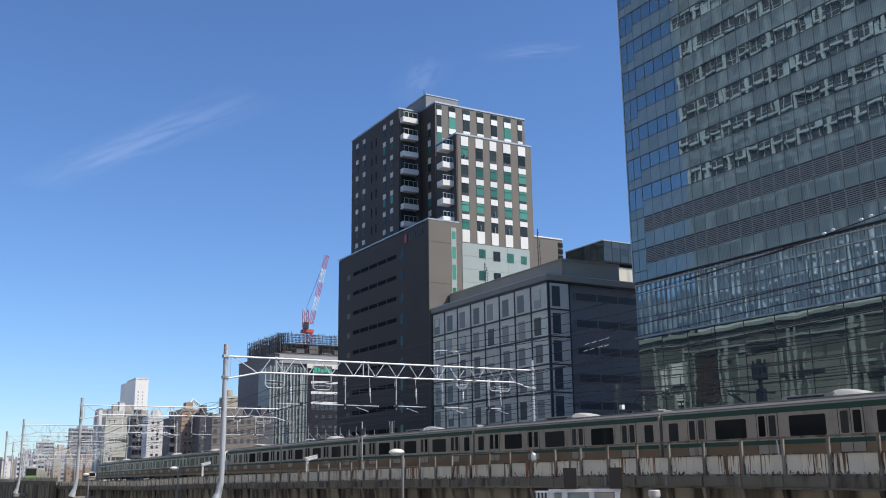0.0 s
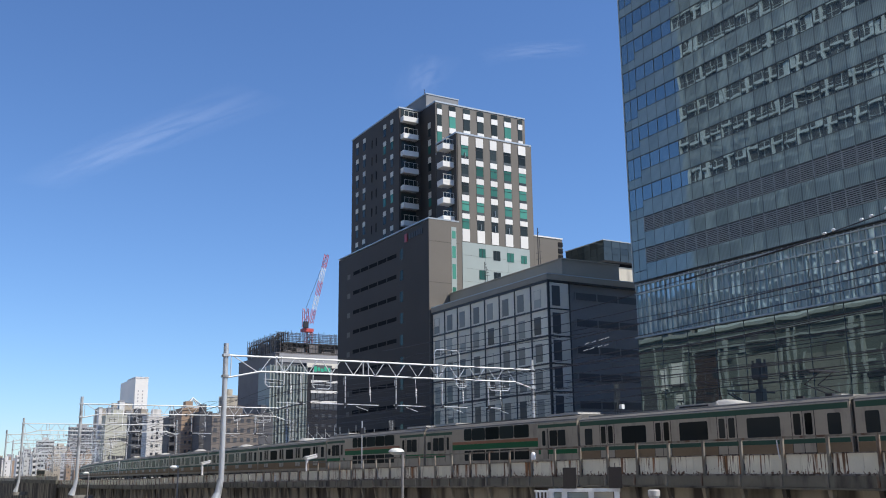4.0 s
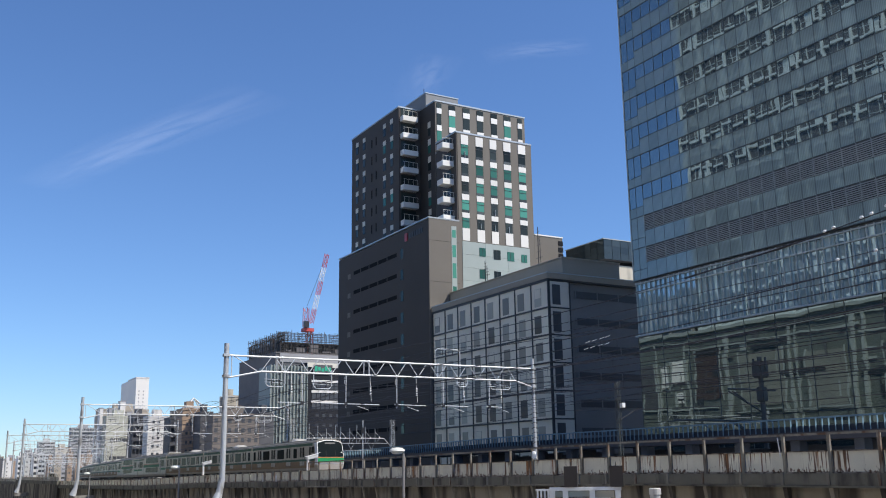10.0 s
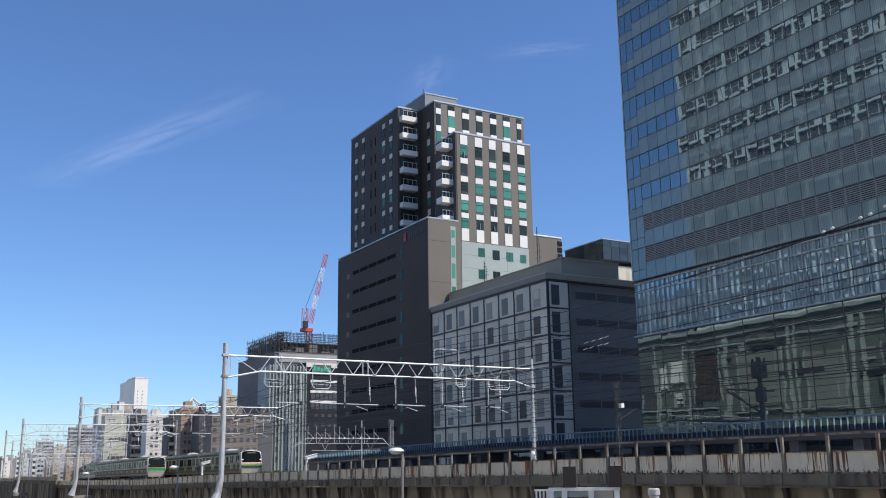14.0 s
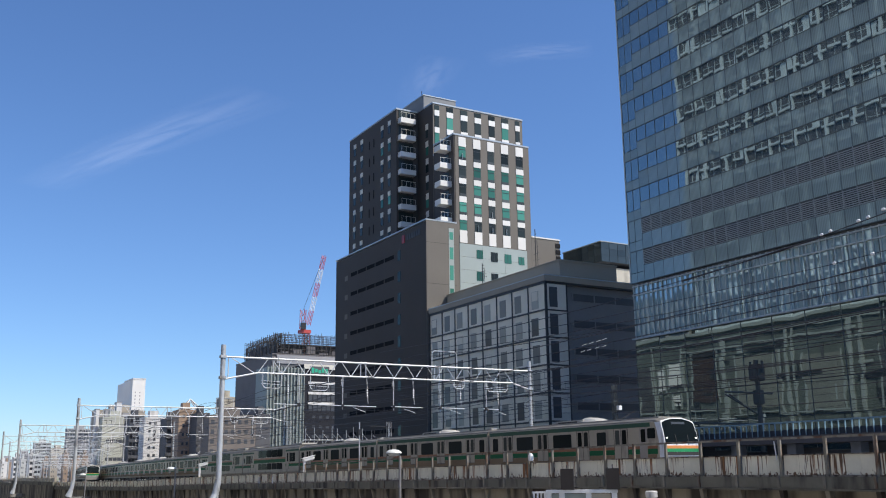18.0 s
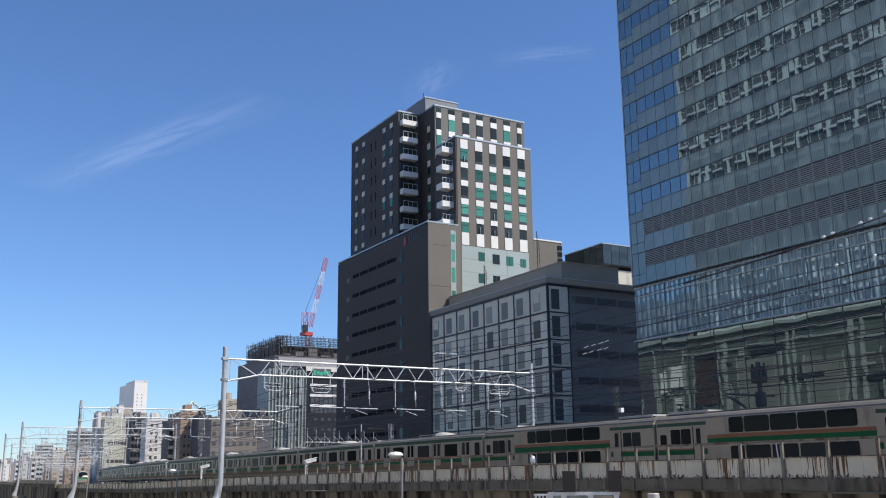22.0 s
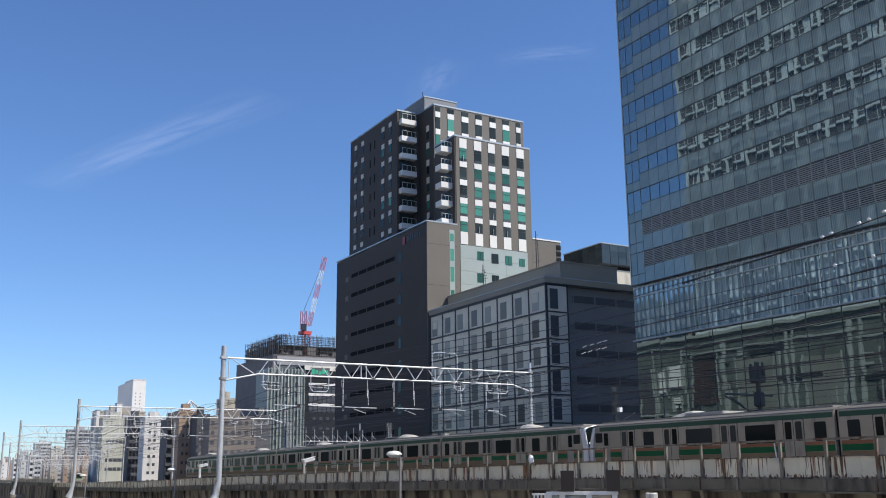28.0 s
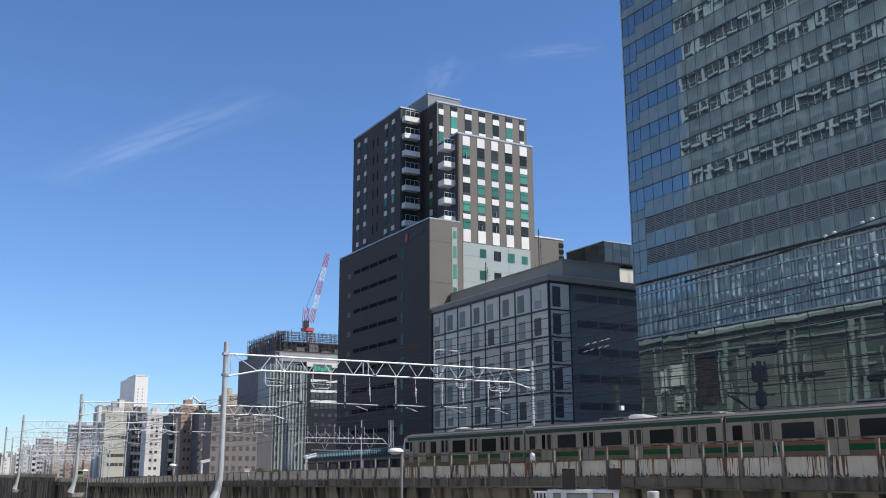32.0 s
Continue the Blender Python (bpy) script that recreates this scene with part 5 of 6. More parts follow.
    for k in range(5):
        blk("sign_bar", (2.6 + 1.3 * k, -0.56, h - 3.1 + 0.3 * (k % 2)), (3.6 + 1.3 * k, -0.5, h - 1.2 - 0.35 * (k % 3)), GREEN_SIGN, b)



construction_block()


def tower_crane():
    x, y, z = 95.9, 240.0, Z + 28
    c = thing("tower_crane", "red and white lattice tower crane on the roof", "crane", (x * 1.487, y * 1.487, Z + (z - Z) * 1.487))
    c.scale = (1.487, 1.487, 1.487)

    def lattice(name, a, b, w, n, material):
        bm = bmesh.new()
        a, b = Vector(a), Vector(b)
        d = (b - a).normalized()
        u = d.orthogonal().normalized()
        v = d.cross(u)
        cs = [(u + v) * w / 2, (u - v) * w / 2, (-u - v) * w / 2, (v - u) * w / 2]
        for k in cs:
            add_rod(bm, a + k, b + k, w * 0.07, 4)
        for i in range(n):
            p, q = a + (b - a) * i / n, a + (b - a) * (i + 1) / n
            for j in range(4):
                add_rod(bm, p + cs[j], q + cs[(j + 1) % 4], w * 0.045, 4)
        part(name, bm, material, c)
    lattice("mast", (0, 0, 0), (0, 0, 8.2), 1.5, 5, CRANE_RED)
    blk("machine_deck", (-1.9, -1.1, 8.0), (1.0, 1.1, 8.9), CRANE_RED, c)
    blk("cab", (-2.0, -2.0, 8.9), (-0.8, -0.9, 10.6), DARKSTEEL, c)
    lattice("a_frame", (-1.0, 0, 9.1), (-0.9, 0, 14.4), 1.2, 3, CRANE_RED)
    p = Vector((0.6, 0, 10.4))
    q = Vector((4.9, 0, 29.8))
    cols = (CRANE_RED, WHITE, CRANE_RED, WHITE, CRANE_RED)
    for k in range(5):
        lattice("jib_section", p + (q - p) * k / 5, p + (q - p) * (k + 1) / 5, 0.9, 4, cols[k])
    rod("stay_cable", (-0.9, 0, 14.4), tuple(q), 0.05, DARKSTEEL, c)


tower_crane()


def town_house(name, label, x0, y0, x1, y1, h, wall, cols, rows, side_cols=0, win=DARK_GLASS, ww=0.5, wh=0.45, roof=None, style="grid"):
    """A plain block with windows on the front (towards -y) and on the flank (towards -x)."""
    t = thing(name, label, "building", (x0, y0, 0), group="blocks in the distance")
    w, d = x1 - x0, y1 - y0
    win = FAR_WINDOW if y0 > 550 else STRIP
    blk("wall", (0, 0, 0), (w, d, h), wall, t)
    blk("parapet", (-0.15, -0.15, h), (w + 0.15, d + 0.15, h + 0.8), roof or wall, t)
    blk("plant_room", (w * 0.3, d * 0.3, h + 0.8), (w * 0.7, d * 0.7, h + 3.6), roof or wall, t)
    fl = h / max(rows, 1) if rows else 3
    for r in range(rows):
        z = r * fl + fl * 0.3
        if z + fl * wh < 4:
            continue
        if style == "strip":
            if (rows - r) in (3, 5, 6):
                blk("window", (w * 0.18, -0.06, z), (w * 0.93, 0.1, z + fl * 0.36), win, t)
                for c in range(4):
                    blk("window_post", (w * (0.3 + 0.16 * c), -0.1, z), (w * (0.3 + 0.16 * c) + 0.2, 0.0, z + fl * 0.36), wall, t)
            continue
        if style == "pair":
            for c in (0.2, 0.44):
                blk("window", (w * c, -0.06, z), (w * c + w * 0.12, 0.1, z + fl * 0.34), win, t)
            continue
        if style == "balcony":
            blk("window", (w * 0.04, -0.04, z + fl * 0.15), (w * 0.96, 0.06, z + fl * 0.62), win, t)
            blk("balcony", (w * 0.02, -1.3, z - fl * 0.28), (w * 0.98, 0.0, z + fl * 0.1), wall, t)
            for c in range(cols + 1):
                blk("partition", (w * (0.02 + 0.94 * c / cols), -1.25, z - fl * 0.25), (w * (0.02 + 0.94 * c / cols) + 0.25, 0.02, z + fl * 0.65), wall, t)
            continue
        for c in range(cols):
            bw = w / cols
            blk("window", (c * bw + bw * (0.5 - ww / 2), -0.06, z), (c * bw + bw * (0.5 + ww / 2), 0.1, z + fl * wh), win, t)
        for c in range(side_cols):
            bw = d / side_cols
            blk("window", (-0.06, c * bw + bw * (0.5 - ww / 2), z), (0.1, c * bw + bw * (0.5 + ww / 2), z + fl * wh), win, t)
    return t


def by_view(az0, az1, y, depth, zrel, **kw):
    """Plan corners of a block whose front spans two bearings (x/y) at the distance y, with its roof zrel above the eye per metre of y."""
    return az0 * y, y, az1 * y, y + depth, Z + zrel * y


def distant_town():
    """The blocks at the far end of the line: bearings (x/y) of the front's ends, distance, depth, roof rise per metre."""
    V = by_view
    rows = [
        ("cream_office", "cream office block with dark strip windows", V(0.188, 0.213, 470, 9, 0.0535), PALE_CREAM, 3, 8, 2, "strip"),
        ("grey_office", "grey office block with a long flat roof", V(0.1807, 0.2285, 500, 9, 0.0603), BEIGE, 6, 8, 0, "blank"),
        ("glass_office", "dark glass office block", V(0.2131, 0.2278, 440, 9, 0.0545), SLATE, 4, 9, 0, "balcony"),
        ("apartment_building", "off-white apartment block with small windows", V(0.2286, 0.2498, 420, 9, 0.0537), OFFWHITE, 3, 9, 0, "pair"),
        ("dark_office", "dark grey office block behind the wires", V(0.25, 0.2625, 400, 9, 0.0525), SLATE, 2, 8, 0, "balcony"),
        ("brown_apartments", "brown tiled apartment block with bays", V(0.2628, 0.2812, 370, 9, 0.0615), BROWNTILE, 3, 9, 0, "pair"),
        ("slate_block", "slate grey block with a stair tower", V(0.2815, 0.2943, 360, 9, 0.0585), SLATE, 2, 9, 0, "blank"),
        ("brown_office", "dull brown tiled office block with rows of windows", V(0.2946, 0.345, 315, 9, 0.0565), DULL_TILE, 7, 8, 0, "grid"),
        ("pale_block", "pale sunlit block behind the brown office", V(0.308, 0.3215, 400, 9, 0.076), CREAM, 2, 8, 0, "blank"),
        ("narrow_office", "narrow slate grey office block", V(0.3452, 0.361, 317, 9, 0.058), SLATE, 2, 8, 0, "blank"),
        ("stepped_apartments", "grey stepped apartment block with balconies", V(0.1556, 0.1791, 900, 9, 0.0425), GREYWALL, 5, 14, 0, "balcony"),
        ("white_apartments", "off-white apartment block with a dark flank", V(0.1784, 0.189, 860, 9, 0.0535), OFFWHITE, 3, 14, 0, "balcony"),
        ("white_apartments", "tall off-white apartment block in the sun", V(0.1272, 0.1423, 980, 9, 0.0292), FRAME_GREY, 4, 12, 0, "balcony"),
        ("pale_apartments", "pale cream apartment block in the distance", V(0.1427, 0.1556, 960, 9, 0.0243), CREAM, 4, 10, 0, "pair"),
        ("grey_apartments", "pale grey apartment block in the distance", V(0.1122, 0.1272, 920, 9, 0.0188), GREYWALL, 4, 9, 0, "balcony"),
        ("low_apartments", "low white apartment block in the distance", V(0.098, 0.112, 860, 9, 0.0135), GREYWALL, 3, 10, 0, "pair"),
        ("low_apartments", "low cream apartment block in the distance", V(0.084, 0.098, 880, 9, 0.0155), BEIGE, 3, 10, 0, "balcony"),
        ("low_apartments", "low grey apartment block in the distance", V(0.062, 0.084, 840, 9, 0.012), GREYWALL, 3, 10, 0, "strip"),
    ]
    for name, label, (x0, y0, x1, y1, h), wall, cols, n, sc, style in rows:
        town_house(name, label, x0, y0, x1, y1, h, wall, cols, n if style != "blank" else 0, sc, style=style)
    # jumble of small blocks between the line and the taller ones
    rng = random.Random(5)
    kinds = ((GREYWALL, "small grey block of flats"), (OFFWHITE, "small off-white block of flats"), (BEIGE, "small beige tiled block"), (BROWNTILE, "small brown tiled block"), (FRAME_GREY, "small pale grey block of flats"), (SLATE, "small dark slate block"))
    for k in range(21):
        a = 0.09 + 0.128 * k / 20 + rng.uniform(-0.002, 0.002)
        y = rng.uniform(560, 830)
        wall, label = rng.choice(kinds)
        rise = rng.uniform(0.004, 0.014) + 0.12 * (a - 0.09)
        b = a + rng.uniform(0.004, 0.008)
        town_house("small_apartments", label, a * y, y, b * y, y + 8, Z + rise * y, wall, 1, 6, 0, style=rng.choice(("pair", "balcony", "strip", "grid")))
    # pale stair towers and roof sheds above the cream office
    for a, b, y, rise, wall in ((0.1815, 0.1845, 481, 0.062, OFFWHITE), (0.2005, 0.2055, 482, 0.069, OFFWHITE), (0.19, 0.2, 483, 0.062, GREYWALL), (0.207, 0.2125, 484, 0.0585, GREYWALL)):
        x0, y0, x1, y1, h = V(a, b, y, 5, rise)
        sh = thing("stair_tower", "pale stair tower above the office roofs", "building", (x0, y0, 0), group="blocks in the distance")
        blk("wall", (0, 0, 0), (x1 - x0, 5, h), wall, sh)
        blk("coping", (-0.15, -0.15, h), (x1 - x0 + 0.15, 5, h + 0.4), GREYWALL, sh)
    # slim white tower with a few small windows near one edge
    y = 520
    x0, x1 = 0.2147 * y, 0.2274 * y
    h = Z + 0.0925 * y
    t = thing("white_tower", "slim plain white tower block in the sun", "building", (x0, y, 0))
    blk("wall", (0, 0, 0), (x1 - x0, 37, h), TOWER_WHITE, t)
    blk("parapet", (-0.1, -0.1, h), (x1 - x0 + 0.1, 20, h + 0.8), OFFWHITE, t)
    for k in range(9):
        for c in (1.4, 3.7):
            blk("window", (c, -0.05, h - 7 - 1.8 * k), (c + 0.5, 0.1, h - 6.2 - 1.8 * k), GREYWALL, t)
    # open pyramid roof frame on the brown block
    t = thing("roof_pyramid", "open white pyramid roof frame on the brown block", "roof", (0.2765 * 372, 376, Z + 0.0615 * 370 + 0.8))
    cs = [(-3.6, -3.6), (3.6, -3.6), (3.6, 3.6), (-3.6, 3.6)]
    for k in range(4):
        (xa, ya), (xb, yb) = cs[k], cs[(k + 1) % 4]
        rod("hip", (xa, ya, 0.6), (0, 0, 4.4), 0.2, WHITE, t)
        rod("eaves_bar", (xa, ya, 0.6), (xb, yb, 0.6), 0.16, WHITE, t)
        rod("stub_post", (xa, ya, -0.3), (xa, ya, 0.6), 0.16, WHITE, t)
        for u in (0.33, 0.67):
            rod("jack_rafter", (xa + (xb - xa) * u, ya + (yb - ya) * u, 0.6), (0.12 * (xa + xb), 0.12 * (ya + yb), 3.5), 0.09, PALE_METAL, t)
    # stair tower with landings on the slate block
    t = thing("escape_stair", "steel escape stair with landings on a slate wall", "stair", (0.283 * 358, 357.5, 0))
    for k in range(8):
        blk("landing", (0, -1.2, 4 + 2.6 * k), (3.2, 0, 4.2 + 2.6 * k), GREYWALL, t)
        rod("flight", (0.2 + 2.8 * (k % 2), -0.6, 4.2 + 2.6 * k), (3.0 - 2.8 * (k % 2), -0.6, 6.6 + 2.6 * k), 0.18, GREYWALL, t)



distant_town()



def glass_penthouse():
    t = thing("rooftop_glass_block", "dark glass-clad block with a cream stair core", "building", (111.5, 135, 0))
    # The shadow gap under the glass is put into the shaft's colour.
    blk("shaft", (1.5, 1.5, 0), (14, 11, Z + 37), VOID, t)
    blk("stair_core", (3.9, 0.6, 0), (9, 4, Z + 36.2), CREAM, t, "cream stair core")
    blk("upper_body", (0.1, 0.1, Z + 37), (14, 11.5, Z + 40.75), SLATE, t)
    for r in range(3):
        for k in range(7):
            blk("pane", (0.05 + 1.95 * k, -0.02, Z + 37.05 + 1.25 * r), (1.91 + 1.95 * k, 0.12, Z + 38.25 + 1.25 * r), PENT_GLASS, t)
        for k in range(6):
            blk("pane", (-0.02, 0.1 + 1.9 * k, Z + 37.05 + 1.25 * r), (0.12, 1.92 + 1.9 * k, Z + 38.25 + 1.25 * r), PENT_GLASS, t)
    blk("coping", (-0.1, -0.1, Z + 40.75), (14, 11.6, Z + 40.9), LOUVRE, t)


glass_penthouse()


# ---- the opposite side of the street, seen in the glass or added for bounced light ----
def mirror_block(x0, x1, y0, y1, z0, h, label, frame_mat, bay, band, storey=4.2, body=DARK_GLASS, col=0.32, fine=False):
    t = thing("opposite_building", label, "office building", (x0, y0, 0))
    d, w = y1 - y0, x1 - x0
    blinds = bmesh.new()
    blk("body", (0, 0, 0), (w - 0.5, d, h), body, t)
    n = int(d / bay)
    for k in range(n + 1):
        blk("column", (w - 0.5, k * d / n - col, z0), (w + 0.15, k * d / n + col, h), frame_mat, t)
    for f in range(int((h - z0) / storey)):
        z = z0 + storey * f
        blk("floor_band", (w - 0.5, 0, z), (w, d, z + band), frame_mat, t)
        for k in range(n):
            if (k * 7 + f * 5) % 3 == 0:
                a = k * d / n + 0.5 + 0.6 * ((k + f) % 3)
                add_box(blinds, (w - 0.52, a, z + band + 0.1), (w - 0.46, a + 1.2 + 0.8 * ((k * 3 + f) % 3), z + storey - 0.3))
    part("blinds", blinds, FRAME_COOL, t)["kind"] = "stuff"
    if fine:
        bars = bmesh.new()
        for k in range(3 * n):
            if k % 3:
                y = k * d / (3 * n)
                add_box(bars, (w - 0.5, y - 0.05, z0), (w - 0.35, y + 0.05, h))
        for f in range(int((h - z0) / storey)):
            z = z0 + storey * f + band
            add_box(bars, (w - 0.5, 0, z + 0.95 + 0.5 * (f % 3)), (w - 0.38, d, z + 1.03 + 0.5 * (f % 3)))
        part("window_bars", bars, FRAME_COOL, t)["kind"] = "stuff"
    return t



mirror_block(-50, -22, 106, 184, 42, 150, "pale-framed office tower across the street", FRAME_COOL, 7.3, 0.55, 4.2, SLATE, 0.27, True)
mirror_block(-50, -24, 188, 300, 20, 54, "grey office building further along the street", GREYWALL, 8.0, 1.6)
podium = thing("opposite_podium", "grey podium with framed wall panels across the street", "building", (-21.9, 106, 0))
blk("wall", (-0.1, 0, 0), (0.2, 112, 41), PODIUM, podium)
blk("eaves", (-0.1, 0, 41), (0.8, 112, 41.8), PODIUM_FRAME, podium)
for ya, yb, za, zb, pm in ((50.3, 64.2, 20.8, 34, BEIGE), (34, 44.1, 19.8, 32, BEIGE), (14, 24.5, 20, 32, SLATE), (70.4, 80, 23.8, 36.5, FRAME_DARK), (83, 88.2, 28, 34, WHITE_PANEL), (89.2, 92.6, 27, 33, WHITE_PANEL), (84.5, 87.6, 23.5, 26, WHITE_PANEL), (95, 101, 22, 34, SLATE), (2, 11, 20, 33, BEIGE)):
    blk("wall_panel", (0.22, ya, za), (0.4, yb, zb), PODIUM_PANEL if pm is BEIGE else pm, podium)
    for y in (ya, yb):
        blk("panel_frame", (0.22, y - 0.22, za - 0.8), (0.5, y + 0.22, zb + 0.5), PODIUM_FRAME, podium)
for y, w in ((67.5, 1.3), (48, 0.7), (46.2, 0.5), (31.2, 1.2), (28.6, 0.6), (12.5, 0.8), (82, 0.5), (93.8, 0.4)):
    blk("column", (0.22, y, 16), (0.7, y + w, 39), PODIUM_FRAME, podium)
for ya, yb, z, h in ((33, 66, 19.4, 0.55), (30, 82, 36.6, 0.5), (0, 30, 35, 0.5), (72, 102, 21.5, 0.4), (0, 112, 14.5, 0.8), (0, 112, 39, 0.35)):
    blk("string_course", (0.2, ya, z), (0.6, yb, z + h), PODIUM_FRAME, podium)
for ya, yb, z in ((71, 80, 35.2), (50, 60, 34.6), (40, 52, 27.5), (20, 30, 26)):
    blk("shadow_gap", (0.4, ya, z), (0.55, yb, z + 0.9), MULLION, podium)
_rng = random.Random(11)
for _name, _mat, _n in (("window_recesses", MULLION, 34), ("pale_reveals", PODIUM_FRAME, 16), ("dark_panels", SLATE, 22)):
    _bm = bmesh.new()
    for _k in range(_n):
        _y, _z = _rng.uniform(0, 110), _rng.uniform(15, 38)
        _w, _h = _rng.choice(((0.5, 3.5), (1.4, 1.8), (3.0, 0.5), (0.3, 6.0), (2.2, 2.6), (5.0, 0.3)))
        add_box(_bm, (0.35, _y, _z), (0.42 + 0.02 * (_k % 5), _y + _w, min(_z + _h, 40.5)))
    part(_name, _bm, _mat, podium)["kind"] = "stuff"
# Unseen blocks, added to bounce warm light into the shade and fill reflections.
mirror_block(-44, -20, 70, 104, 5, 36, "unseen cream office block added for bounced light", CREAM, 6.3, 1.9, 3.6)
mirror_block(-44, -19, 34, 68, 4, 27, "unseen grey office block added for bounced light", GREYWALL, 8.5, 1.4, 3.8)
mirror_block(-46, -20, -4, 32, 4, 40, "unseen off-white apartment block added for bounced light", OFFWHITE, 5.0, 2.0, 3.2)
mirror_block(-46, -20, -60, -8, 4, 30, "unseen cream apartment block added for bounced light", CREAM, 6.0, 2.0, 3.2)

# ---- far walkway with blue railing ----
walkway = thing("elevated_walkway", "elevated walkway with blue steel railing", "walkway", (62, 0, 0))
def walkway_fall(y):
    return -0.0135 * max(0.0, y - 95)


for name, z0, z1, xa, xb, mat in (("deck", 1.7, 2.3, 0, 5, SLATE), ("kick_plate", 2.3, 2.76, 0.04, 0.1, NAVY), ("handrail", 3.28, 3.4, -0.06, 0.06, BLUE)):
    for prefix, ya, yb in (("", -20, 95), ("ramp_", 95.01, 156)):
        bm = bmesh.new()
        add_box(bm, (xa, ya, Z + z0), (xb, yb, Z + z1))
        for v in bm.verts:
            v.co.z += walkway_fall(v.co.y)
        part(prefix + name, bm, mat, walkway)
far_bars = bmesh.new()
for k in range(292):
    y = -19.8 + 0.6 * k
    lo, hi = (-0.08, y - 0.011, Z + 2.3 + walkway_fall(y)), (0.08, y + 0.011, Z + 3.28 + walkway_fall(y))
    if 36 < y < 78:
        blk("baluster", lo, hi, BLUE, walkway)
    else:
        add_box(far_bars, lo, hi)
part("far_railing", far_bars, BLUE, walkway)["kind"] = "stuff"
for k in range(29):
    blk("pier", (1.5, -18 + 6 * k, 0), (2.4, -17.1 + 6 * k, Z + 1.7 + walkway_fall(6 * k - 17)), PIER_BLUE, walkway)
for k in range(28):
    blk("rear_panel", (4.8, 30 + 3 * k, 0), (4.9, 32.94 + 3 * k, Z + 1.69 - 0.25 * (k * 5 % 3)), REAR_BLUE, walkway)

# ---- street lamps ----
def street_lamp():
    l = thing("street_lamp", "pale grey street lamp with a flat bowl", "street lamp", group="street lamps")
    rod("pole", (0.28, 0, -0.3), (0.28, 0, 7.95), 0.055, SCAFFOLD, l, n=10)
    rod("arm", (0.28, 0, 7.93), (0.12, 0, 8.08), 0.035, SCAFFOLD, l, n=8)
    bm = bmesh.new()
    lathe(bm, [(0.05, 0.15), (0.2, 0.13), (0.3, 0.06), (0.33, 0.0), (0.27, -0.03)], 18, (0, 0, 8.05))
    part("shade", bm, LAMP_HEAD, l)
    bm = bmesh.new()
    lathe(bm, [(0.26, 0.0), (0.2, -0.07), (0.08, -0.1)], 18, (0, 0, 8.02))
    part("bowl", bm, FROSTED, l)
    return l


_l = street_lamp()
for k, (x, y, dz) in enumerate(((18.18, 35.7, 0.14), (18, 69.8, -0.25), (18, 104.0, -0.6))):
    m = pose(x, y, dz)
    if k == 0:
        _l.matrix_basis = m
    else:
        copy_thing(_l, m)

# ---- lattice masts and far portal ----
def lattice_mast(h, w=0.45):
    t = thing("lattice_mast", "weathered steel lattice mast beside the tracks", "mast", group="lattice masts")
    for a in (-1, 1):
        for b in (-1, 1):
            rod("leg", (a * w / 2, b * w / 2, 0), (a * w / 2, b * w / 2, h), 0.026, DULL_STEEL, t)
    n = int(h / 0.55)
    bm = bmesh.new()
    for k in range(n):
        z0, z1 = h * k / n, h * (k + 1) / n
        e = 1 if k % 2 else -1
        for b in (-1, 1):
            add_rod(bm, (e * w / 2, b * w / 2, z0), (-e * w / 2, b * w / 2, z1), 0.018, 4)
            add_rod(bm, (b * w / 2, e * w / 2, z0), (b * w / 2, -e * w / 2, z1), 0.018, 4)
    part("lacing", bm, DULL_STEEL, t)
    return t


_m = lattice_mast(7.2, 0.27)
_m.matrix_basis = pose(47.5, 56.8, DECK_Z)
blk("junction_box", (0.02, -0.45, 5.2), (0.3, -0.14, 5.53), WHITE, _m, "white junction box")
rod("bracket", (0.13, 0, 4.3), (1.9, 0, 5.2), 0.05, DARKSTEEL, _m)
portal = thing("far_portal", "lattice portal with insulators on the far line", "gantry", (0, 128, Z))
for x in (48.9, 64.4):
    for a in (-1, 1):
        for b in (-1, 1):
            rod("leg", (x + a * 0.25, b * 0.25, -1.2), (x + a * 0.25, b * 0.25, 7.0), 0.045, GALV, portal)
    bm = bmesh.new()
    for k in range(14):
        e = 1 if k % 2 else -1
        for b in (-1, 1):
            add_rod(bm, (x + e * 0.25, b * 0.25, -1.2 + 0.58 * k), (x - e * 0.25, b * 0.25, -0.62 + 0.58 * k), 0.025, 4)
    part("lacing", bm, GALV, portal)
rod("beam", (51.2, 0, 4.3), (63.0, 0, 4.3), 0.07, GALV, portal)
rod("strut", (48.9, 0, 2.9), (51.2, 0, 4.3), 0.06, GALV, portal)
rod("strut", (64.4, 0, 2.9), (63.0, 0, 4.3), 0.06, GALV, portal)
rod("lower_beam", (50.2, 0, 3.6), (63.6, 0, 3.6), 0.045, GALV, portal)
for k, x in enumerate((51.4, 52.7, 54.0, 55.4, 56.2, 57.6, 58.7, 60.1, 61.6)):
    bm = bmesh.new()
    add_rod(bm, (x, 0, 3.6), (x, 0, 6.2 - 0.25 * (k % 3)), 0.04)
    add_rod(bm, (x, 0, 5.2), (x + 0.75, 0, 4.5), 0.032)
    add_rod(bm, (x + 0.2, 0, 3.65), (x + 0.65, 0, 4.3), 0.026)
    part("upright", bm, GALV, portal)
    bm = bmesh.new()
    lathe(bm, [(0.03, 0), (0.11, 0.06), (0.04, 0.14), (0.11, 0.2), (0.03, 0.28)], 8, (x + 0.75, 0, 4.2))
    part("insulator", bm, PORCELAIN, portal)
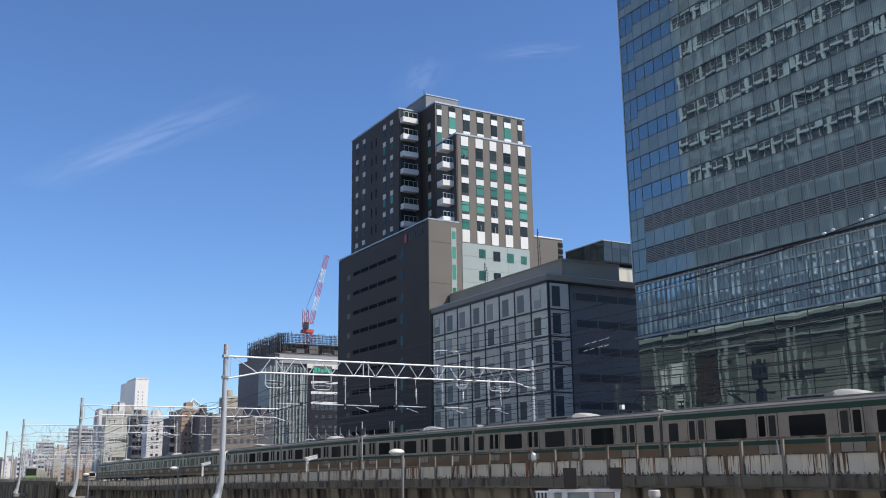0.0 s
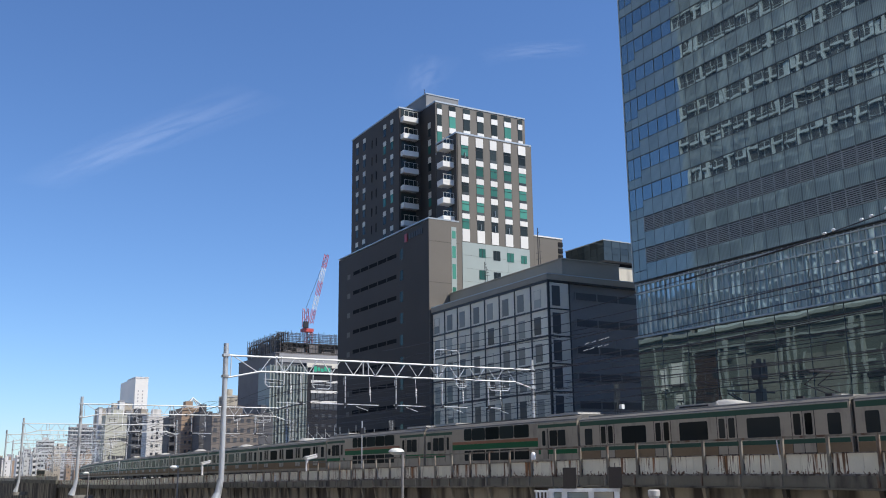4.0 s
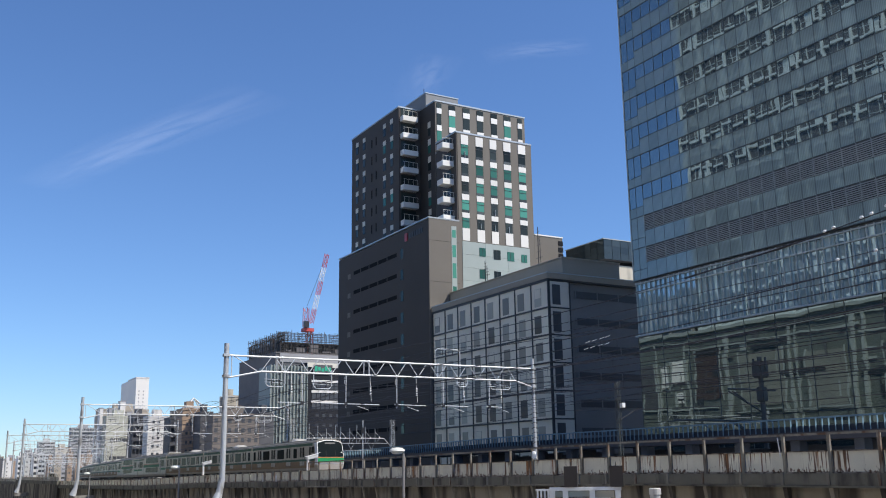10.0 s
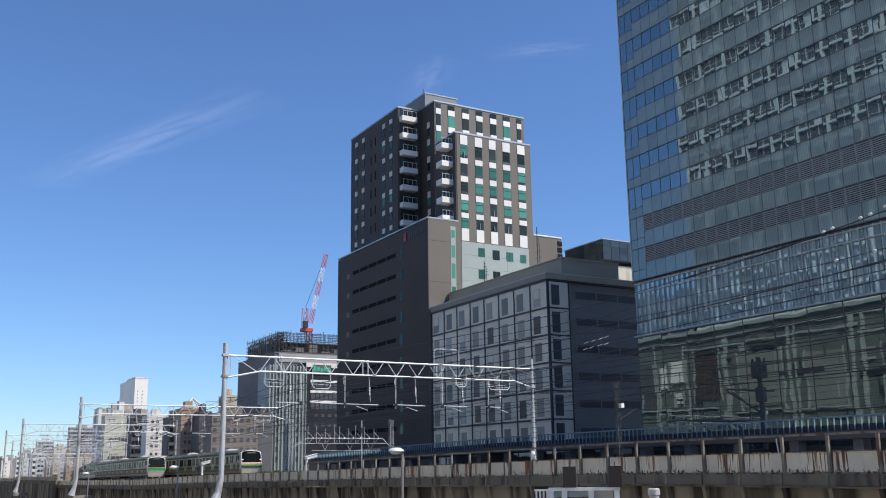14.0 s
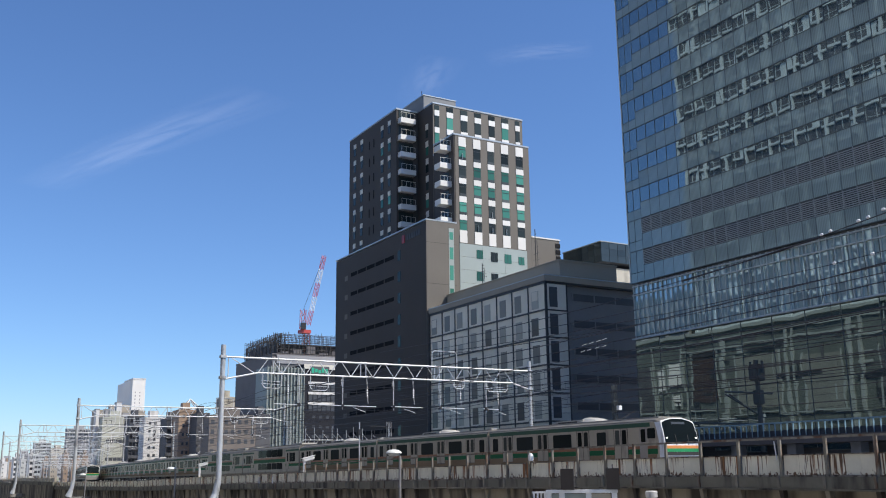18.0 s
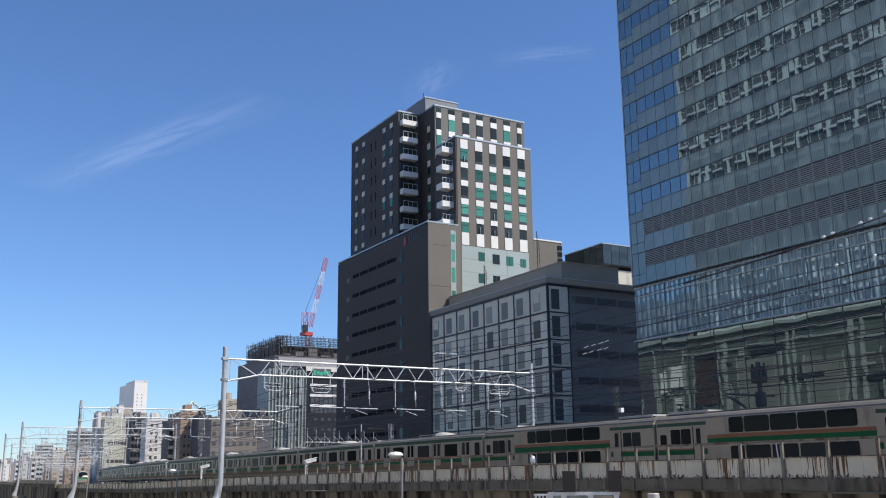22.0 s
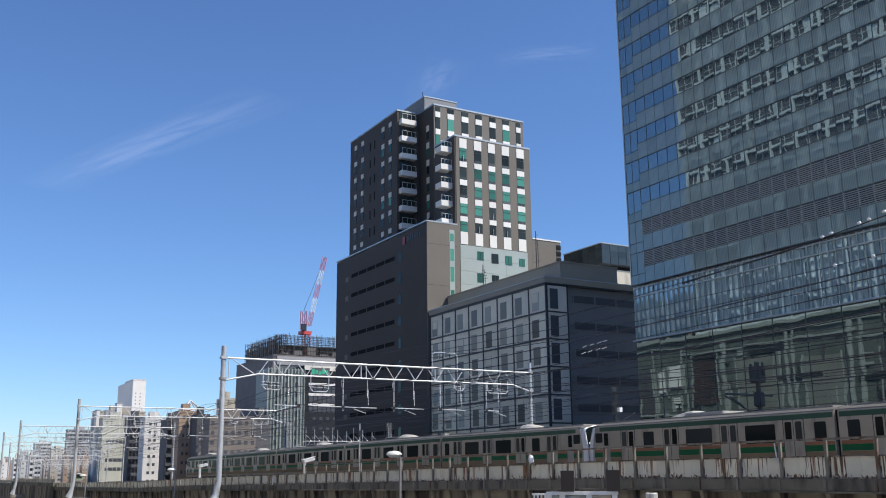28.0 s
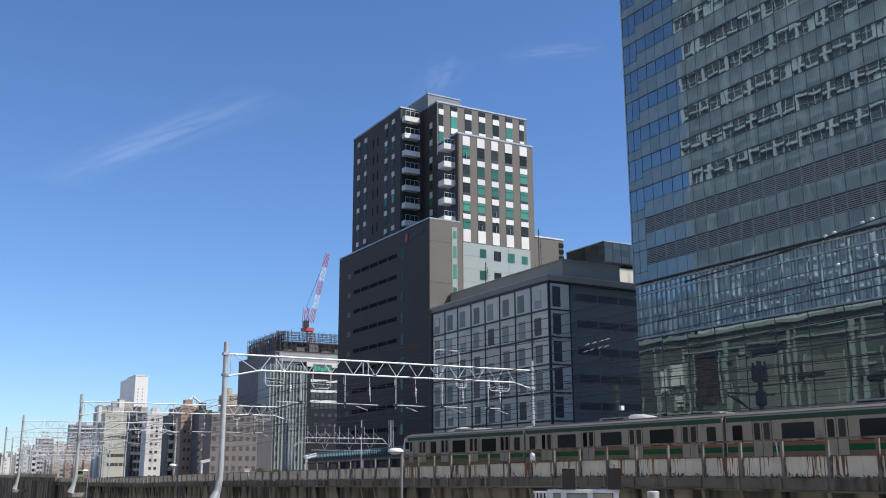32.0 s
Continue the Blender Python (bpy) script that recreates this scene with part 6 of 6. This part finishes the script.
for x in (54.0, 57.8, 61.0):
    bm = bmesh.new()
    add_rod(bm, (x - 0.5, 0, 3.6), (x, 0, 2.7), 0.026)
    add_rod(bm, (x + 0.5, 0, 3.6), (x, 0, 2.7), 0.026)
    add_rod(bm, (x - 2.0, 0, 2.65), (x + 1.8, 0, 2.6), 0.032)
    part("registration_arm", bm, GALV, portal)

# solid dark mast with arms, added for a reflection in the tower glass
m2 = thing("braced_mast", "dark braced mast standing in for one mirrored in the glass", "mast", (68.3, 61.7, 0))
rod("pole", (0, 0, 0), (0, 0, Z + 9.4), 0.22, DULL_STEEL, m2, n=10)
for z, reach in ((3.3, 8.0), (6.0, 3.0)):
    rod("cross_arm", (-0.82 * reach, 0.57 * reach, Z + z + 0.6), (1.0, -0.7, Z + z + 0.35), 0.09, DULL_STEEL, m2)
    rod("arm_brace", (0, 0, Z + z - 1.6), (-2.4, 1.7, Z + z + 0.4), 0.08, DULL_STEEL, m2)
    rod("arm_brace", (-1.2, 0.85, Z + z - 0.5), (-2.1, 1.5, Z + z + 0.4), 0.06, DULL_STEEL, m2)
rod("arm_brace", (-3.4, 2.4, Z + 2.2), (-4.6, 3.2, Z + 3.8), 0.07, DULL_STEEL, m2)
rod("arm_brace", (-3.4, 2.4, Z + 2.2), (-2.4, 1.7, Z + 3.8), 0.07, DULL_STEEL, m2)
blk("switch_box", (-0.55, -0.55, Z + 7.5), (0.55, 0.55, Z + 9.0), DULL_STEEL, m2, bevel=0.12)
blk("relay_box", (-0.35, -0.4, Z + 5.4), (0.35, 0.4, Z + 6.7), DULL_STEEL, m2, bevel=0.08)
for dy in (-0.7, 0.7):
    rod("bushing", (0, dy, Z + 8.2), (0, dy, Z + 9.3), 0.11, DULL_STEEL, m2)

# relay cabinet and shrubs on the far edge of the viaduct
cab_box = thing("relay_cabinet", "pale grey relay cabinet on the viaduct edge", "cabinet", (48.9, 147.0, DECK_Z + bend(147)[1]))
blk("body", (-0.4, -1.0, 0.0), (0.4, 1.0, 1.5), OFFICE_PALE, cab_box, bevel=0.03)
blk("roof", (-0.5, -1.1, 1.5), (0.5, 1.1, 1.58), WHITE, cab_box)
for e in (-0.5, 0.5):
    blk("door", (-0.43, e - 0.45, 0.1), (-0.4, e + 0.45, 1.4), WHITE_PANEL, cab_box)
_rng = random.Random(23)
for sx, sy, sh in ((48.4, 138.5, 1.5), (48.8, 135.5, 1.2), (48.2, 131.0, 1.3)):
    sb = thing("shrub", "small green shrub beside the tracks", "shrub", (sx, sy, DECK_Z + bend(sy)[1]), group="shrubs on the viaduct")
    bm = bmesh.new()
    for k in range(5):
        add_rod(bm, (0, 0, 0), (_rng.uniform(-0.5, 0.5), _rng.uniform(-0.8, 0.8), sh * _rng.uniform(0.6, 0.9)), 0.03, 5, 0.01)
    part("stems", bm, POST, sb)
    vs, fs = [], []
    for k in range(420):
        c = Vector((_rng.gauss(0, 0.4), _rng.gauss(0, 0.75), sh * _rng.uniform(0.15, 1.05)))
        u = Vector((_rng.uniform(-1, 1), _rng.uniform(-1, 1), _rng.uniform(-1, 1))).normalized() * 0.11
        v = u.cross(Vector((_rng.uniform(-1, 1), _rng.uniform(-1, 1), 1.0))).normalized() * 0.06
        b0 = len(vs)
        vs += [c - u, c + v, c + u, c - v]
        fs.append((b0, b0 + 1, b0 + 2, b0 + 3))
    me = bpy.data.meshes.new("leaves")
    me.from_pydata(vs, [], fs)
    me.materials.append(LEAF)
    lv = new("leaves", me)
    lv.parent = sb
    lv["kind"] = "stuff"

# ---- feeder with white clamps over the tracks ----
feeder = thing("clamped_feeder", "dark feeder cable with white insulator clamps", "cable")
bm = bmesh.new()
cable(bm, [(33, 67.2, Z + 8.95), (33, 52, Z + 8.55), (33, 40, Z + 8.6), (33, 28, Z + 9.06), (33, 22.7, Z + 9.54), (33, 9.3, Z + 10.8)], 0.022)
part("upper_cable", bm, WIRE, feeder)
bm = bmesh.new()
cable(bm, [(33.3, 60, Z + 8.3), (33.3, 40, Z + 7.95), (33.3, 25.5, Z + 8.07), (33.3, 9.3, Z + 8.6)], 0.016)
part("lower_cable", bm, WIRE, feeder)
bm = bmesh.new()
cable(bm, [(33, 34, Z + 8.78), (33, 25.8, Z + 9.22)], 0.032)
part("splice_sleeve", bm, DARKSTEEL, feeder)
for x, y, z in ((33, 25.75, 9.32), (33, 25.3, 9.38), (33, 23.95, 9.5), (33, 23.5, 9.55), (33, 22.8, 9.7), (33.3, 25.5, 8.1), (33.3, 23.7, 8.13)):
    bm = bmesh.new()
    bmesh.ops.create_uvsphere(bm, u_segments=10, v_segments=7, radius=0.065, matrix=pose(x, y, Z + z) @ Matrix.Diagonal((1, 1.5, 1, 1)))
    part("insulator", bm, PORCELAIN, feeder)

# ---- things along the parapet and the street ----
def camera_post(x, y, z, label):
    t = thing("trackside_camera", label, "camera", (x, y, z), group="trackside cameras")
    rod("post", (0, 0, -1.2), (0, 0, 0.5), 0.09, WHITE_PANEL, t, n=8)
    bm = bmesh.new()
    add_box(bm, (-0.12, -0.16, -0.1), (0.66, 0.16, 0.1))
    bmesh.ops.bevel(bm, geom=bm.edges[:], offset=0.05, segments=2, affect="EDGES")
    h = part("housing", bm, WHITE_PANEL, t, loc=(0, 0, 0.34))
    h.rotation_euler = (0, radians(-14), 0)
    bm = bmesh.new()
    add_box(bm, (-0.15, -0.18, 0.104), (0.7, 0.18, 0.128))
    hood = part("sun_hood", bm, WHITE_PANEL, t, loc=(0, 0, 0.34))
    hood.rotation_euler = (0, radians(-14), 0)
    return t



camera_post(22.8, 56.9, Z + 0.36, "white camera housing on a short post")
camera_post(22.8, 79.6, Z + 0.26, "white camera housing on a short post")
lamp = thing("marker_lamp", "small white marker lamp on the fence", "lamp", (22.4, 32.05, Z + 0.3))
bm = bmesh.new()
lathe(bm, [(0.07, 0), (0.1, 0.04), (0.105, 0.2), (0.07, 0.28), (0.02, 0.3)], 10)
part("shade", bm, WHITE, lamp)
rod("bracket", (0.05, 0, 0.02), (0.24, 0.02, -0.1), 0.02, POST, lamp)

pole = thing("slim_pole", "slim white pole fixed to the fence", "pole", (22.5, 19.88, Z))
rod("tube", (0, -0.03, 0.16), (0, 0.03, 0.7), 0.018, WHITE_PANEL, pole, n=8)
rod("clip", (0, -0.02, 0.3), (0.06, -0.08, 0.3), 0.015, POST, pole)

post = thing("signal_post", "slim dark steel post with a white box beside the tracks", "post", (24.0, 51.5, Z))
rod("tube", (0, 0, -1.4), (0, 0, 2.75), 0.035, GALV, post, n=8)
blk("box", (-0.12, -0.1, -0.38), (-0.04, 0.1, -0.02), WHITE_PANEL, post, "small white box")
blk("head", (-0.09, -0.09, 2.0), (0.09, 0.09, 2.35), DARKSTEEL, post)

# sign frame over the street
sg = thing("sign_frame", "white steel sign frame with two dark boxes", "sign frame", (9.9, 13.4, 0))
ax, ay = 0.77, -0.64         # along the frame
def at(u, v, z):
    return (ax * u - ay * v, ay * u + ax * v, z)


def beam(name, u0, u1, z0, z1, v0, v1, material, label=""):
    bm = bmesh.new()
    add_box(bm, (u0, v0, z0), (u1, v1, z1), Matrix.Rotation(math.atan2(ay, ax), 4, "Z"))
    return part(name, bm, material, sg, label)


for u in (-0.16, 0.06, 0.50, 0.92):
    beam("post", u - 0.045, u + 0.045, 0, Z - 0.36, -0.05, 0.05, WHITE)
beam("top_beam", -0.2, 0.98, Z - 0.40, Z - 0.345, -0.07, 0.07, WHITE)
beam("middle_beam", -0.1, 0.8, Z - 0.56, Z - 0.52, -0.05, 0.05, WHITE)
beam("panel", -0.12, 0.5, Z - 0.50, Z - 0.41, 0.02, 0.05, PALE_METAL)
beam("panel", 0.55, 0.86, Z - 0.52, Z - 0.41, 0.02, 0.05, CREAM)
for k in range(4):
    beam("rung", -0.42 + 0.06 * k, -0.39 + 0.06 * k, Z - 0.62, Z - 0.39, -0.03, 0.0, WHITE)
beam("rung_bar", -0.44, -0.2, Z - 0.40, Z - 0.37, -0.04, 0.02, WHITE)
for u in (0.05, 0.80):
    b = beam("dark_box", u, u + 0.215, Z - 0.345, Z - 0.005, -0.1, 0.1, BLACK, "dark brown equipment box")
    beam("stem", u + 0.1, u + 0.115, Z - 0.005, Z + 0.06, -0.01, 0.01, DARKSTEEL)
bollard = thing("vent_pipe", "white capped vent pipe", "pipe", (11.4, 12.8, 0))
bm = bmesh.new()
lathe(bm, [(0.085, 0), (0.085, Z - 0.50), (0.1, Z - 0.49), (0.1, Z - 0.40), (0.085, Z - 0.385)], 16)
part("pipe", bm, WHITE, bollard)

# short white marker posts on the parapet
for _y in (64.3, 61.7):
    mk = thing("marker_post", "short white marker post on the parapet", "post", (22.53, _y, Z + edge_drop(_y)), group="marker posts")
    rod("tube", (0, 0, -0.4), (0, 0.02, 0.1), 0.045, WHITE_PANEL, mk, n=8)
    rod("cap", (0, 0.02, 0.1), (0, 0.02, 0.13), 0.055, GALV, mk, n=8)

# ---- aerials on the roofs, hardware on the wires ----
def aerial(name, x, y, z, h, label):
    t = thing(name, label, "aerial", (x, y, z), group="roof aerials")
    rod("mast", (0, 0, 0), (0, 0, h), 0.07, DARKSTEEL, t)
    rod("mast", (0.5, 0, 0), (0.35, 0, h * 0.8), 0.05, DARKSTEEL, t)
    for k in range(5):
        rod("crossbar", (-0.5 + 0.1 * k, 0, h * (0.45 + 0.11 * k)), (0.9 - 0.15 * k, 0, h * (0.5 + 0.11 * k)), 0.04, DARKSTEEL, t)
    return t


aerial("roof_aerial", 85.6, 135.0, Z + 29.7, 4.4, "dark steel aerial on the office roof")
aerial("roof_aerial", 93.9, 131.0, Z + 29.9, 10.2, "dark steel aerial on the office roof")
clamp = thing("wire_clamps", "pale insulators hanging from the crossing wires", "insulators", (47.6, 59, Z))
for k, (y, z) in enumerate(((1.5, 9.5), (0.6, 9.55), (-0.3, 9.6), (-1.0, 9.65), (1.7, 9.0), (0.9, 9.05), (-0.1, 9.1), (-0.9, 9.12))):
    rod("insulator", (0, y, z), (0, y - 0.5, z + 0.06), 0.03, PORCELAIN, clamp)
rod("hanger", (0, -0.4, 8.2), (0, -0.4, 9.7), 0.02, WIRE, clamp)

# ---- thin high clouds ----
def wisp_material(strength):
    m = bpy.data.materials.new("cirrus")
    m.use_nodes = True
    n, l = m.node_tree.nodes, m.node_tree.links
    n.remove(n["Principled BSDF"])
    tc = n.new("ShaderNodeTexCoord")
    mp, no = n.new("ShaderNodeMapping"), n.new("ShaderNodeTexNoise")
    mp.inputs["Scale"].default_value = (2.2, 3.2, 1)
    no.inputs["Scale"].default_value, no.inputs["Detail"].default_value, no.inputs["Distortion"].default_value = 1.6, 4, 0.8
    l.new(tc.outputs["UV"], mp.inputs[0])
    l.new(mp.outputs[0], no.inputs[0])
    sep = n.new("ShaderNodeSeparateXYZ")
    l.new(tc.outputs["UV"], sep.inputs[0])

    def op(kind, a, b):
        q = n.new("ShaderNodeMath")
        q.operation, q.use_clamp = kind, True
        for k, v in enumerate((a, b)):
            if isinstance(v, (int, float)):
                q.inputs[k].default_value = v
            else:
                l.new(v, q.inputs[k])
        return q.outputs[0]

    def hump(v):
        """1 in the middle, 0 at both ends."""
        p = op("MULTIPLY", v, op("SUBTRACT", 1.0, v))
        return op("MULTIPLY", p, 4.0)
    shape = op("MULTIPLY", op("POWER", hump(sep.outputs[0]), 0.7), op("POWER", hump(sep.outputs[1]), 1.6))
    dens = op("MULTIPLY", shape, op("SUBTRACT", no.outputs["Fac"], 0.26))
    alpha = op("MULTIPLY", dens, strength)
    tr, tl, mx = n.new("ShaderNodeBsdfTransparent"), n.new("ShaderNodeBsdfTranslucent"), n.new("ShaderNodeMixShader")
    tl.inputs[0].default_value = (0.9, 0.92, 0.95, 1)
    l.new(alpha, mx.inputs[0])
    l.new(tr.outputs[0], mx.inputs[1])
    l.new(tl.outputs[0], mx.inputs[2])
    l.new(mx.outputs[0], n["Material Output"].inputs[0])
    return m


CIRRUS = wisp_material(0.16), wisp_material(0.1)
CLOUDS = []


def wisp(p, q, width, label, cirrus):
    """A thin level sheet of ice cloud from p to q."""
    p, q = Vector(p), Vector(q)
    c = (p + q) / 2
    d = (q - p)
    s = Vector((-d.y, d.x, 0)).normalized() * width
    me = bpy.data.meshes.new("cirrus_cloud")
    n = 12
    verts, faces, uv = [], [], []
    for i in range(n + 1):
        for j in range(5):
            u, v = i / n, j / 4
            w = p + d * u + s * (v - 0.5) + Vector((0, 0, 6 * math.sin(5 * u)))
            verts.append(w - c)
    for i in range(n):
        for j in range(4):
            faces.append((i * 5 + j, (i + 1) * 5 + j, (i + 1) * 5 + j + 1, i * 5 + j + 1))
    me.from_pydata(verts, [], faces)
    layer = me.uv_layers.new(name="UVMap")
    for loop in me.loops:
        i, j = divmod(loop.vertex_index, 5)
        layer.data[loop.index].uv = (i / n, j / 4)
    me.materials.append(cirrus)
    ob = tagged(new("cirrus_cloud", me), label, "cloud", group="thin high clouds")
    CLOUDS.append((ob, c))


wisp((340, 3200, 900), (720, 2080, 900), 210, "thin white streak of high cloud", CIRRUS[0])
wisp((1085, 1690, 900), (1245, 1510, 900), 110, "faint white wisp of high cloud", CIRRUS[1])
wisp((1065, 2000, 900), (985, 1700, 900), 130, "faint white wisp of high cloud", CIRRUS[1])


def drift():
    for ob, c in CLOUDS:
        walk(ob, [(0.0, pose(c.x - 14, c.y + 8, c.z)), (32.0, pose(c.x + 22, c.y - 12, c.z))])


# ---- parapet fence, piece by piece ----
fence = thing("parapet_fence", "rusty steel parapet fence with grey panels", "fence", kind="structure")
STEP = 1.582
far_panels = bmesh.new()
for k in range(0, 142):
    y = 10.29 + STEP * k
    dx, dz = bend(y)
    dz += edge_drop(y)
    top = 0.8 if y < 57 else 0.36
    for j in range(3):
        ya, yb = y + 0.056 + 0.4913 * j, y + 0.056 + 0.4913 * j + 0.486
        lo, hi = (22.636 + dx, ya, Z - 0.26 + dz), (22.65 + dx, yb, Z + 0.285 + dz + 0.012 * ((k * 7 + j * 3) % 3))
        if k < 94:
            blk("panel", lo, hi, PANEL, fence)
        else:
            add_box(far_panels, lo, hi)
    blk("post", (22.545 + dx, y - 0.045, Z - 0.62 + dz), (22.61 + dx, y + 0.045, Z + top + dz), POST, fence)
    if y < 55:
        blk("top_rail", (22.54 + dx, y + 0.05, Z + 0.74 + dz), (22.59 + dx, y + STEP - 0.05, Z + 0.80 + dz), POST, fence)
    if y < 66:
        blk("post_foot", (22.39, y - 0.045, Z - 0.62 + dz), (22.437, y + 0.045, Z - 0.27 + dz), POST, fence)
    if y < 120:
        blk("panel_cap", (22.59 + dx, y + 0.05, Z + 0.288 + dz), (22.66 + dx, y + STEP - 0.05, Z + 0.318 + dz), RUSTY_LIP, fence)
    blk("bottom_lip", (22.56 + dx, y + 0.05, Z - 0.30 + dz), (22.66 + dx, y + STEP - 0.05, Z - 0.262 + dz), RUSTY_LIP, fence)
    if y < 130:
        b = bmesh.new()
        v = [b.verts.new(p) for p in ((22.47, y - 0.07, Z - 0.685), (22.66, y - 0.07, Z - 0.685), (22.66, y - 0.07, Z - 1.6), (22.47, y + 0.07, Z - 0.685), (22.66, y + 0.07, Z - 0.685), (22.66, y + 0.07, Z - 1.6))]
        for f in ((0, 1, 2), (5, 4, 3), (0, 3, 4, 1), (1, 4, 5, 2), (2, 5, 3, 0)):
            b.faces.new([v[i] for i in f])
        part("bracket", b, WALL_OLD, fence, loc=(dx, 0, dz))
far_posts = bmesh.new()
for k in range(125):
    y = 153 + 1.5 * k
    z = Z - 0.25 + bend(152 + 50 * int((y - 152) / 50))[1]
    add_box(far_panels, (22.62, y + 0.07, z - 0.26), (22.65, y + 1.43, z + 0.29))
    add_box(far_posts, (22.56, y - 0.06, z - 0.6), (22.61, y + 0.06, z + 0.62))
part("branch_posts", far_posts, POST, fence)["kind"] = "stuff"
part("far_panels", far_panels, PANEL_FAR, fence)["kind"] = "stuff"


motions()
